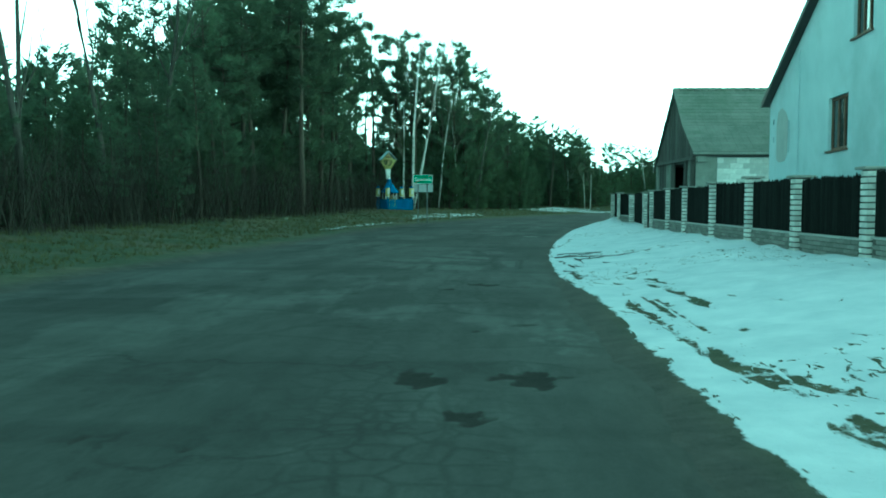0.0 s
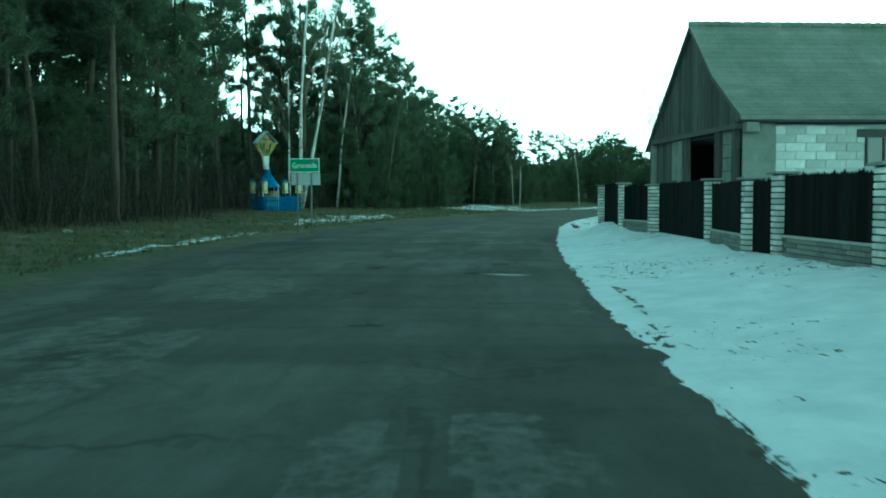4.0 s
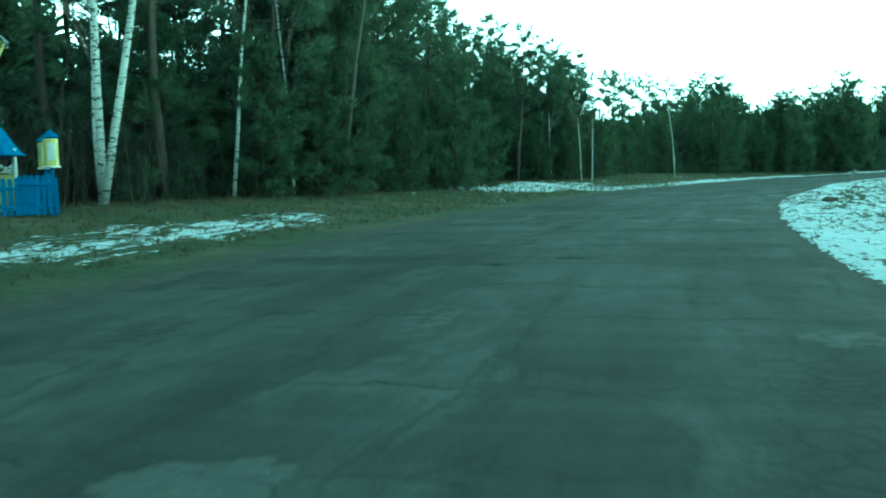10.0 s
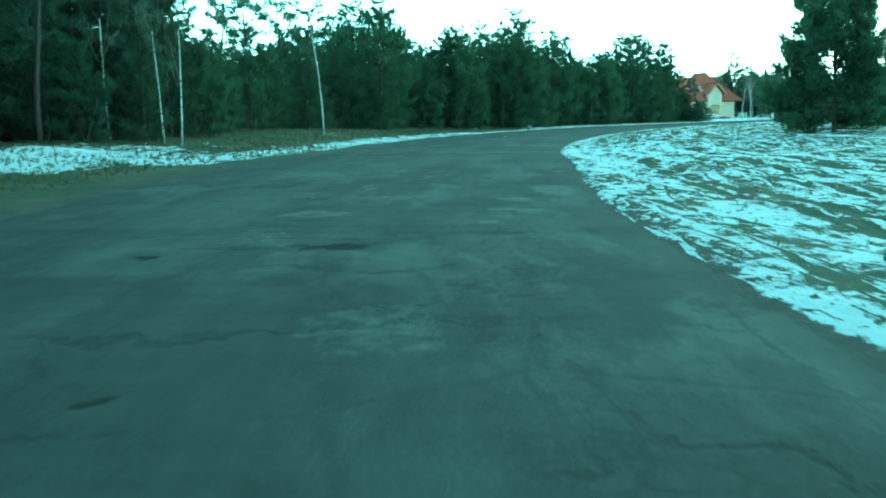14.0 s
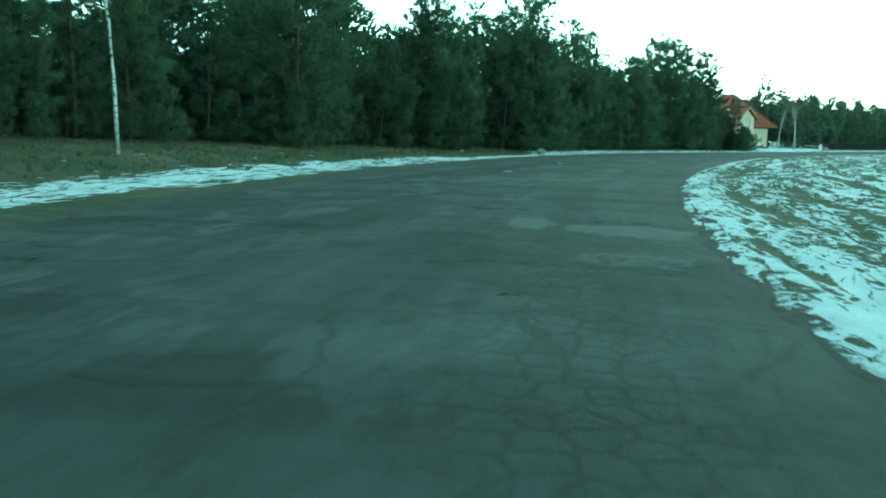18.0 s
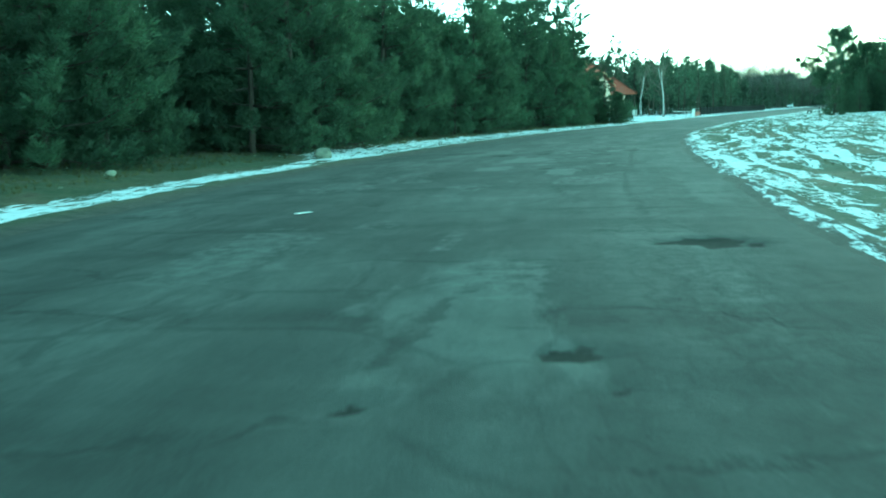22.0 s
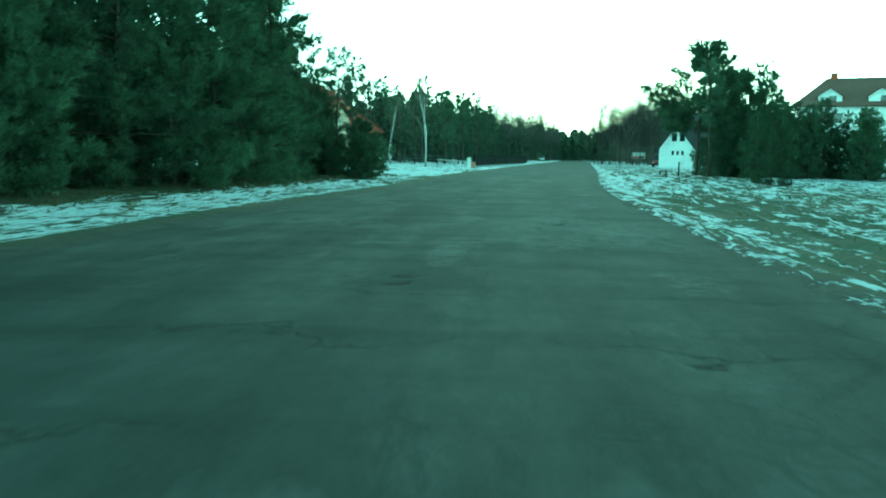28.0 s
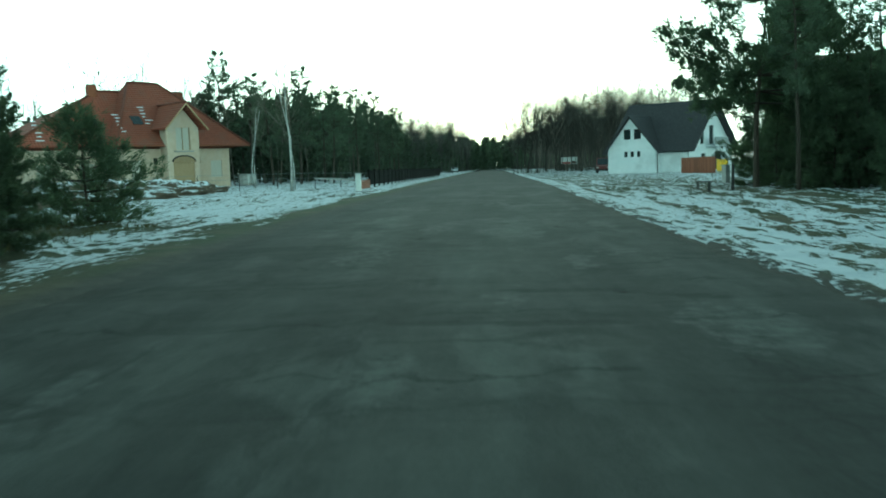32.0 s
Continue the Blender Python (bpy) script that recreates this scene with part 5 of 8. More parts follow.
for x, y, k, sc in [(13.1, 108.5, 0, 0.6), (11.0, 104.0, 2, 0.54), (15.5, 111.5, 1, 0.64), (9.0, 100.5, 1, 0.66), (24.5, 121.5, 1, 0.58), (27.0, 124.0, 3, 0.62), (29.5, 126.0, 0, 0.52), (32.0, 128.5, 4, 0.54), (20.5, 119.5, 3, 0.66), (18.0, 113.5, 4, 0.6)]:
    tagged(plant(tall, k, x, y, sc), "open-crowned pine rising over the young wood", "tree", FOREST)

# birches by the shrine and along the forest edge
for k, (x, y, h, st, ln, tilt) in enumerate([(-1.0, 72.5, 15, 1, 0.02, (0.035, 0.02)), (-1.0, 72.3, 14, 1, 0.16, (0.16, -0.02)), (-1.7, 74.6, 9, 1, 0.02, (-0.05, 0.0)), (-7.75, 76.9, 14, 1, 0.08, (0.06, 0.0)), (-7.15, 82.0, 12, 1, 0.03, (0.03, 0.02)), (-9.6, 73, 13, 1, 0.04, None), (1.2, 79.5, 10, 1, 0.03, None), (3.0, 82.0, 9, 1, 0.03, (-0.04, 0.0)), (30.1, 120.3, 7.5, 1, 0.03, (0.0, 0.02)), (19.2, 106.0, 4.4, 1, 0.03, None), (19.7, 105.4, 4.5, 1, 0.01, None), (17.4, 107.0, 5, 1, 0.02, None), (23.0, 118.5, 8, 1, 0.05, None), (145.0, 204.5, 7.6, 2, 0.06, None), (147.5, 206.5, 7.2, 1, 0.03, None), (160, 222, 8, 2, 0.08, None)]):
    bare_tree("birch_tree", 300 + k, h, at(x, y), "slender white-barked birch without leaves", "birches of the forest edge", M_BIRCH, M_PALETWIG, st, 0.0092 * h, 0.3, 0.45, 2, ln, 9, tilt)
# bare dark trees
for k, (x, y, h, ln) in enumerate([(-13.5, 22, 14, 0.12), (-12.5, 27, 12, 0.08), (-14.5, 31, 13, 0.04), (-12.5, 35, 12, 0.10), (-11.5, 39, 13, 0.04), (-15, 26, 13, 0.05), (160.8, 259.6, 13.5, 0.1), (164.2, 259.8, 12.5, 0.08), (180, 256.3, 15, 0.1), (177, 259, 13.5, 0.05), (183.5, 252, 14, 0.1), (4.8, 83, 11, 0.12), (1.5, 83, 12, 0.2), (110.4, 184.9, 6.4, 0.12), (112.6, 187.0, 6.0, 0.2), (112.3, 183.2, 6.2, 0.2), (100, 181, 9, 0.05)]):
    bare_tree("bare_tree", 400 + k, h, at(x, y), "leafless tree with dark spreading branches", "bare roadside trees", M_TWIG, M_TWIG, 1, 0.011 * h, 0.45, 0.25, 3, ln, 7)


bare_tree("bare_tree", 430, 6.4, at(18.8, 63.5), "leafless many-stemmed tree behind the barn", "bare roadside trees", M_TWIG, M_PALETWIG, 3, 0.045, 0.5, 0.3, 3, 0.03, 12)
for k, (x, y, h) in enumerate([(240, 236, 11), (243.5, 239.5, 10.5), (239, 233.5, 12.6), (241, 231, 13), (244.5, 228, 14), (240, 226, 13.5), (247, 225.5, 12.5), (243, 221.5, 13.5), (249, 221, 12), (262, 243, 14.5), (268, 241, 15), (257, 237.5, 13.5), (275, 246, 15)]):
    bare_tree("bare_tree", 440 + k, h, at(x, y), "tall leafless tree with a rounded pale crown", "bare trees by the far road", M_TWIG, M_PALETWIG, 1, 0.010 * h, 0.35, 0.3, 3, 0.03, 12)


for x, y, k, sc in [(139.5, 167.0, 1, 0.55), (143.5, 168.3, 0, 0.6), (147.8, 169.0, 3, 0.5), (141.5, 162.0, 2, 0.6), (146.5, 162.5, 1, 0.52)]:
    tagged(plant(young, k, x, y, sc), "bushy young pine in the thicket by the field", "tree", "pines of the thicket")


# ---- building helpers ----
def holed(name, outline, holes, thick, mat, parent, m=None, label=""):
    """A wall of that outline in x and z, thick along +y, with rectangular openings through it."""
    p2 = [Vector(p) for p in outline]
    e2 = [(i, (i + 1) % len(outline)) for i in range(len(outline))]
    for x0, z0, x1, z1 in holes:
        n = len(p2)
        p2 += [Vector((x0, z0)), Vector((x1, z0)), Vector((x1, z1)), Vector((x0, z1))]
        e2 += [(n, n + 1), (n + 1, n + 2), (n + 2, n + 3), (n + 3, n)]
    v2, _, f2, _, _, _ = delaunay_2d_cdt(p2, e2, [], 0, 1e-5)
    ox, oz = np.array(outline, float).T
    bm = bmesh.new()
    bv = [bm.verts.new((q.x, 0, q.y)) for q in v2]
    fs = []
    for f in f2:
        cx_, cz_ = sum(v2[i].x for i in f) / len(f), sum(v2[i].y for i in f) / len(f)
        cut = any(x0 < cx_ < x1 and z0 < cz_ < z1 for x0, z0, x1, z1 in holes)
        x1_, z1_ = np.roll(ox, -1), np.roll(oz, -1)
        ins = (((oz > cz_) != (z1_ > cz_)) & (cx_ < (x1_ - ox) * (cz_ - oz) / (z1_ - oz + 1e-12) + ox)).sum() % 2
        if ins and not cut:
            fs.append(bm.faces.new([bv[i] for i in f]))
    r = bmesh.ops.extrude_face_region(bm, geom=fs)
    bmesh.ops.translate(bm, verts=[q for q in r["geom"] if isinstance(q, bmesh.types.BMVert)], vec=(0, thick, 0))
    bmesh.ops.delete(bm, geom=[q for q in bm.verts if not q.link_faces], context="VERTS")
    bmesh.ops.recalc_face_normals(bm, faces=bm.faces)
    return part(name, bm, mat, parent, label, m)


def slab(name, pts_, thick, mat, parent, label="", m=None):
    """A roof panel through those corners, thick downward."""
    bm = bmesh.new()
    f = bm.faces.new([bm.verts.new(p) for p in pts_])
    f.normal_update()
    if f.normal.z < 0:
        bmesh.ops.reverse_faces(bm, faces=[f])
        f.normal_update()
    nrm = f.normal.copy()
    r = bmesh.ops.extrude_face_region(bm, geom=[f])
    bmesh.ops.translate(bm, verts=[q for q in r["geom"] if isinstance(q, bmesh.types.BMVert)], vec=-nrm * thick)
    bmesh.ops.recalc_face_normals(bm, faces=bm.faces)
    return part(name, bm, mat, parent, label, m)


def window(parent, x0, z0, x1, z1, frame_mat, panes=2, y=0.08, fw=0.07, inner=None, sill=True, m=None, name="window"):
    """A window in an opening: a frame with mullions, each pane, a sill."""
    w = (x1 - x0 - fw) / panes
    gaps = [(x0 + q * w + fw, z0 + fw, x0 + (q + 1) * w, z1 - fw) for q in range(panes)]
    win = holed(name, [(x0, z0), (x1, z0), (x1, z1), (x0, z1)], gaps, 0.07, frame_mat, parent, m)
    win.data.transform(Matrix.Translation((0, y, 0)))
    for q in range(panes):
        part("pane", box_bm(x0 + q * w + fw + 0.002, y + 0.03, z0 + fw + 0.002, x0 + (q + 1) * w - 0.002, y + 0.036, z1 - fw - 0.002), M_GLASS, win)
    if inner:
        part("curtain", box_bm(x0 + fw, y + 0.1, z0 + fw, x1 - fw, y + 0.12, z1 - fw), inner, win)
    if sill:
        part("sill", box_bm(x0 - 0.06, -0.06, z0 - 0.05, x1 + 0.06, y, z0 - 0.002), frame_mat, win)
    return win


def wall_frame(ox, oy, wx, wy, z=0.0):
    """Axes of a wall: x along it to the right as seen from outside, y inward, z up."""
    w = Vector((wx, wy, 0)).normalized()
    inward = Vector((-w.y, w.x, 0))
    m = Matrix.Identity(4)
    m.col[0], m.col[1], m.col[2], m.col[3] = (*w, 0), (*inward, 0), (0, 0, 1, 0), (ox, oy, z, 1)
    return m


# ---- pale house with its gable to the road ----
def pale_house():
    h = thing("house", wall_frame(10.95, 28.45, -0.15, -0.99), "pale stuccoed house with brown windows and a grey repair patch", "house")
    W, E, K = 15.0, 4.42, 0.42
    top = E + K * W / 2
    holes = [(6.38, 2.57, 7.93, 3.9), (8.17, 5.1, 9.5, 6.3), (2.34, 2.75, 2.52, 3.7), (0.42, 3.72, 0.62, 3.9), (0.42, 3.15, 0.62, 3.33)]
    holed("wall", [(0, 0), (W, 0), (W, E), (W / 2, top), (0, E)], holes, 0.35, M_BLUESTUCCO, h)
    part("wall", box_bm(0, 0.35, 0, 0.35, 11, E), M_BLUESTUCCO, h)
    part("wall", box_bm(W - 0.35, 0.35, 0, W, 11, E), M_BLUESTUCCO, h)
    holed("wall", [(0, 0), (W, 0), (W, E), (W / 2, top), (0, E)], [], 0.35, M_BLUESTUCCO, h, Matrix.Translation((0, 11, 0)))
    part("repair_patch", poly_bm([(0.98, 2.62), (1.3, 2.5), (2.0, 2.52), (2.3, 2.7), (2.32, 3.75), (2.05, 4.0), (1.6, 4.16), (1.15, 4.08), (0.95, 3.7)], 0.01), M_PLASTER, h, "rough grey plaster patch", Matrix.Translation((0, -0.008, 0)))
    window(h, 6.38, 2.57, 7.93, 3.9, M_WINFRAME, 3, inner=M_CURTAIN)
    window(h, 8.17, 5.1, 9.5, 6.3, M_WINFRAME, 3, inner=M_CURTAIN)
    part("drainpipe", tube_bm([(3.7, -0.06, 0.4), (3.7, -0.06, 5.6)], [0.02, 0.02], 6), M_BLUESTUCCO, h)
    o = 0.22
    slab("roof", [(-o, -o, E - K * o + 0.14), (W / 2, -o, top + 0.14), (W / 2, 11.8, top + 0.14), (-o, 11.8, E - K * o + 0.14)], 0.12, M_DARKTRIM, h)
    slab("roof", [(W + o, -o, E - K * o + 0.14), (W / 2, -o, top + 0.14), (W / 2, 11.8, top + 0.14), (W + o, 11.8, E - K * o + 0.14)], 0.12, M_DARKTRIM, h)
    for a, b_ in ((-o, 0), (W + o, 1)):
        bm = poly_bm([(a, E - K * o + 0.0), (W / 2, top + 0.0), (W / 2, top + 0.16), (a, E - K * o + 0.16)], 0.016)
        part("bargeboard", bm, M_DARKTRIM, h, m=Matrix.Translation((0, -o - 0.034, 0)))
    return h


pale_house()


# ---- barn with plank gable, block side wall and slate roof ----
def barn():
    # local x: along the gable from the near eave to the far eave; y: along the ridge away from the road
    m = Matrix.Translation((12.8, 42.68, 0)) @ Matrix(((0.06, 1, 0, 0), (0.998, -0.06, 0, 0), (0, 0, 1, 0), (0, 0, 0, 1)))
    h = thing("barn", Matrix.Identity(4), "old barn with grey plank gable, white block wall and slate roof", "barn")
    W, E, T, L, G, R = 8.9, 3.55, 7.05, 15.0, 0.35, 4.1

    def w(name, bm, mat, label="", parent=None):
        bmesh.ops.transform(bm, matrix=m, verts=bm.verts)
        bmesh.ops.recalc_face_normals(bm, faces=bm.faces)
        return part(name, bm, mat, parent or h, label)

    def prof(x):
        """Height of the roof's edge: steep above, kicked out at the near eaves."""
        return float(np.interp(x, [-0.4, 0.3, 1.9, R, W + 0.25], [3.62, 4.05, 5.05, T, 3.02]))

    # upper gable planks
    x = 0.0
    while x < W - 0.02:
        x1 = min(x + rt.uniform(0.15, 0.21), W) if abs(x - R) > 0.22 or x >= R else R
        z0 = min(E, prof(x1) - 0.2) - rt.uniform(0.05, 0.12)
        bm = bmesh.new()
        vs = [bm.verts.new(p) for p in ((x + 0.006, 0, z0), (x1 - 0.006, 0, z0), (x1 - 0.006, 0, prof(x1) - 0.05), (x + 0.006, 0, prof(x) - 0.05))]
        f = bm.faces.new(vs)
        r = bmesh.ops.extrude_face_region(bm, geom=[f])
        bmesh.ops.translate(bm, verts=[q for q in r["geom"] if isinstance(q, bmesh.types.BMVert)], vec=(0, 0.03, 0))
        bmesh.ops.translate(bm, verts=bm.verts, vec=(0, rt.uniform(-0.01, 0.01), 0))
        w("plank", bm, M_OLDWOOD)
        x = x1
    w("tie_beam", box_bm(0, -0.06, E - 0.22, W - 0.35, 0.12, E - 0.06), M_OLDWOOD)
    # lower gable: stacked planks, the open doorway, upright boards
    x = 0.42
    while x < W - 0.1:
        x1 = min(x + rt.uniform(0.16, 0.24), W)
        if not (0.4 < x < 4.62):
            w("plank", box_bm(x + 0.006, 0.1 + rt.uniform(0, 0.015), G, x1 - 0.006, 0.13, min(E - 0.2, prof(x1) - 0.15)), M_OLDWOOD)
        x = x1
    for q in range(7):
        z = G + 0.05 + q * 0.42
        w("stacked_plank", box_bm(0.5, 0.06 + rt.uniform(0, 0.03), z, 1.42, 0.12, z + 0.40, 0.008), M_PIER, "pale weathered plank closing the gable")
    for a, c_ in ((0.27, 0.5), (1.45, 1.9), (4.62, 4.84)):
        w("door_post", box_bm(a, -0.02, G, c_, 0.16, E - 0.2), M_OLDWOOD)
    w("corner_post", box_bm(8.3, -0.04, G, 8.65, 0.09, E - 0.25), M_PIER, "pale weathered corner post")
    for x, ln in ((5.2, 2.2), (5.75, 1.4)):
        w("open_door", box_bm(x, 0.03, E - 0.25 - ln, x + 0.5, 0.08, E - 0.25), M_PIER, "pale weathered board")
    # added sheets behind the doorway, the inside shade put into their colour
    w("shade_backing", box_bm(0.3, 6.5, G, W - 0.3, 6.6, 2.62), M_INNERSHADE)
    w("shade_backing", box_bm(0.3, 6.5, 2.72, W - 0.3, 6.6, E), M_INNERSHADE)
    w("shade_backing", box_bm(3.4, 6.5, 2.62, W - 0.3, 6.6, 2.72), M_INNERSHADE)
    w("loft_floor", box_bm(0.3, 0.2, E - 0.3, W - 0.3, 6.6, E - 0.22), M_OLDWOOD)
    w("inner_floor", box_bm(0.3, 0.2, G - 0.05, W - 0.3, 6.5, G), M_MUD)
    # side wall of blocks
    w("wall_core", box_bm(0.012, 0.4, G - 0.4, 0.27, L, E - 0.1), M_PLASTER)
    # far wall coloured near-black too, as painted shade seen through the doorway
    w("wall", box_bm(W - 0.3, 0.4, G - 0.4, W, L, E), M_INNERSHADE)
    w("wall", box_bm(0, L - 0.3, G - 0.4, W, L, E), M_BLOCK)
    sizes = {}

    def block(y0, y1, z):
        """One block of the side wall; blocks of one length share their mesh."""
        key = round(y1 - y0, 2)
        if key not in sizes:
            bm = box_bm(0, 0.005, 0, 0.05, y1 - y0 - 0.005, 0.243, 0.006)
            bmesh.ops.transform(bm, matrix=m.to_3x3().to_4x4(), verts=bm.verts)
            bmesh.ops.recalc_face_normals(bm, faces=bm.faces)
            me = sizes[key] = bpy.data.meshes.new("block")
            bm.to_mesh(me)
            bm.free()
            me.materials.append(M_BLOCK)
        put("block", sizes[key], h, Matrix.Translation(m @ Vector((-0.02, y0, z))))

    for r in range(12):
        z = G + r * 0.255
        for a, c_ in ([(1.14, 3.9), (5.12, 6.05)] if z > 1.85 else [(1.14, 6.05)]):
            y = a
            while y < c_ - 0.05:
                y1 = min(y + (0.31 if y == a and r % 2 else 0.63), c_)
                if c_ - y1 < 0.12:
                    y1 = c_
                block(y, y1, z)
                y = y1
    w("pier", box_bm(-0.05, 0.12, G - 0.3, 0.02, 1.13, E - 0.06, 0.01), M_PIER, "stained rendered corner pier")
    y = 6.08
    while y < L - 0.2:
        w("plank", box_bm(-0.04 + rt.uniform(0, 0.02), y, G, 0.025, y + 0.19, E - 0.05), M_BARNBOARD)
        y += 0.2
    w("lintel", box_bm(-0.06, 3.65, 3.06, 0.02, 5.35, 3.3), M_OLDWOOD)
    win = w("window", box_bm(-0.03, 3.92, 2.2, 0.0, 4.0, 3.05), M_DARKTRIM)
    for a, c_ in ((5.02, 5.10), (4.48, 4.54)):
        w("mullion", box_bm(-0.03, a, 2.2, 0.0, c_, 3.05), M_DARKTRIM, parent=win)
    w("pane", box_bm(0.0, 4.0, 2.2, 0.015, 4.48, 3.05), M_GLASS, parent=win)
    w("pane", box_bm(0.0, 4.54, 2.2, 0.015, 5.02, 3.05), M_GLASS, parent=win)
    # roof: courses of slates on both sides, a row of ridge tiles
    V = 0.14
    for side in (0, 1):
        xs = np.linspace(W + 0.25, R, 23) if side else np.linspace(-0.4, R, 23)
        out = 0.03 if side else -0.03
        for a, c_ in zip(xs, xs[1:]):
            za, zc = prof(a) + 0.10, prof(c_) + 0.10
            bm = bmesh.new()
            n = 42
            for q in range(n):
                y0, y1 = -V + (L + 0.6) * q / n + 0.008, -V + (L + 0.6) * (q + 1) / n
                dz = rt.uniform(0, 0.008)
                pts_ = [(a + out, y0, za - 0.012 + dz), (a + out, y1, za - 0.012 + dz), (c_, y1, zc), (c_, y0, zc)]
                up = [bm.verts.new(p) for p in pts_]
                lo = [bm.verts.new((p[0], p[1], p[2] - 0.03)) for p in pts_]
                bm.faces.new(up)
                for i in range(4):
                    bm.faces.new((up[i], lo[i], lo[(i + 1) % 4], up[(i + 1) % 4]))
            o_ = w("slate_course", bm, M_SLATE)
            o_["kind"] = "stuff"
        line = (W + 0.27, R) if side else (-0.42, 0.3, 1.9, R)
        edge_pts = [(a, prof(a) - 0.06) for a in line] + [(a, prof(a) + 0.09) for a in line[::-1]]
        bm = poly_bm(edge_pts, 0.04)
        bmesh.ops.translate(bm, verts=bm.verts, vec=(0, -V, 0))
        w("bargeboard", bm, M_OLDWOOD)
    w("eave_board", box_bm(-0.42, -0.1, prof(-0.4) - 0.06, -0.37, L, prof(-0.4) + 0.07), M_PIER, "pale eaves board along the gutter")
    w("soffit", box_bm(-0.36, -0.08, E - 0.05, 0.1, L, E), M_OLDWOOD)
    w("eave_block", box_bm(-0.36, 0.1, E - 0.35, -0.06, 0.5, E - 0.06, 0.02), M_PIER)
    for q in range(44):
        w("ridge_tile", tube_bm([(R, -V + q * 0.355, T + 0.12), (R, -V + q * 0.355 + 0.37, T + 0.14)], [0.10, 0.115], 8), M_SLATE)
    return h


barn()


# ---- street fence: brick posts, brick plinths, dark board panels ----
def brick_stack(parent, w, courses, h=0.093):
    me = bpy.data.meshes.new("brick")
    bm = box_bm(0, 0, 0, w * 0.655, w * 0.33, h - 0.024, 0.007)
    bm.to_mesh(me)
    bm.free()
    me.materials.append(M_BRICK)
    for r in range(courses):
        for q in range(4):
            a = q * 90
            c_ = Matrix.Rotation(radians(a), 4, "Z") @ Matrix.Translation((-w / 2, -w / 2, r * h)) if r % 2 == 0 else Matrix.Rotation(radians(a), 4, "Z") @ Matrix.Translation((-w / 2 + w * 0.34, -w / 2, r * h))
            put("brick", me, parent, c_)
    part("core", box_bm(-w / 2 + 0.018, -w / 2 + 0.018, 0, w / 2 - 0.018, w / 2 - 0.018, courses * h - 0.002), M_MORTAR, parent)


POSTS = [(5.95, 9.3), (6.14, 12.2), (6.27, 15.0), (6.5, 17.9), (6.72, 20.9), (7.08, 24.4), (7.38, 27.2), (7.70, 30.4), (7.82, 31.7), (8.6, 35.05), (9.38, 40.2), (9.3, 42.85), (9.78, 46.2)]
proto = {}
for k, (x, y) in enumerate(POSTS):
    turn = -6 if k < 8 else -9
    w_, n = {10: (0.48, 14), 12: (0.40, 14)}.get(k, (0.27, 14))
    if w_ not in proto:
        p = proto[w_] = thing("fence_post", at(x, y, turn, 0.04), "square fence post of whitish silicate bricks", "fence post", "brick posts of the fence")
        brick_stack(p, w_, n)
        part("cap", box_bm(-w_ / 2 - 0.07, -w_ / 2 - 0.06, n * 0.093, w_ / 2 + 0.07, w_ / 2 + 0.06, n * 0.093 + 0.045, 0.012), M_PLINTH, p)
    else:
        copy_thing(proto[w_], at(x, y, turn, 0.04))

plinth_brick = bpy.data.meshes.new("plinth_brick")
bm = box_bm(0, 0, 0, 0.245, 0.06, 0.063, 0.006)
bm.to_mesh(plinth_brick)
bm.free()
plinth_brick.materials.append(M_PLINTH)
for k, ((x0, y0), (x1, y1)) in enumerate(zip(POSTS, POSTS[1:])):
    L = math.hypot(x1 - x0, y1 - y0) - 0.30
    ux, uy = (x1 - x0) / (L + 0.3), (y1 - y0) / (L + 0.3)
    base = Vector((x0 + ux * 0.15, y0 + uy * 0.15, min(gz(x0, y0), gz(x1, y1)) - 0.03))
    m = Matrix.Translation(base) @ Matrix(((ux, -uy, 0, 0), (uy, ux, 0, 0), (0, 0, 1, 0), (0, 0, 0, 1)))
    gate = k in (7, 9, 11)
    pan = thing("gate" if gate else "board_fence", m, "dark wooden board gate between brick posts" if gate else "dark wooden board fence panel on a low brick plinth", "gate" if gate else "fence", "" if gate else "panels of the street fence")
    low = 0.06
    if not gate:
        low = 0.34
        part("plinth_core", box_bm(0.002, -0.055, 0, L - 0.002, 0.055, 0.30), M_MORTAR, pan)
        for r in range(4):
            q = 0.004 - (0.13 if r % 2 else 0)
            while q < L - 0.1:
                if q >= 0 and q + 0.245 <= L:
                    put("brick", plinth_brick, pan, Matrix.Translation((q, 0.02, 0.008 + r * 0.075)))
                q += 0.258
        part("plinth_cap", box_bm(0, -0.09, 0.302, L, 0.09, 0.335, 0.006), M_CONCRETE, pan)
    hgt = 1.27 if k < 9 else 1.33
    n = int(L / 0.098)
    for q in range(n):
        a = q * L / n
        t = hgt + rt.uniform(-0.02, 0.03)
        bm = poly_bm([(a + 0.006, low), (a + L / n - 0.004, low), (a + L / n - 0.004, t - 0.03), (a + L / n * 0.5, t + 0.02), (a + 0.006, t - 0.03)], 0.012)
        part("board", bm, M_FENCEWOOD, pan, m=Matrix.Translation((0, 0.02, 0)))
    for z in (low + 0.15, hgt - 0.25):
        part("rail", box_bm(0, -0.03, z, L, 0.018, z + 0.07), M_FENCEWOOD, pan)


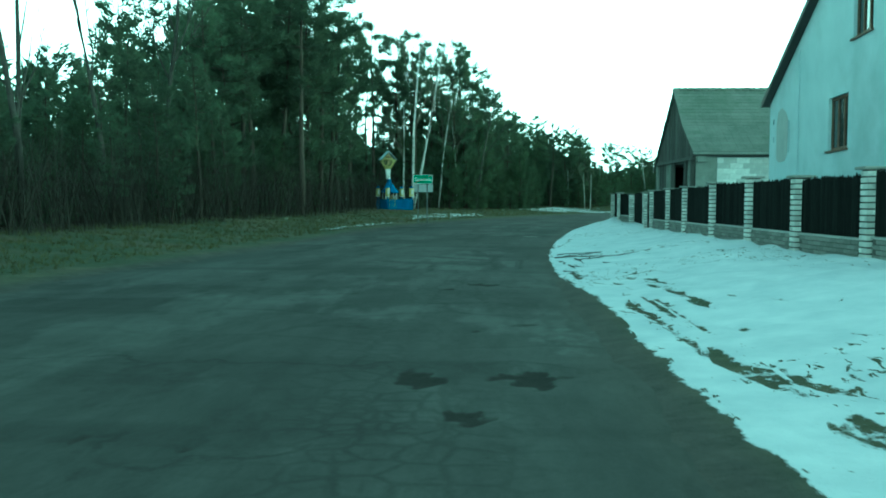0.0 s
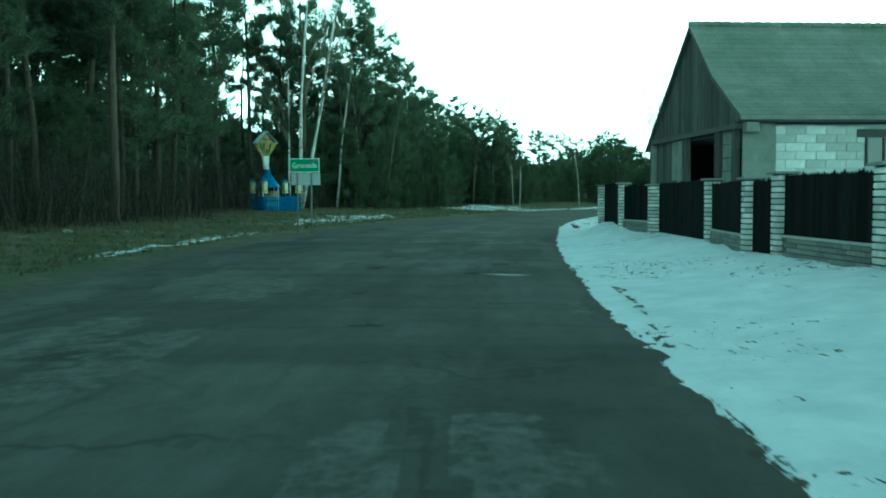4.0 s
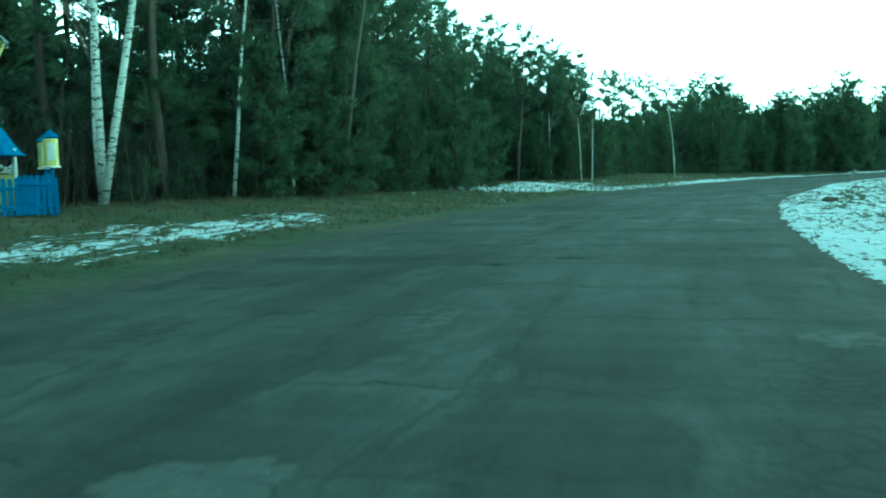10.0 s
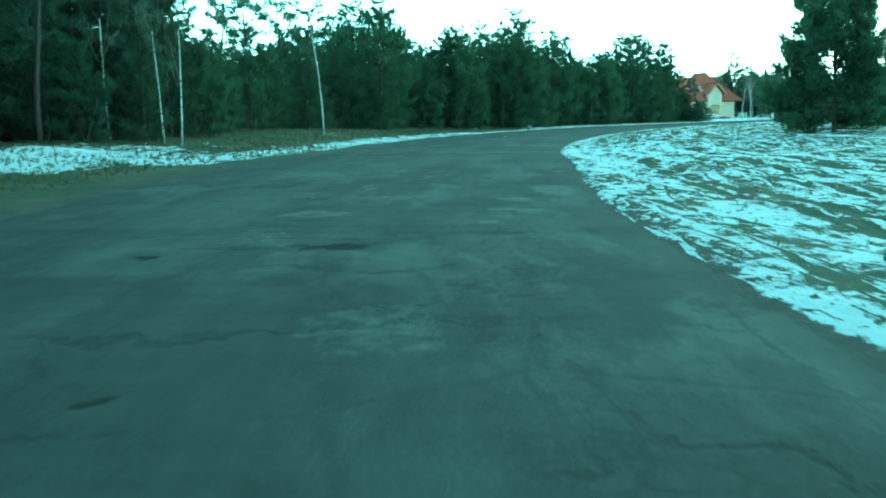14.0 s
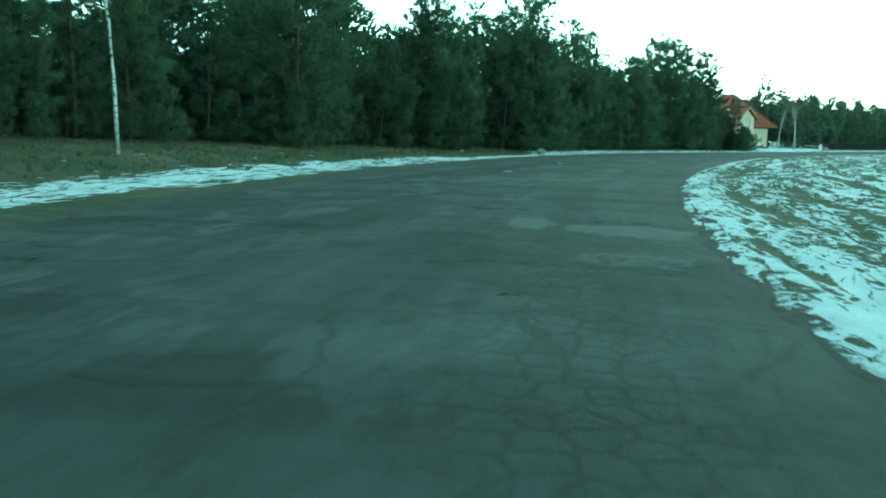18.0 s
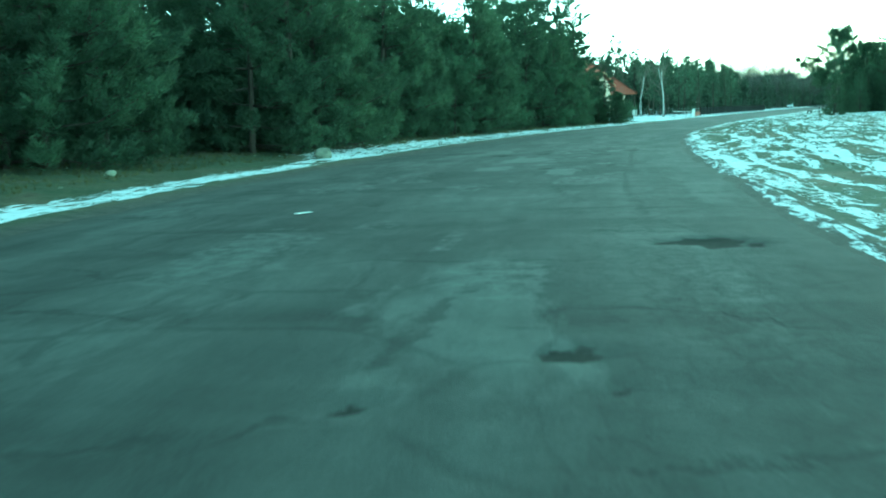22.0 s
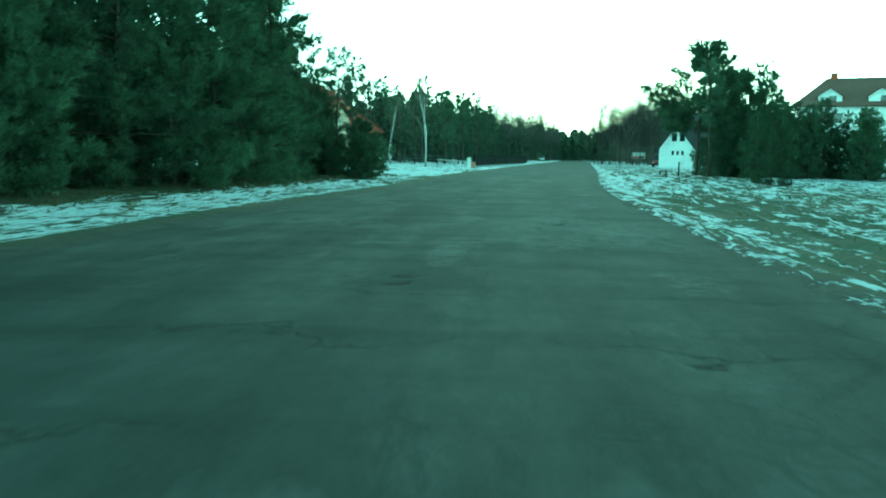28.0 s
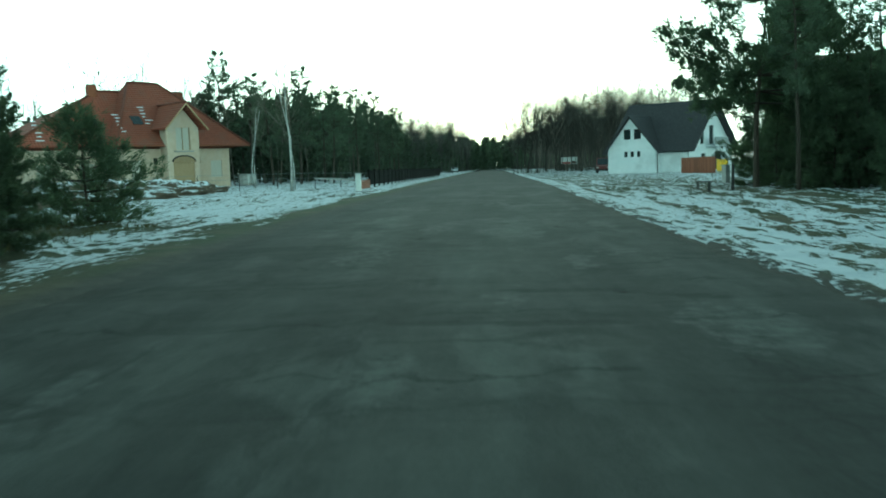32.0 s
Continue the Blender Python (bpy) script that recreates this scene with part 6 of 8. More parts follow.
# ---- place sign ----
def place_sign():
    g = gz(-0.3, 50.95)
    s = thing("place_sign", wall_frame(-0.82, 51.08, 1.1, -0.25, 0.0), "green place-name sign struck through in red on two posts", "road sign")
    part("plate", box_bm(0, 0, 2.26, 1.13, 0.02, 2.77, 0.004), M_SIGNWHITE, s)
    part("green_field", box_bm(0.025, -0.004, 2.285, 1.105, 0.0, 2.745), M_SIGNGREEN, s, "green sign face")
    for q in (0.30, 0.83):
        p = part("post", tube_bm([(q, -0.036, g - 0.2), (q, -0.036, 2.255)], [0.03, 0.03], 10), M_POST, s, "grey steel post")
        for z in (1.86, 2.16):
            part("clamp", box_bm(q - 0.07, -0.045, z, q + 0.07, -0.003, z + 0.03, 0.004), M_METAL, p)
    part("lower_plate", box_bm(0.06, 0.0, 1.78, 1.16, 0.02, 2.235, 0.004), M_PLATE, s, "blank grey plate")
    cu = bpy.data.curves.new("lettering", "FONT")
    cu.body, cu.size, cu.align_x, cu.extrude = "Gromada", 0.30, "CENTER", 0.002
    tob = bpy.data.objects.new("tmp", cu)
    scene.collection.objects.link(tob)
    me = bpy.data.meshes.new_from_object(tob.evaluated_get(bpy.context.evaluated_depsgraph_get()))
    bpy.data.objects.remove(tob)
    me.materials.clear()
    me.materials.append(M_SIGNWHITE)
    wd = max(v_.co.x for v_ in me.vertices) - min(v_.co.x for v_ in me.vertices)
    put("lettering", me, s, Matrix.Translation((0.565, -0.007, 2.42)) @ Matrix.Rotation(math.pi / 2, 4, "X") @ Matrix.Diagonal((0.94 / wd, 0.95, 1, 1)))
    part("red_bar", poly_bm([(0.03, 2.29), (0.06, 2.29), (1.10, 2.725), (1.10, 2.74), (1.07, 2.74), (0.03, 2.305)], 0.003), M_SIGNRED, s, "red strike-through bar", Matrix.Translation((0, -0.013, 0)))


place_sign()


# ---- wayside shrine ----
def shrine():
    g = gz(-2.0, 69.6) - 0.05
    s = thing("wayside_shrine", wall_frame(-1.98, 68.72, 0.92, 0.39, g), "blue and yellow wooden wayside shrine behind a picket fence", "shrine")
    T = 5.18 - g
    W, D = 1.05, 2.2
    # picket fence round it
    for (ax, ay), (bx, by) in (((-W, 0), (W, 0)), ((-W, D), (W, D)), ((-W, 0), (-W, D)), ((W, 0), (W, D))):
        ln = math.hypot(bx - ax, by - ay)
        f = part("fence_rail", tube_bm([(ax, ay, 0.62), (bx, by, 0.62)], [0.03, 0.03], 6), M_BLUE, s)
        part("lower_rail", tube_bm([(ax, ay, 0.22), (bx, by, 0.22)], [0.03, 0.03], 6), M_BLUE, f)
        n = int(ln / 0.125)
        for q in range(n + 1):
            t = q / n
            x, y = ax + (bx - ax) * t, ay + (by - ay) * t
            bm = box_bm(-0.045, -0.012, 0.03, 0.045, 0.012, 0.84 + rt.uniform(-0.02, 0.02))
            part("picket", bm, M_BLUE, f, m=Matrix.Translation((x, y, 0)) @ Matrix.Rotation(math.atan2(by - ay, bx - ax), 4, "Z"))
    gp = part("gate_rail", tube_bm([(0.28, -0.05, 0.70), (0.98, -0.05, 0.70)], [0.025, 0.025], 6), M_BLUE, s)
    for q in range(6):
        part("picket", box_bm(0.28 + q * 0.118, -0.04, 0.06, 0.37 + q * 0.118, -0.018, 0.90 + 0.015 * (q % 2)), M_BLUE, gp)
    # altar under a flared roof
    cy, cx, hx = D * 0.8, -0.16, -0.32
    part("altar", box_bm(cx - 0.5, cy - 0.3, 0.0, cx + 0.5, cy + 0.3, 0.95, 0.02), M_YELLOW, s)
    for x in (cx - 0.46, cx + 0.46):
        for y in (cy - 0.34, cy + 0.34):
            part("roof_post", tube_bm([(x, y, 0), (x, y, 1.55)], [0.045, 0.045], 8), M_WHITE, s)
    for x, mat in ((-0.3, M_YELLOW), (0.02, M_BOARD), (0.28, M_WHITE)):
        bm = bmesh.new()
        for q in range(12):
            bmesh.ops.create_icosphere(bm, subdivisions=1, radius=rt.uniform(0.03, 0.06), matrix=Matrix.Translation((cx + x + rt.uniform(-0.12, 0.12), cy - 0.34 + rt.uniform(-0.06, 0.06), 1.02 + rt.uniform(-0.05, 0.14))))
        part("bouquet", bm, mat, s)["kind"] = "stuff"
    rings = [(0.72, 1.40), (0.52, 1.66), (0.30, 2.0), (0.19, 2.16), (0.13, 2.42), (0.10, T - 2.1)]
    bm = bmesh.new()
    prev = None
    for r, z in rings:
        cur = [bm.verts.new((cx + (hx - cx) * 0.3 * (z - 1.4) + r * math.cos(a), cy + r * math.sin(a), z)) for a in np.linspace(0, 2 * math.pi, 9)[:-1] + math.pi / 8]
        if prev:
            for q in range(8):
                bm.faces.new((prev[q], prev[(q + 1) % 8], cur[(q + 1) % 8], cur[q]))
        else:
            bm.faces.new(cur[::-1])
        prev = cur
    bm.faces.new(prev)
    part("roof", bm, M_BLUE, s, "flared blue roof")
    part("roof_rim", tube_bm([(cx + 0.74 * math.cos(a), cy + 0.74 * math.sin(a), 1.39) for a in np.linspace(0, 2 * math.pi, 9) + math.pi / 8], [0.022] * 9, 5), M_BLUE, s)
    # pillar widening into a slatted head with a gabled hood
    part("pillar", poly_bm([(hx - 0.10, T - 2.2), (hx + 0.14, T - 2.2), (hx + 0.17, T - 1.43), (hx - 0.17, T - 1.43)], 0.3), M_WHITE, s, "", Matrix.Translation((0, cy - 0.15, 0)))
    part("collar", box_bm(hx - 0.2, cy - 0.18, T - 1.46, hx + 0.2, cy + 0.18, T - 1.42, 0.008), M_WHITE, s)
    for side_ in (-1, 1):
        for q in range(6):
            a = -0.58 + q * 1.16 / 5
            part("slat", tube_bm([(hx + a * 0.28, cy + side_ * 0.14, T - 1.44), (hx + a, cy + side_ * 0.27, T - 0.66)], [0.026, 0.034], 4), M_YELLOW, s)
        part("slat", tube_bm([(hx + side_ * 0.16, cy, T - 1.44), (hx + side_ * 0.58, cy, T - 0.66)], [0.026, 0.034], 4), M_YELLOW, s)
    part("head_board", poly_bm([(hx - 0.57, T - 0.65), (hx + 0.57, T - 0.65), (hx, T - 0.08)], 0.016), M_YELLOW, s, "", Matrix.Translation((0, cy + 0.16, 0)))
    part("head_floor", box_bm(hx - 0.58, cy - 0.28, T - 0.68, hx + 0.58, cy + 0.28, T - 0.65), M_YELLOW, s)
    part("cross_upright", box_bm(hx - 0.045, cy - 0.20, T - 1.0, hx + 0.045, cy - 0.15, T - 0.16), M_BOARD, s, "weathered wooden cross")
    part("cross_arm", box_bm(hx - 0.24, cy - 0.21, T - 0.52, hx + 0.24, cy - 0.16, T - 0.43), M_BOARD, s)
    for side_ in (-1, 1):
        slab("hood", [(hx + side_ * 0.66, cy - 0.36, T - 0.68), (hx, cy - 0.36, T), (hx, cy + 0.36, T), (hx + side_ * 0.66, cy + 0.36, T - 0.68)], 0.045, M_PALEBLUE, s, "pale grey-blue hood board")
    # four lantern boxes on posts
    for x, y in ((-W + 0.06, 0.06), (W - 0.06, 0.06), (-W + 0.06, D - 0.06), (W - 0.06, D - 0.06)):
        part("lantern_post", tube_bm([(x, y, 0), (x, y, 1.08)], [0.045, 0.045], 8), M_BLUE, s)
        bm = bmesh.new()
        bmesh.ops.create_cone(bm, segments=10, radius1=0.165, radius2=0.165, depth=0.6, cap_ends=True, matrix=Matrix.Translation((x, y, 1.40)))
        box = part("lantern", bm, M_YELLOW, s, "yellow lantern drum with a pale painting")
        part("base_ring", tube_bm([(x, y, 1.06), (x, y, 1.10)], [0.20, 0.20], 10), M_WHITE, box)
        part("painting", box_bm(x - 0.08, y - 0.18, 1.22, x + 0.08, y - 0.155, 1.6, 0.01), M_WHITE, box)
        bm = bmesh.new()
        bmesh.ops.create_cone(bm, segments=10, radius1=0.205, radius2=0.03, depth=0.16, cap_ends=True, matrix=Matrix.Translation((x, y, 1.81)))
        part("lantern_roof", bm, M_BLUE, box)


shrine()

# sticks lying on the snow
def fallen_branch(pts_, r_, twigs, seed):
    """A crooked, tapering branch that follows the ground, with a few side twigs."""
    rs_ = random.Random(seed)
    x, y = pts_[0]
    st = thing("fallen_branch", Matrix.Translation((x, y, gz(x, y))), "dark crooked branch lying on the snowy verge", "branch", "sticks on the snow")
    way_ = []
    for (ax, ay), (bx, by) in zip(pts_, pts_[1:]):
        n = max(2, int(math.hypot(bx - ax, by - ay) / 0.16))
        for q in range(n):
            t = q / n
            way_.append((ax + (bx - ax) * t + rs_.gauss(0, 0.008), ay + (by - ay) * t + rs_.gauss(0, 0.014)))
    way_.append(pts_[-1])
    lie = [Vector((px_ - x, py_ - y, gz(px_, py_) - gz(x, y) + 0.007 + rs_.uniform(0, 0.008))) for px_, py_ in way_]
    stem = part("branch", tube_bm(lie, [r_ * (1 - 0.65 * q / (len(lie) - 1)) for q in range(len(lie))], 6), M_BRUSH, st)
    for q in range(twigs):
        k = rs_.randrange(1, len(lie) - 1)
        d = (lie[k + 1] - lie[k - 1]).normalized()
        a = rs_.choice((-1, 1)) * rs_.uniform(0.4, 0.8)
        out = Vector((d.x * math.cos(a) - d.y * math.sin(a), d.x * math.sin(a) + d.y * math.cos(a), 0.03))
        ln = rs_.uniform(0.12, 0.4)
        part("twig", tube_bm([lie[k], lie[k] + out * ln * 0.5 + Vector((0.01, 0.01, 0.004)), lie[k] + out * ln], [r_ * 0.45, r_ * 0.32, r_ * 0.15], 5), M_BRUSH, stem)


for k, (pts_, r_, twigs) in enumerate([
    ([(2.77, 20.24), (3.2, 20.32), (3.83, 20.19)], 0.010, 3), ([(2.56, 19.16), (3.2, 19.73), (3.81, 20.14)], 0.013, 4), ([(2.59, 19.2), (3.1, 19.11), (3.74, 18.87), (3.94, 18.73), (4.23, 18.73)], 0.013, 6),
    ([(3.24, 19.56), (3.17, 19.11)], 0.010, 1), ([(3.37, 19.17), (3.08, 18.0)], 0.013, 2), ([(2.91, 18.52), (2.89, 17.9), (2.83, 17.05)], 0.014, 3), ([(2.87, 18.06), (3.16, 18.32), (3.53, 18.39)], 0.011, 3),
    ([(2.49, 16.77), (2.48, 16.38), (2.46, 16.05), (2.42, 15.66)], 0.016, 2), ([(2.58, 16.58), (2.58, 16.01)], 0.007, 1), ([(2.19, 15.49), (2.18, 15.18)], 0.012, 1), ([(3.2, 16.93), (3.3, 16.8)], 0.012, 0),
    ([(6.0, 21.6), (6.12, 21.65)], 0.012, 0), ([(4.4, 18.4), (4.52, 18.43)], 0.012, 0),
]):
    fallen_branch(pts_, r_, twigs, k)


# ---- unfinished brick house with a clay-tile hip roof ----
def brick_house():
    h = thing("house", wall_frame(167.9, 231.9, 0.966, -0.259, 0.3), "unfinished cream brick house with red clay-tile hip roof", "house")
    E, X0, X1 = 3.65, -11.7, -0.85
    # main block with an opening closed by blocks, side wing set back
    holed("wall", [(X0, -0.4), (X1, -0.4), (X1, E), (X0, E)], [(-8.75, 2.2, -8.3, 2.8), (-10.9, 0.4, -9.9, 2.6), (-4.45, 2.2, -4.0, 2.8), (-2.9, 0.9, -1.7, 2.5)], 0.35, M_BLOCKCLAY, h)
    part("wall", box_bm(X1 - 0.35, 0.35, -0.4, X1, 11.65, E), M_BLOCKCLAY, h)
    part("wall", box_bm(-20.1, 11.65, -0.4, X1, 12, E), M_BLOCKCLAY, h)
    holed("wall", [(-20.1, -0.4), (X0, -0.4), (X0, E), (-20.1, E)], [(-18.6, 0.9, -17.2, 2.4), (-14.8, 0.9, -13.4, 2.4)], 0.35, M_BLOCKCLAY, h, Matrix.Translation((0, 2.1, 0)))
    part("wall", box_bm(-20.1, 2.46, -0.4, -19.75, 11.65, E), M_BLOCKCLAY, h)
    part("wall", box_bm(X0, 0.36, -0.4, X0 + 0.35, 2.09, E), M_BLOCKCLAY, h)
    for x0, x1, y, z0, z1 in ((-18.6, -17.2, 2.22, 0.9, 2.4), (-14.8, -13.4, 2.22, 0.9, 2.4), (-10.9, -9.9, 0.12, 0.4, 2.6), (-2.9, -1.7, 0.1, 0.9, 2.5)):
        part("boarding", box_bm(x0, y, z0, x1, y + 0.03, z1), M_CURTAIN, h, "pale sheeting closing an opening")
    # small openings filled with a near-black sheet, room shade painted as colour
    for x in (-8.75, -4.45):
        part("window", box_bm(x, 0.15, 2.2, x + 0.45, 0.2, 2.8), M_INNERSHADE, h)
    # projecting bay with a steep gable
    c, y0 = -6.4, -1.45
    holed("bay_wall", [(c - 1.6, -0.4), (c + 1.6, -0.4), (c + 1.6, 5.55), (c, 7.35), (c - 1.6, 5.55)], [(c - 1.1, 0.1, c + 1.1, 2.4), (c - 0.72, 3.5, c + 0.72, 5.55)], 0.3, M_BLOCKCLAY, h, Matrix.Translation((0, y0, 0)))
    for x in (c - 1.6, c + 1.3):
        part("bay_side", box_bm(x, y0 + 0.302, -0.4, x + 0.3, -0.003, 5.5), M_BLOCKCLAY, h)
    part("door_boarding", box_bm(c - 1.1, y0 + 0.2, 0.1, c + 1.1, y0 + 0.24, 2.4), M_BOARD, h, "raw boards closing the doorway")
    arc_pts = [(c + 1.1 * math.cos(a), 2.4 + 0.5 * math.sin(a)) for a in np.linspace(math.pi, 0, 11)]
    part("arch", poly_bm(arc_pts, 0.04), M_BOARD, h, "boarded arch over the doorway", Matrix.Translation((0, y0 - 0.03, 0)))
    rim = [(c + 1.16 * math.cos(a), y0 - 0.03, 2.4 + 0.56 * math.sin(a)) for a in np.linspace(math.pi, 0, 11)]
    part("arch_rim", tube_bm(rim, [0.07] * 11, 6), M_DARKTRIM, h)
    part("window_boarding", box_bm(c - 0.72, y0 + 0.2, 3.5, c + 0.72, y0 + 0.24, 5.55), M_CURTAIN, h, "pale sheeting over the gable window")
    for x in (c - 0.72, c - 0.02, c + 0.67):
        part("window_bar", box_bm(x, y0 + 0.14, 3.5, x + 0.06, y0 + 0.19, 5.55), M_BOARD, h)
    part("ledge", box_bm(c - 0.95, y0 - 0.22, 3.3, c + 0.95, y0 - 0.003, 3.42), M_CONCRETE, h)
    # roofs
    o, Z, R = 1.0, 3.95, 10.27
    A, B, C, D_ = (-12.6, -o, Z), (0.95, -o, Z), (0.95, 12 + o, Z), (-12.6, 12 + o, Z)
    r0, r1 = (-8.2, 6, R), (-5.1, 6, R)
    slab("roof", [A, B, r1, r0], 0.18, M_TILE, h)
    slab("roof", [B, C, r1], 0.18, M_TILE, h)
    slab("roof", [C, D_, r0, r1], 0.18, M_TILE, h)
    slab("roof", [D_, A, r0], 0.18, M_TILE, h)
    w0, w1 = (-11.1, 6.65, 9.4), (-7.6, 6.65, 9.4)
    slab("roof", [(-21.1, 1.1, Z), (-10.0, 1.1, Z), w1, w0], 0.18, M_TILE, h)
    slab("roof", [(-21.1, 1.1, Z), (-21.1, 13, Z), w0], 0.18, M_TILE, h)
    slab("roof", [(-21.1, 13, Z), (-10.0, 13, Z), w1, w0], 0.18, M_TILE, h)
    for sx in (-2.15, 2.15):
        slab("gable_roof", [(c + sx, y0 - 0.95, 5.45), (c, y0 - 0.95, 7.85), (c, 3.6, 7.85), (c + sx, 3.6, 5.45)], 0.14, M_TILE, h)
        part("rafter", tube_bm([(c + sx, y0 - 0.93, 5.33), (c, y0 - 0.93, 7.73)], [0.09, 0.09], 4), M_BOARD, h)
    for x, y, t, w_ in ((-11.6, 6.4, 9.95, 0.8), (-2.5, 7.0, 9.6, 0.9)):
        part("chimney", box_bm(x - w_ / 2, y - 0.35, 6, x + w_ / 2, y + 0.35, t, 0.02), M_REDWOOD, h, "red brick chimney")
        part("chimney_cap", box_bm(x - w_ / 2 - 0.06, y - 0.41, t, x + w_ / 2 + 0.06, y + 0.41, t + 0.08, 0.01), M_CONCRETE, h)
    kr, kw = (R - Z) / (6 + o), (9.4 - Z) / 5.55
    for x, y, z0, k in ((-9.4, 1.2, Z + kr * 2.2, kr), (-12.9, 3.1, Z + kw * 2.0, kw)):
        slab("skylight", [(x - 0.5, y, z0 + 0.06), (x + 0.5, y, z0 + 0.06), (x + 0.5, y + 0.9, z0 + 0.06 + 0.9 * k), (x - 0.5, y + 0.9, z0 + 0.06 + 0.9 * k)], 0.05, M_GLASS, h, "skylight window")
    up = Vector((0, 0, 0.05))
    for a, b in ((A, r0), (B, r1), (C, r1), (r0, r1), ((-21.1, 1.1, Z), w0), (w0, w1), ((c, y0 - 0.95, 7.85), (c, 3.5, 7.85))):
        part("ridge_cap", tube_bm([Vector(a) + up, Vector(b) + up], [0.12, 0.12], 7), M_RIDGE, h, "darker ridge tiles")
    for x0, ys, front, k in ((-8.75, 1.3, -o, kr), (-11.6, 0.4, -o, kr), (-13.9, 2.4, 1.1, kw), (-18.6, 1.6, 1.1, kw)):
        for q in range(6):
            y = ys + q * 0.36
            z0, x = Z + k * (y - front), x0 + rt.uniform(0, 0.25)
            ln = rt.uniform(0.3, 0.75)
            slab("snow_strip", [(x, y, z0 + 0.03), (x + ln, y, z0 + 0.03), (x + ln * 0.9, y + 0.1, z0 + 0.12), (x, y + 0.1, z0 + 0.12)], 0.025, M_SNOWPILE, h, "strip of snow on tiles")
    part("gutter", tube_bm([(A[0], -o - 0.06, Z - 0.05), (B[0], -o - 0.06, Z - 0.05)], [0.07, 0.07], 6), M_REDWOOD, h)


brick_house()


# ---- white house with a black roof ----
def white_house():
    h = thing("house", wall_frame(198, 204.6, -0.207, -0.978, 0.15), "white plastered house with steep dark tiled roof", "house")
    E, D = 2.6, 9.6
    part("wall", box_bm(0.3, 0, -0.4, 9.8, 0.35, E), M_STUCCO, h)
    part("wall", box_bm(0.3, D - 0.35, -0.4, 9.8, D, E), M_STUCCO, h)
    holed("gable_wall", [(0, -0.4), (D, -0.4), (D, E), (D / 2, 7.2), (0, E)], [(2.4, 2.9, 3.2, 4.9), (4.4, 2.9, 5.4, 4.9), (2.6, 0.5, 3.6, 1.9), (5.6, 0.2, 7.2, 2.1)], 0.35, M_STUCCO, h, Matrix.Translation((9.8, 0, 0)) @ Matrix.Rotation(math.pi / 2, 4, "Z"))
    holed("gable_wall", [(0, -0.4), (D, -0.4), (D, E), (D / 2, 7.2), (0, E)], [], 0.35, M_STUCCO, h, Matrix.Translation((0.65, 0, 0)) @ Matrix.Rotation(math.pi / 2, 4, "Z"))
    gm = Matrix.Translation((9.8, 0, 0)) @ Matrix.Rotation(math.pi / 2, 4, "Z")
    for a, b_, c_, d_ in ((2.4, 2.9, 3.2, 4.9), (4.4, 2.9, 5.4, 4.9), (2.6, 0.5, 3.6, 1.9), (5.6, 0.2, 7.2, 2.1)):
        window(h, a, b_, c_, d_, M_DARKTRIM, 1, 0.12, m=gm, sill=False)
    part("balcony", box_bm(9.8, 3.6, 2.6, 10.9, 6.6, 2.75), M_STUCCO, h)
    part("balcony_rail", box_bm(10.84, 3.6, 2.76, 10.9, 6.6, 3.6), M_METAL, h)
    # bay with cross gable
    holes = [(2.3, 3.65, 3.2, 4.75), (3.6, 3.65, 4.5, 4.75), (2.35, 1.75, 2.8, 2.35), (3.15, 1.75, 3.6, 2.35), (3.95, 1.75, 4.4, 2.35)]
    holed("bay_wall", [(0.3, -0.4), (6.36, -0.4), (6.36, 2.6), (3.25, 6.0), (0.3, 2.6)], holes, 0.35, M_STUCCO, h, Matrix.Translation((0, -0.7, 0)))
    for a, b_, c_, d_ in holes:
        window(h, a, b_, c_, d_, M_DARKTRIM, 1, 0.1, m=Matrix.Translation((0, -0.7, 0)), sill=False)
    part("bay_side", box_bm(6.0, -0.35, -0.4, 6.36, 0, 2.6), M_STUCCO, h)
    o = 0.5
    k = (7.55 - E) / (D / 2)
    slab("roof", [(-0.3, -o, E + 0.15 - k * o), (10.6, -o, E + 0.15 - k * o), (10.6, D / 2, 7.7), (-0.3, D / 2, 7.7)], 0.18, M_BLACKROOF, h)
    slab("roof", [(-0.3, D + o, E + 0.15 - k * o), (10.6, D + o, E + 0.15 - k * o), (10.6, D / 2, 7.7), (-0.3, D / 2, 7.7)], 0.18, M_BLACKROOF, h)
    for sx in (-0.25, 6.9):
        slab("bay_roof", [(sx, -1.15, 2.2), (3.25, -1.15, 6.25), (3.25, 3.6, 6.25), (sx, 3.6, 2.2)], 0.16, M_BLACKROOF, h)
    for x in (5.2, 7.6):
        part("chimney", box_bm(x - 0.4, 4.9, 7.0, x + 0.4, 5.6, 8.2, 0.02), M_BLOCKCLAY, h)
    part("drainpipe", tube_bm([(6.5, -0.75, 0), (6.5, -0.75, 1.9), (6.9, -0.6, 2.3)], [0.05, 0.05, 0.05], 6), M_DARKTRIM, h)


white_house()


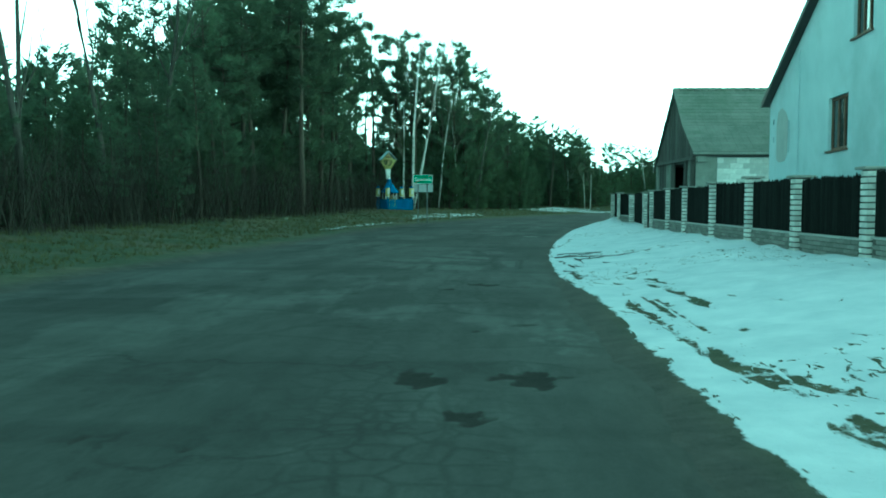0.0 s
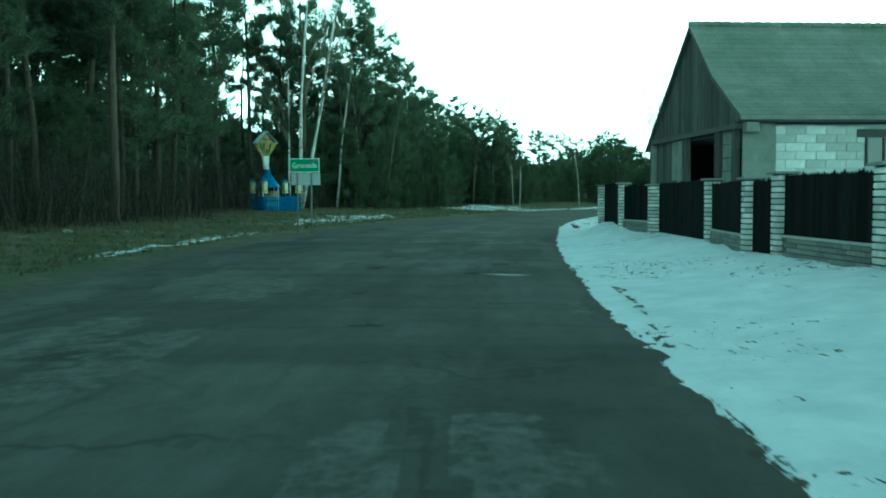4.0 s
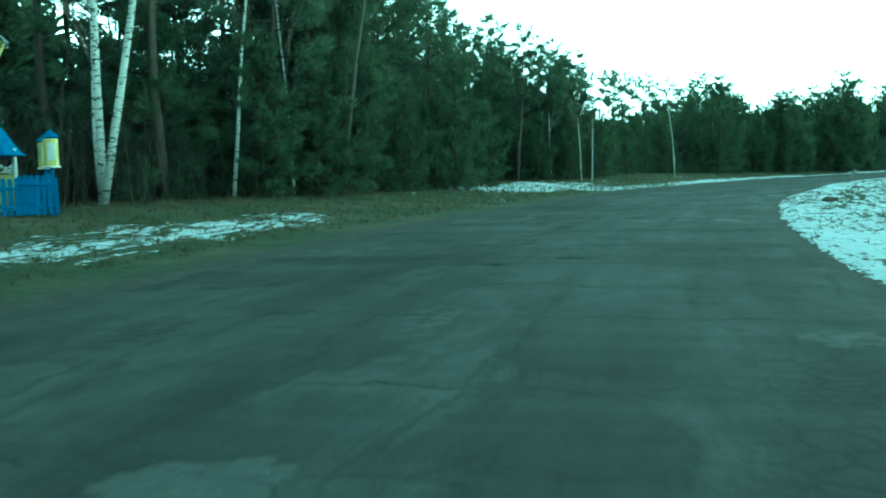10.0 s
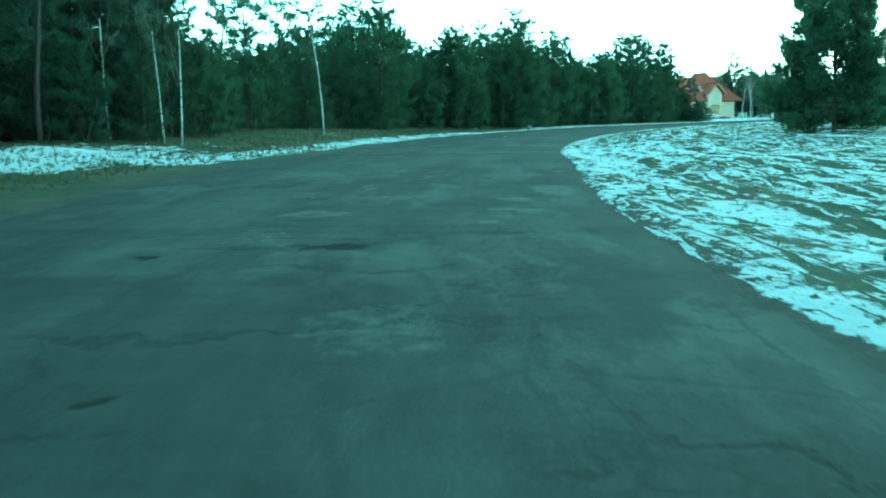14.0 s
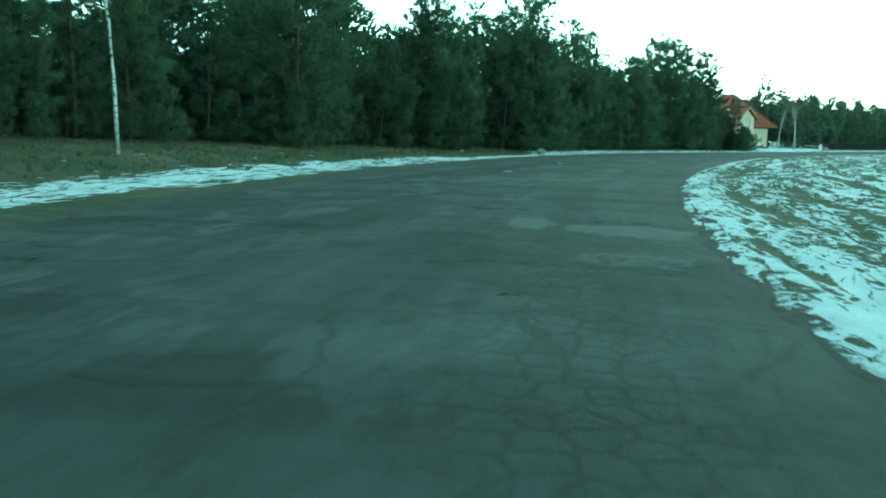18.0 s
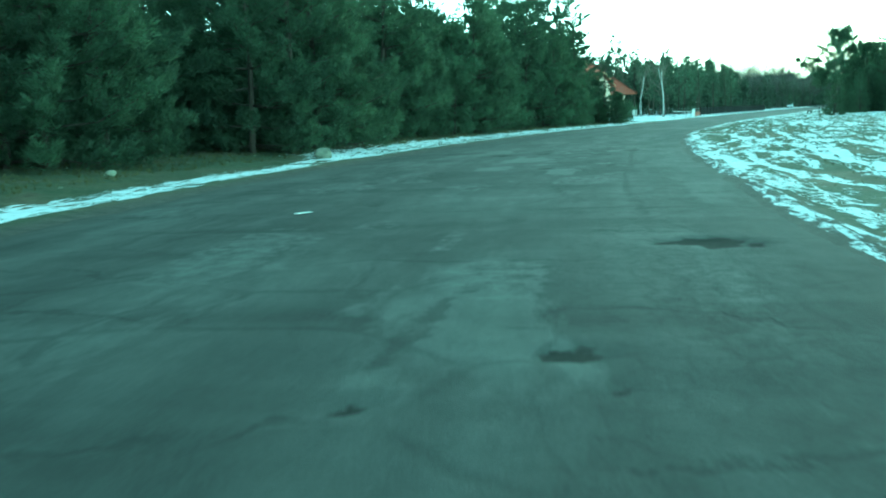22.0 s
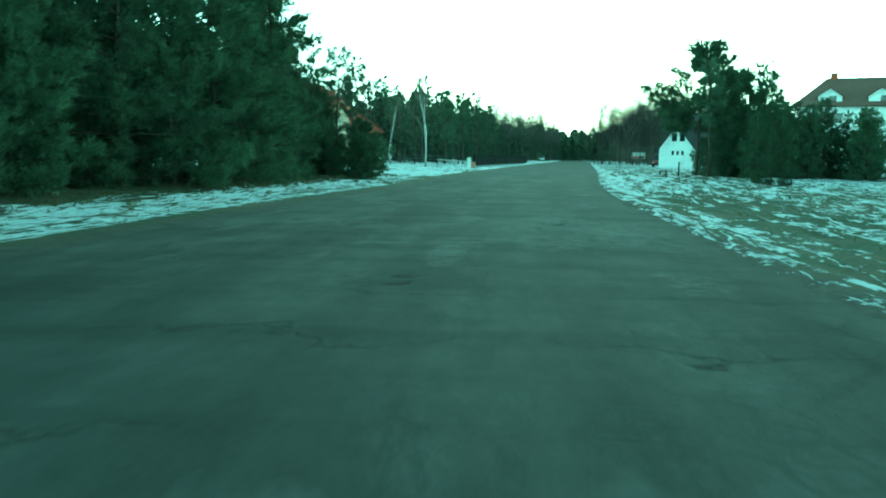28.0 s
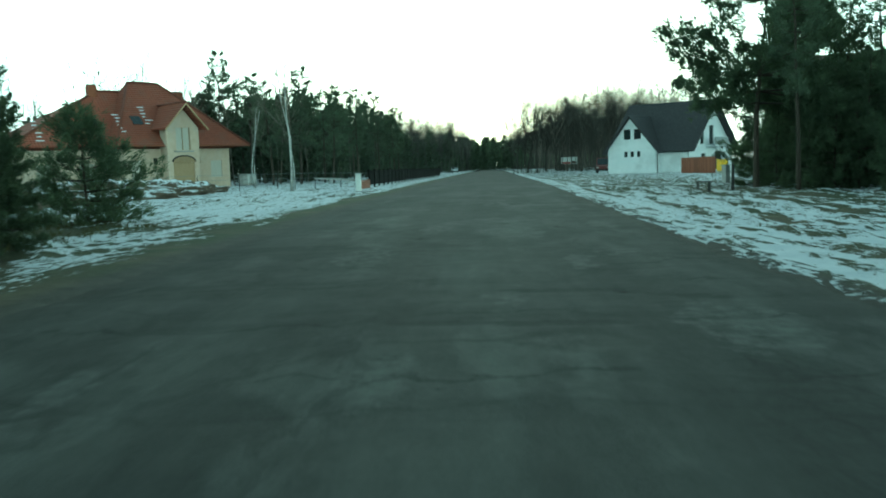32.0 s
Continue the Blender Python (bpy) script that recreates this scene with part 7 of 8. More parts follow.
# ---- long white building with dormers ----
def long_building():
    h = thing("apartment_building", wall_frame(222.5, 189.2, 0.2, -0.98, 0.8), "long white building with brown roof and dormers", "building")
    E, L = 9.0, 34
    holes = []
    for q in range(9):
        for z in (1.2, 4.0, 6.4):
            holes.append((-2.6 + q * 3.7, z, -1.3 + q * 3.7, z + 1.5))
    holed("wall", [(-4, -0.4), (L - 4, -0.4), (L - 4, E), (-4, E)], holes, 0.35, M_STUCCO, h)
    for a, b_, c_, d_ in holes:
        window(h, a, b_, c_, d_, M_DARKTRIM, 2, 0.15, sill=False)
    part("wall", box_bm(-4, 0.35, -0.4, -3.65, 11, E), M_STUCCO, h)
    part("wall", box_bm(-4, 11, -0.4, L - 4, 11.35, E), M_STUCCO, h)
    slab("roof", [(-4.8, -0.8, E), (L - 3, -0.8, E), (L - 7, 5.6, 13.6), (-0.3, 5.6, 13.6)], 0.2, M_BROWNROOF, h)
    slab("roof", [(-4.8, -0.8, E), (-0.3, 5.6, 13.6), (-4.8, 12, E)], 0.2, M_BROWNROOF, h)
    slab("roof", [(-4.8, 12, E), (L - 3, 12, E), (L - 7, 5.6, 13.6), (-0.3, 5.6, 13.6)], 0.2, M_BROWNROOF, h)
    part("chimney", box_bm(0.2, 5.2, 13, 1.2, 6, 14.4, 0.02), M_REDWOOD, h)
    for q in range(4):
        x = 0.6 + q * 7.0
        d = holed("dormer", [(x - 1.7, E), (x + 1.7, E), (x + 1.7, E + 1.5), (x, E + 2.6), (x - 1.7, E + 1.5)], [(x - 0.1, E + 0.4, x + 0.9, E + 1.5)], 0.3, M_STUCCO, h, Matrix.Translation((0, 0.1, 0)))
        window(d, x - 0.1, E + 0.4, x + 0.9, E + 1.5, M_DARKTRIM, 2, 0.12, sill=False)
        for sgn in (-1, 1):
            slab("dormer_roof", [(x + sgn * 2.0, -0.3, E + 1.35), (x, -0.3, E + 2.8), (x, 4, E + 2.8), (x + sgn * 2.0, 4, E + 1.35)], 0.12, M_BROWNROOF, h)


long_building()


# ---- roadside things near the houses ----
def gate_post(x, y, hgt, w_):
    p = thing("gate_post", at(x, y, 28, 0.05), "short whitewashed concrete gate post on the verge", "post")
    part("shaft", box_bm(-w_ / 2, -w_ / 2, 0, w_ / 2, w_ / 2, hgt, 0.02), M_WHITE, p)
    part("cap", box_bm(-w_ / 2 - 0.03, -w_ / 2 - 0.03, hgt, w_ / 2 + 0.03, w_ / 2 + 0.03, hgt + 0.05, 0.015), M_CONCRETE, p)


gate_post(147.4, 201.2, 1.1, 0.32)

# wire fence before the brick house
wire = thing("wire_fence", Matrix.Identity(4), "low wire fence on thin steel posts in snow", "fence")
run = [(134, 222), (139, 219), (144, 216), (149, 213), (152.5, 209), (154, 205.5), (149.5, 203.2)]
for (x0, y0), (x1, y1) in zip(run, run[1:]):
    for q in (0, 0.5):
        x, y = x0 + (x1 - x0) * q, y0 + (y1 - y0) * q
        part("post", tube_bm([(x, y, gz(x, y) - 0.1), (x, y, gz(x, y) + 1.15)], [0.03, 0.03], 6), M_DARKTRIM, wire)
    for z in (0.35, 0.75, 1.1):
        part("wire", tube_bm([(x0, y0, gz(x0, y0) + z), (x1, y1, gz(x1, y1) + z)], [0.012, 0.012], 4), M_METAL, wire)
part("bottom_board", tube_bm([(152.5, 209, gz(152.5, 209) + 0.7), (149.8, 203.4, gz(149.8, 203.4) + 0.7)], [0.08, 0.08], 4), M_CONCRETE, wire)

# red-brown board barrier between the posts, and the dark fence along the road
red = thing("board_fence", wall_frame(148.2, 201.6, 0.876, 0.482, 0.1), "low red-brown board fence by the gate", "fence")
for q in range(26):
    part("board", box_bm(q * 0.16, 0, 0.05, q * 0.16 + 0.15, 0.025, 0.62), M_REDWOOD, red)
drk = thing("board_fence", wall_frame(156, 206.8, 0.876, 0.482, 0.1), "long dark board fence along the road", "fence")
for q in range(30):
    part("post", box_bm(q * 3.0, -0.06, -0.2, q * 3.0 + 0.12, 0.06, 1.35), M_FENCEWOOD, drk)
    part("panel", box_bm(q * 3.0 + 0.12, -0.015, 0.15, q * 3.0 + 3.0, 0.015, 1.25), M_FENCEWOOD, drk)
brn = thing("board_fence", wall_frame(188.4, 193.5, -5.5, -4.8, 0.1), "red-brown board fence before the white house", "fence")
for q in range(48):
    part("board", box_bm(q * 0.15, 0, 0.05, q * 0.15 + 0.14, 0.025, 1.5 + 0.05 * (q % 2)), M_REDWOOD, brn)

# gas cabinet, marker post, low rail
gas = thing("gas_cabinet", at(181.2, 187.7, 40, 0.02), "yellow metal gas cabinet standing on the snowy ground", "utility box")
part("plinth", box_bm(-0.42, -0.2, 0, 0.42, 0.2, 0.24, 0.01), M_CONCRETE, gas)
cab = part("cabinet", box_bm(-0.52, -0.28, 0.24, 0.52, 0.28, 1.2, 0.02), M_GAS, gas)
for x in (-0.5, 0.01):
    part("door", box_bm(x, -0.295, 0.29, x + 0.49, -0.282, 1.15, 0.004), M_GAS, cab)
part("roof_lip", box_bm(-0.56, -0.32, 1.2, 0.56, 0.32, 1.26, 0.01), M_GAS, cab)
ped = thing("cable_pedestal", at(147.0, 178.5, 55, 0.05), "grey concrete cable pedestal on the verge", "utility box")
part("body", box_bm(-0.16, -0.13, 0, 0.16, 0.13, 0.92, 0.02), M_CONCRETE, ped)
part("lid", box_bm(-0.19, -0.16, 0.92, 0.19, 0.16, 0.97, 0.01), M_CONCRETE, ped)
mk = thing("marker_post", at(136.5, 175.5), "thin dark marker post on the verge", "post")
part("shaft", tube_bm([(0, 0, -0.2), (0, 0, 0.98)], [0.06, 0.055], 8), M_DARKTRIM, mk)
rail = thing("low_rail", at(136.2, 176.5, 75), "low wooden rail on two short posts", "rail")
for x in (-0.24, 0.24):
    part("post", box_bm(x - 0.04, -0.04, -0.1, x + 0.04, 0.04, 0.36), M_OLDWOOD, rail)
part("bar", box_bm(-0.32, -0.03, 0.31, 0.32, 0.03, 0.37), M_OLDWOOD, rail)
# billboard
bb = thing("billboard", wall_frame(246.5, 232.6, -0.48, -0.876, 0.1), "white billboard with red and brown fields on posts", "billboard")
part("panel", box_bm(0, 0, 1.3, 4.4, 0.08, 2.5), M_SIGNWHITE, bb)
part("red_field", box_bm(0.1, -0.006, 1.36, 2.6, -0.002, 1.7), M_SIGNRED, bb)
part("dark_field", box_bm(2.8, -0.006, 1.36, 4.3, -0.002, 1.8), M_BROWNROOF, bb)
for x in (0.5, 3.9):
    part("post", box_bm(x - 0.07, 0.09, -0.2, x + 0.07, 0.2, 2.5), M_DARKTRIM, bb)


def car(name, m, paint, label, van=False):
    c = thing(name, m, label, "car")
    hgt = 1.9 if van else 1.45
    side = [(-2.1, 0.32), (2.1, 0.32), (2.15, 0.75), (1.95, 0.92), (1.05, 1.0), (0.45, hgt), (-1.45 if not van else -2.0, hgt), (-2.05, 1.0), (-2.15, 0.7)]
    body = poly_bm([(x, z) for x, z in side], 1.66)
    bmesh.ops.bevel(body, geom=list(body.edges), offset=0.06, segments=2, affect="EDGES")
    part("body", body, paint, c, m=Matrix.Translation((0, -0.83, 0)))
    part("windscreen", poly_bm([(1.02, 1.02), (0.52, hgt - 0.08), (0.50, hgt - 0.08), (1.0, 1.02)], 1.4), M_GLASS, c, m=Matrix.Translation((0.04, -0.7, 0)))
    for y in (-0.845, 0.835):
        part("side_window", poly_bm([(0.85, 1.03), (0.42, hgt - 0.1), (-1.35, hgt - 0.1), (-1.8, 1.03)], 0.012), M_GLASS, c, m=Matrix.Translation((0, y, 0)))
    for x in (-1.3, 1.3):
        for y in (-0.84, 0.64):
            bm = bmesh.new()
            bmesh.ops.create_cone(bm, segments=20, radius1=0.32, radius2=0.32, depth=0.2, cap_ends=True, matrix=Matrix.Translation((x, y + 0.1, 0.32)) @ Matrix.Rotation(math.pi / 2, 4, "X"))
            wl = part("wheel", bm, M_TYRE, c)
            bm = bmesh.new()
            bmesh.ops.create_cone(bm, segments=14, radius1=0.19, radius2=0.19, depth=0.215, cap_ends=True, matrix=Matrix.Translation((x, y + 0.1, 0.32)) @ Matrix.Rotation(math.pi / 2, 4, "X"))
            part("rim", bm, M_METAL, wl)
    for y in (-0.62, 0.62):
        part("headlight", box_bm(2.08, y - 0.15, 0.62, 2.17, y + 0.15, 0.78, 0.02), M_WHITE, c)
        part("tail_light", box_bm(-2.17, y - 0.13, 0.66, -2.08, y + 0.13, 0.86, 0.02), M_SIGNRED, c)
    part("bumper", box_bm(2.06, -0.8, 0.3, 2.2, 0.8, 0.52, 0.04), M_DARKTRIM, c)


car("parked_car", at(318.5, 298.0, 209, 0), M_CARWHITE, "white car parked beside the road")
car("parked_car", at(208.6, 209.6, 200, 0), M_CARRED, "dark red car parked near the white house", True)

# dug soil with snow beside the brick house, stacked pallets
for k, (x, y, rx_, ry_, hh) in enumerate([(131, 205, 4.5, 3, 1.0), (138, 209, 4, 2.6, 0.9), (125, 201, 4, 2.5, 0.8), (144, 213, 3, 2.2, 0.7), (120, 197.5, 3, 2.2, 0.7)]):
    bm = bmesh.new()
    bmesh.ops.create_icosphere(bm, subdivisions=5, radius=1.0)
    for v_ in bm.verts:
        q = v_.co.normalized()
        n = noise.fractal(q * 3.0 + Vector((k * 5, 0, 0)), 1.0, 2.0, 4)
        v_.co = Vector((q.x * rx_, q.y * ry_, q.z * hh)) * (1 + 0.28 * n)
    for f in bm.faces:
        f.smooth = True
    o_ = part("soil_mound", bm, M_MUD, None, "", Matrix.Translation((x, y, gz(x, y) - 0.05)))
    tagged(o_, "low heap of dug soil with snow remains", "soil mound", "dug soil by the house")
M_MUD_NT = M_MUD.node_tree
geo = node(M_MUD_NT, "ShaderNodeNewGeometry")
up = node(M_MUD_NT, "ShaderNodeSeparateXYZ", {0: geo.outputs["Normal"]}).outputs[2]
sn = noise_of(M_MUD_NT, geo.outputs["Position"], 1.5, 6, 0.7)
fac = calc(M_MUD_NT, "MULTIPLY", calc(M_MUD_NT, "SUBTRACT", calc(M_MUD_NT, "ADD", calc(M_MUD_NT, "MULTIPLY", up, 0.25), sn), 0.68), 12.0, 0.0, True)
mb = M_MUD_NT.nodes["Principled BSDF"]
old = mb.inputs["Base Color"].links[0].from_socket
M_MUD_NT.links.new(mixc(M_MUD_NT, fac, old, (0.76, 0.79, 0.82)), mb.inputs["Base Color"])
for x, y in ((173, 236), (176.5, 238.5)):
    pal = thing("brick_pallet", at(x, y, 30), "stacked pale building blocks on a pallet", "pallet")
    for q in range(30):
        i, j, k = q % 3, q // 3 % 2, q // 6
        part("block", box_bm(-0.6 + i * 0.4 + 0.005, -0.5 + j * 0.5 + 0.005, 0.135 + k * 0.225, -0.205 + i * 0.4, -0.005 + j * 0.5, 0.355 + k * 0.225, 0.006), M_BLOCK, pal)
    for q in (-0.4, 0, 0.4):
        part("bearer", box_bm(-0.6, q - 0.05, 0, 0.6, q + 0.05, 0.13), M_BOARD, pal)


def boulder(x, y, r, squash, seed, label, mat):
    bm = bmesh.new()
    bmesh.ops.create_icosphere(bm, subdivisions=4, radius=r)
    rb = random.Random(seed)
    cuts = [(Vector((rb.gauss(0, 1), rb.gauss(0, 1), rb.gauss(0.2, 0.8))).normalized(), r * rb.uniform(0.66, 0.9)) for q in range(8)]
    for v_ in bm.verts:
        n = noise.fractal(v_.co * (1.6 / r) + Vector((seed, 0, 0)), 1.0, 2.0, 3)
        v_.co *= 1 + 0.22 * n
        for d_, c_ in cuts:
            e = v_.co.dot(d_) - c_
            if e > 0:
                v_.co -= d_ * (e * 0.85)
        v_.co.z *= squash
    for f in bm.faces:
        f.smooth = True
    o_ = part("boulder", bm, mat, None, "", at(x, y, seed * 40, -r * squash * 0.55))
    tagged(o_, label, "boulder")


boulder(59.6, 146.6, 0.30, 0.85, 3, "mossy rounded boulder on the grass verge", M_STONE)
boulder(20.4, 76.2, 0.24, 0.5, 5, "dark clod of earth on the snowy field", M_MUD)
boulder(23.2, 76.8, 0.22, 0.5, 6, "snow-capped clod of earth on the field", M_MUD)
boulder(10.7, 53.0, 0.12, 0.7, 8, "small dark clod on the snow", M_MUD)
boulder(51.0, 141.5, 0.16, 0.6, 9, "pale stone on the verge", M_STONE)
for k in range(26):
    s_ = rt.uniform(s_at(-3, 40), s_at(110, 178))
    d_ = -(float(np.interp(s_, S, HALF)) + rt.uniform(1.5, 6))
    x, y = to_xy(s_, d_)
    boulder(float(x), float(y), rt.uniform(0.05, 0.13), 0.6, k + 20, "small pale stone lying on the verge", M_STONE)

# ---- woods and growth that nobody could count ----
RW = np.random.RandomState(31)


def scatter(s0, s1, e0, e1, n, side):
    s = RW.uniform(s0, s1, n)
    d = side * (np.interp(s, S, HALF) + RW.uniform(e0, e1, n))
    x, y = to_xy(s, d)
    return np.stack([x, y, ground_z(s, d)], -1)


def far_pines(name, base, hlo, hhi, label, low=0.25, tufts=80, size=(1.1, 0.17)):
    """Many plain pines in one mesh: stems and tufts."""
    allv, allf, n0 = [], [], 0
    for p in base:
        h = RW.uniform(hlo, hhi)
        rad = h * RW.uniform(0.13, 0.19)
        f = RW.uniform(0, 1, tufts) ** 0.8
        z = h * (low + (1 - low) * f)
        r = rad * np.sqrt(RW.uniform(0, 1, tufts)) * np.clip(1.25 - f, 0.12, 1)
        a = RW.uniform(0, 6.283, tufts)
        cs = np.stack([p[0] + r * np.cos(a), p[1] + r * np.sin(a), p[2] + z], -1)
        ds = np.stack([np.cos(a) * 0.7, np.sin(a) * 0.7, np.full(tufts, 0.45)], -1)
        v, fc = blades(cs, ds, 5, size[0], size[1], RW, 0.7)
        allv.append(v)
        allf.append(fc + n0)
        n0 += len(v)
        w_ = 0.011 * h
        v = np.array([(p[0] - w_, p[1], p[2] - 0.2), (p[0] + w_, p[1] - w_, p[2] - 0.2), (p[0] + w_ * 0.3, p[1], p[2] + h * 0.85), (p[0] - w_ * 0.3, p[1], p[2] + h * 0.85), (p[0], p[1] + w_, p[2] - 0.2), (p[0], p[1] + w_ * 0.3, p[2] + h * 0.85)])
        allv.append(v)
        allf.append(np.array([(0, 1, 2), (0, 2, 3), (1, 4, 5), (1, 5, 2), (4, 0, 3), (4, 3, 5)]) + n0)
        n0 += 6
    me = tri_mesh(name, np.vstack(allv), np.vstack(allf), M_NEEDLE)
    tagged(put(name, me), label, "woods", kind="stuff")


def twig_growth(name, base, hlo, hhi, twigs, wid, mat, label, spread=0.45, category="undergrowth"):
    """Many thin leafless stems with side twigs in one mesh."""
    n = len(base)
    h = RW.uniform(hlo, hhi, n)
    tilt = 0.09 if spread < 0.9 else 0.24
    top = base + np.stack([RW.normal(0, tilt, n) * h, RW.normal(0, tilt, n) * h, h], -1)
    segs = [(base - (0, 0, 0.05), top, np.full(n, wid) * (0.6 + h / hhi))]
    for q in range(twigs):
        t = RW.uniform(0.3, 0.97, n)[:, None]
        p = base * (1 - t) + top * t
        a = RW.uniform(0, 6.283, n)
        dome = np.sqrt(np.clip(1 - ((t[:, 0] - 0.62) / 0.42) ** 2, 0.05, 1)) if category == "woods" else 1.25 - t[:, 0]
        ln = h * RW.uniform(0.12, 0.38, n) * dome
        segs.append((p, p + np.stack([np.cos(a) * ln * spread, np.sin(a) * ln * spread, ln * 0.8], -1), np.full(n, wid * 0.5)))
    vs, fs, k = [], [], 0
    for p, q, w_ in segs:
        a = RW.uniform(0, 3.14, n)
        sd = np.stack([np.cos(a), np.sin(a), a * 0], -1) * w_[:, None]
        v = np.stack([p - sd, p + sd, q + sd * 0.12, q - sd * 0.12], 1).reshape(-1, 3)
        vs.append(v)
        fs.append(np.arange(len(v)).reshape(-1, 4) + k)
        k += len(v)
    tagged(put(name, tri_mesh(name, np.vstack(vs), np.vstack(fs), mat)), label, category, kind="stuff")


ahead = []
for q in range(480):
    a_, r_ = RW.uniform(-0.2, 0.2), RW.uniform(400, 700)
    ahead.append((102 + r_ * math.cos(math.atan2(0.482, 0.876) + a_), 167 + r_ * math.sin(math.atan2(0.482, 0.876) + a_), 0.0))
S0, S120 = s_at(-12, -30), s_at(28, 117)
far_pines("forest_depth", np.vstack([scatter(S0, s_at(-5, 56), 21, 50, 160, -1), scatter(s_at(1, 75), s_at(6, 86), 21, 50, 40, -1)]), 6.5, 10.5, "dark pine forest standing behind the front trees", 0.02, 100)
far_pines("shrine_wood", scatter(s_at(-5, 56), s_at(1, 75), 19, 55, 90, -1), 3.2, 5.0, "low dark pines behind the shrine", 0.02, 80)
far_pines("wood_depth", scatter(s_at(6, 86), s_at(25, 115), 16, 45, 100, -1), 5, 7.2, "dark pines standing behind the forest edge", 0.02, 100)
far_pines("thicket_depth", np.vstack([scatter(s_at(24, 118), s_at(100, 178), 16, 40, 170, -1), scatter(s_at(100, 178), s_at(108, 184), 9, 30, 14, -1)]), 3.8, 5.8, "dense young pine wood behind the front row", 0.05)
far_pines("distant_pines", np.vstack([scatter(s_at(195, 222), s_at(280, 270), 14, 42, 170, -1), scatter(s_at(280, 270), s_at(420, 345), 6, 40, 120, -1)]), 7, 12, "distant roadside pines", 0.06)
far_pines("plot_pines", scatter(s_at(140, 200), s_at(178, 212), 50, 90, 80, -1), 3.5, 6.0, "low pines behind the building plot", 0.05)
far_pines("field_pines", np.vstack([scatter(s_at(45, 118), s_at(130, 175), 55, 110, 90, 1), scatter(S0, s_at(20, 75), 40, 90, 60, 1), scatter(s_at(330, 300), s_at(600, 460), 5, 60, 90, 1), scatter(s_at(420, 345), s_at(700, 500), 5, 60, 90, -1)]), 7, 13, "distant pine wood across the field", 0.1)
twig_growth("bare_wood", np.vstack([scatter(s_at(235, 235), s_at(400, 330), 12, 40, 300, 1), scatter(s_at(400, 330), s_at(520, 400), 5, 30, 300, 1), scatter(s_at(280, 270), s_at(520, 400), 4, 30, 420, -1)]), 11, 18, 60, 0.07, M_TWIG, "distant leafless wood beside the road", 0.85, "woods")
twig_growth("pale_wood", np.vstack([scatter(s_at(235, 235), s_at(400, 330), 9, 30, 260, 1), scatter(s_at(140, 200), s_at(190, 225), 55, 100, 160, -1), scatter(s_at(180, 212), s_at(280, 270), 14, 40, 90, -1)]), 9, 15, 60, 0.055, M_PALETWIG, "distant pale leafless trees", 0.85, "woods")
far_pines("horizon_wood", np.array(ahead), 11, 16, "distant wood where the road ends", 0.05, 90, (1.8, 0.3))
twig_growth("undergrowth", np.vstack([scatter(S0, s_at(-4, 58), 6.3, 13, 8000, -1), scatter(s_at(-4, 58), s_at(12, 95), 8, 22, 3000, -1), scatter(s_at(15, 105), s_at(28, 118), 7, 18, 900, -1)]), 0.7, 3.4, 12, 0.013, M_BRUSH, "dense leafless brush along the forest edge", 1.0)
g1 = np.vstack([scatter(S0, s_at(-3, 45), 0.9, 8, 7000, -1), scatter(s_at(-3, 45), s_at(25, 112), 1.2, 9, 6500, -1), scatter(s_at(25, 112), s_at(118, 186), 3.0, 7.5, 5500, -1)])
bl, bf = blades(g1, np.tile((0, 0, 1.0), (len(g1), 1)), 6, 0.12, 0.010, RW, 0.6)
tagged(put("grass", tri_mesh("grass", bl, bf, M_DRYGRASS)), "dry winter grass on the verge", "grass", kind="stuff")
g2 = scatter(S_FENCE_END + 6, s_at(120, 172), 0.6, 22, 5000, 1)
bl, bf = blades(g2, np.tile((0, 0, 1.0), (len(g2), 1)), 4, 0.07, 0.007, RW, 0.6)
tagged(put("field_grass", tri_mesh("field_grass", bl, bf, M_DRYGRASS)), "short dry grass poking through the snow", "grass", kind="stuff")
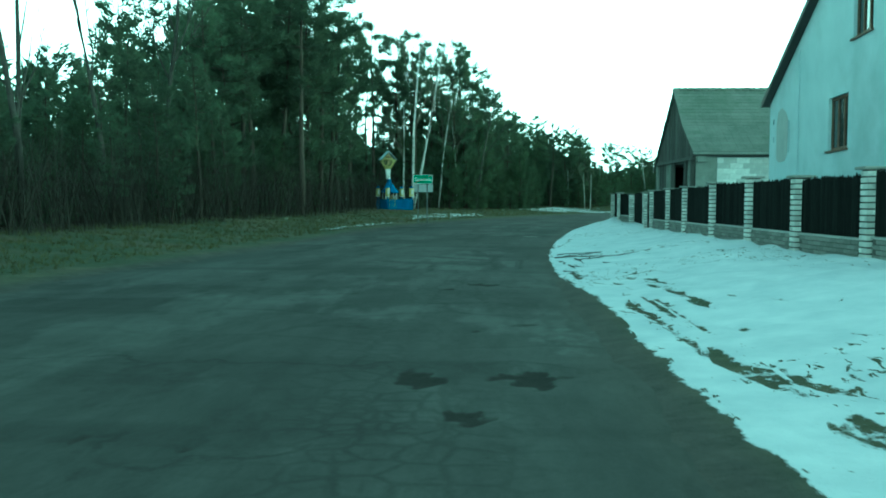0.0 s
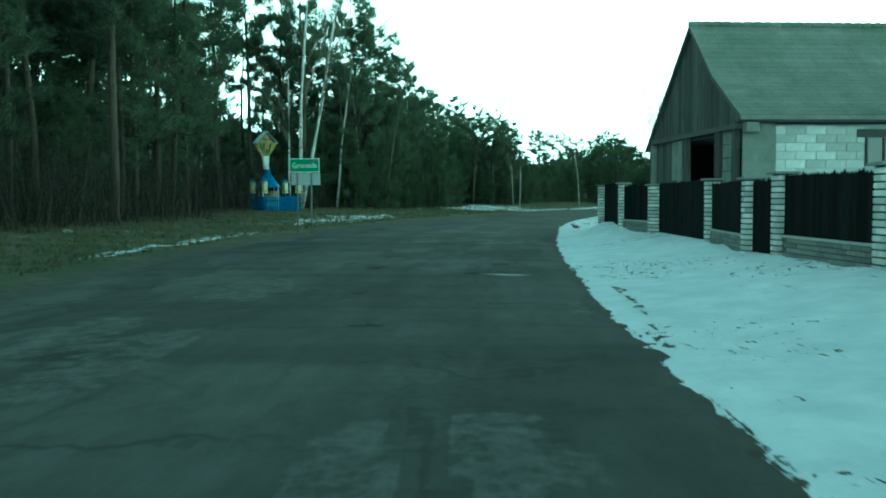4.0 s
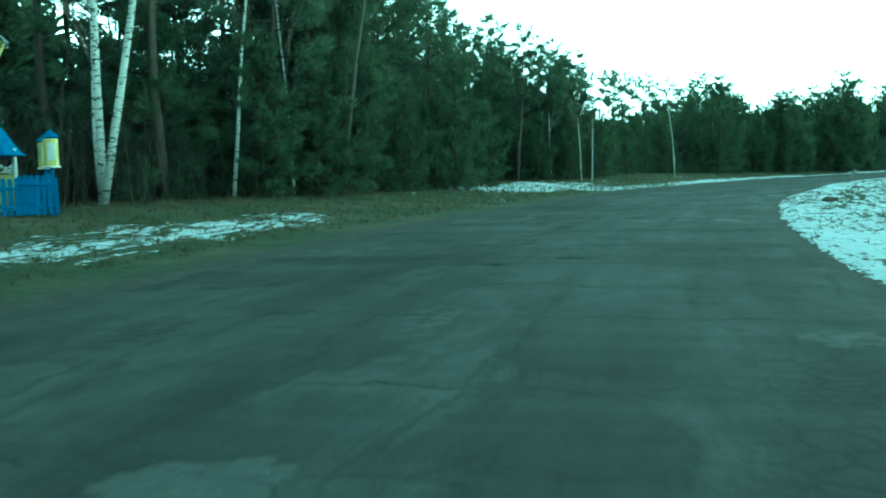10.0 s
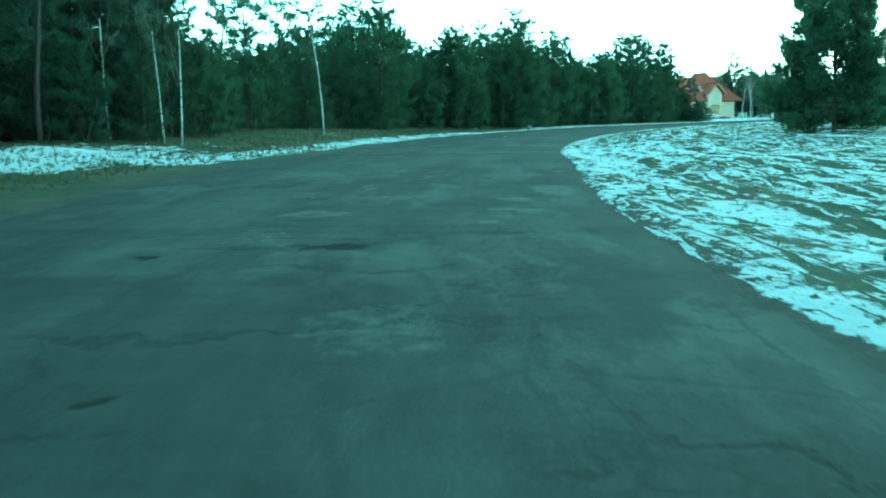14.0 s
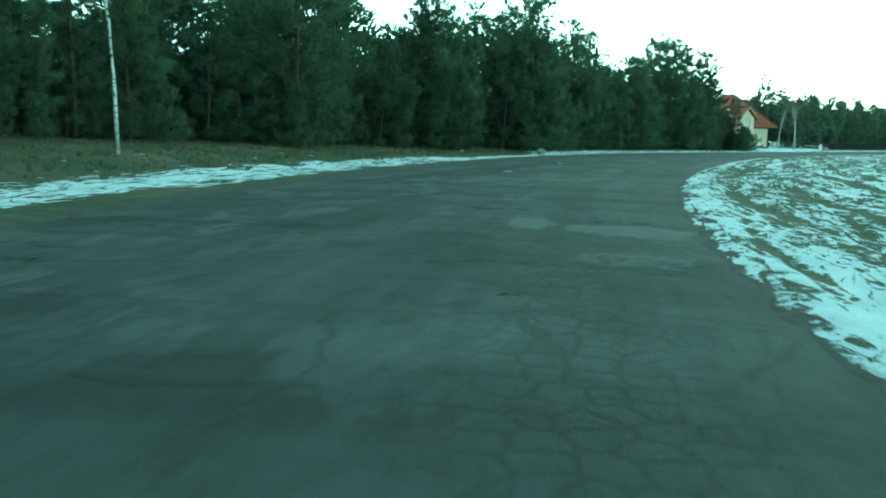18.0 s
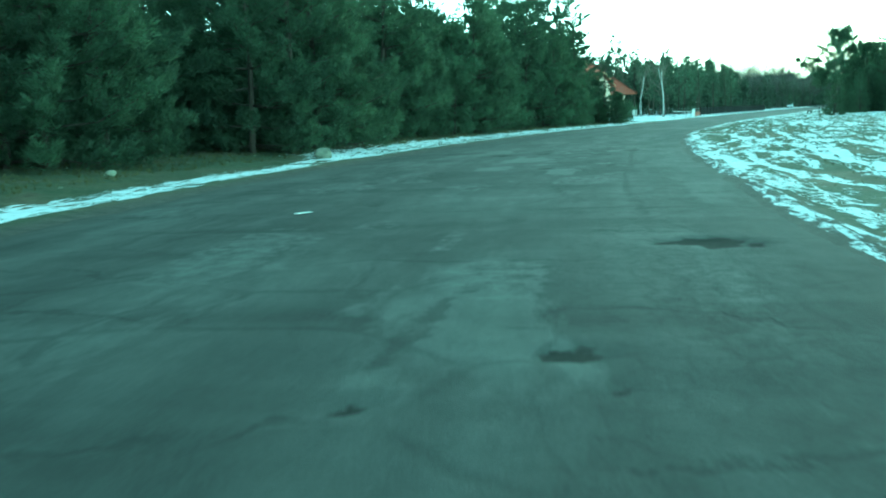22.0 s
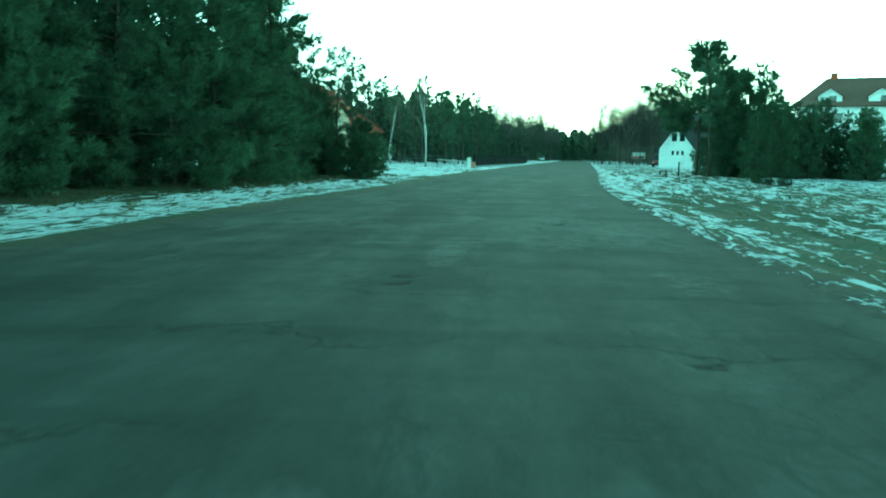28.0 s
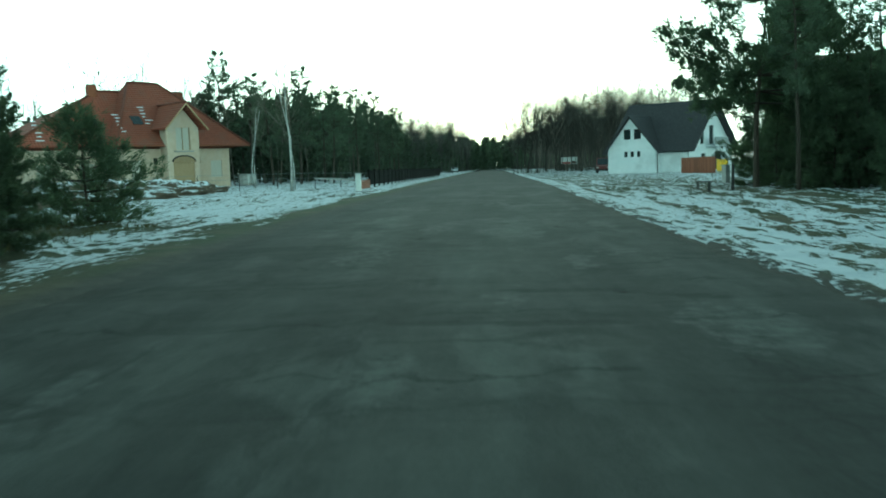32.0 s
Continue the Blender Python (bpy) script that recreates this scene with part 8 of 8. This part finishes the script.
for x, y, k, sc in [(2.0, 94.5, 1, 0.8), (4.5, 97.5, 0, 0.85), (7.0, 100.5, 3, 0.8), (0, 90.5, 2, 0.9), (8.2, 104, 1, 0.9), (3, 101, 3, 1.0), (-3.5, 88, 4, 0.9)]:
    tagged(plant(young, k, x, y, sc), "dense dark young pine at the forest edge", "tree", YOUNG)
for k, (x, y, sc) in enumerate([(182.5, 249.5, 0.98), (184.5, 247.3, 0.86), (181.5, 243, 0.72), (170.5, 229.5, 0.62), (168.3, 225.1, 0.62), (171.5, 226.8, 0.64), (174.1, 224.7, 0.58), (178.0, 229.0, 0.66), (182.0, 227.5, 0.56), (186.6, 231.8, 0.6), (190.5, 231.0, 0.55), (196.3, 235.5, 0.62), (201.0, 236.0, 0.56), (207.0, 241.0, 0.6), (215.0, 245.0, 0.58)]):
    tagged(plant(tall_back, k % 3, x, y, sc), "pine of the wood behind the building plot", "tree", "pines behind the building plot")
crowns = np.array([(x + RW.normal(0, 1.0), y + RW.normal(0, 1.0), 0.0) for x, y in [(240.5, 236), (244, 239.5), (239.5, 233), (242, 230), (245.5, 227), (241, 225), (248, 224.5), (244, 220.5), (250, 220), (263, 242), (269, 240), (258, 236.5), (276, 245)] for q in range(8)])
twig_growth("roadside_crowns", crowns, 9.5, 14.0, 110, 0.05, M_TWIG, "rounded crowns of leafless trees by the far road", 0.95, "woods")
# litter on the asphalt
for x, y, a_ in [(42.87, 122.09, -26), (50.5, 130.4, 15)]:
    lit = thing("paper_scrap", Matrix.Translation((x, y, 0.02)) @ Matrix.Rotation(radians(a_), 4, "Z"), "white paper scrap lying on the asphalt", "litter", "litter on the road")
    part("sheet", box_bm(-0.14, -0.045, 0, 0.14, 0.045, 0.012, 0.004), M_WHITE, lit)
# trees behind the unfinished house
back = np.array([(RW.uniform(150, 186), 0, 0) for q in range(46)])
back[:, 1] = 262 - (back[:, 0] - 150) * 0.3 + RW.uniform(-3, 8, 46)
twig_growth("garden_trees", back, 9, 14.5, 60, 0.05, M_PALETWIG, "pale leafless trees behind the brick house", 0.85, "woods")
far_pines("garden_pines", np.stack([RW.uniform(146, 176, 26), RW.uniform(256, 268, 26), np.zeros(26)], -1), 5.5, 8.5, "dark low pines behind the brick house", 0.02)
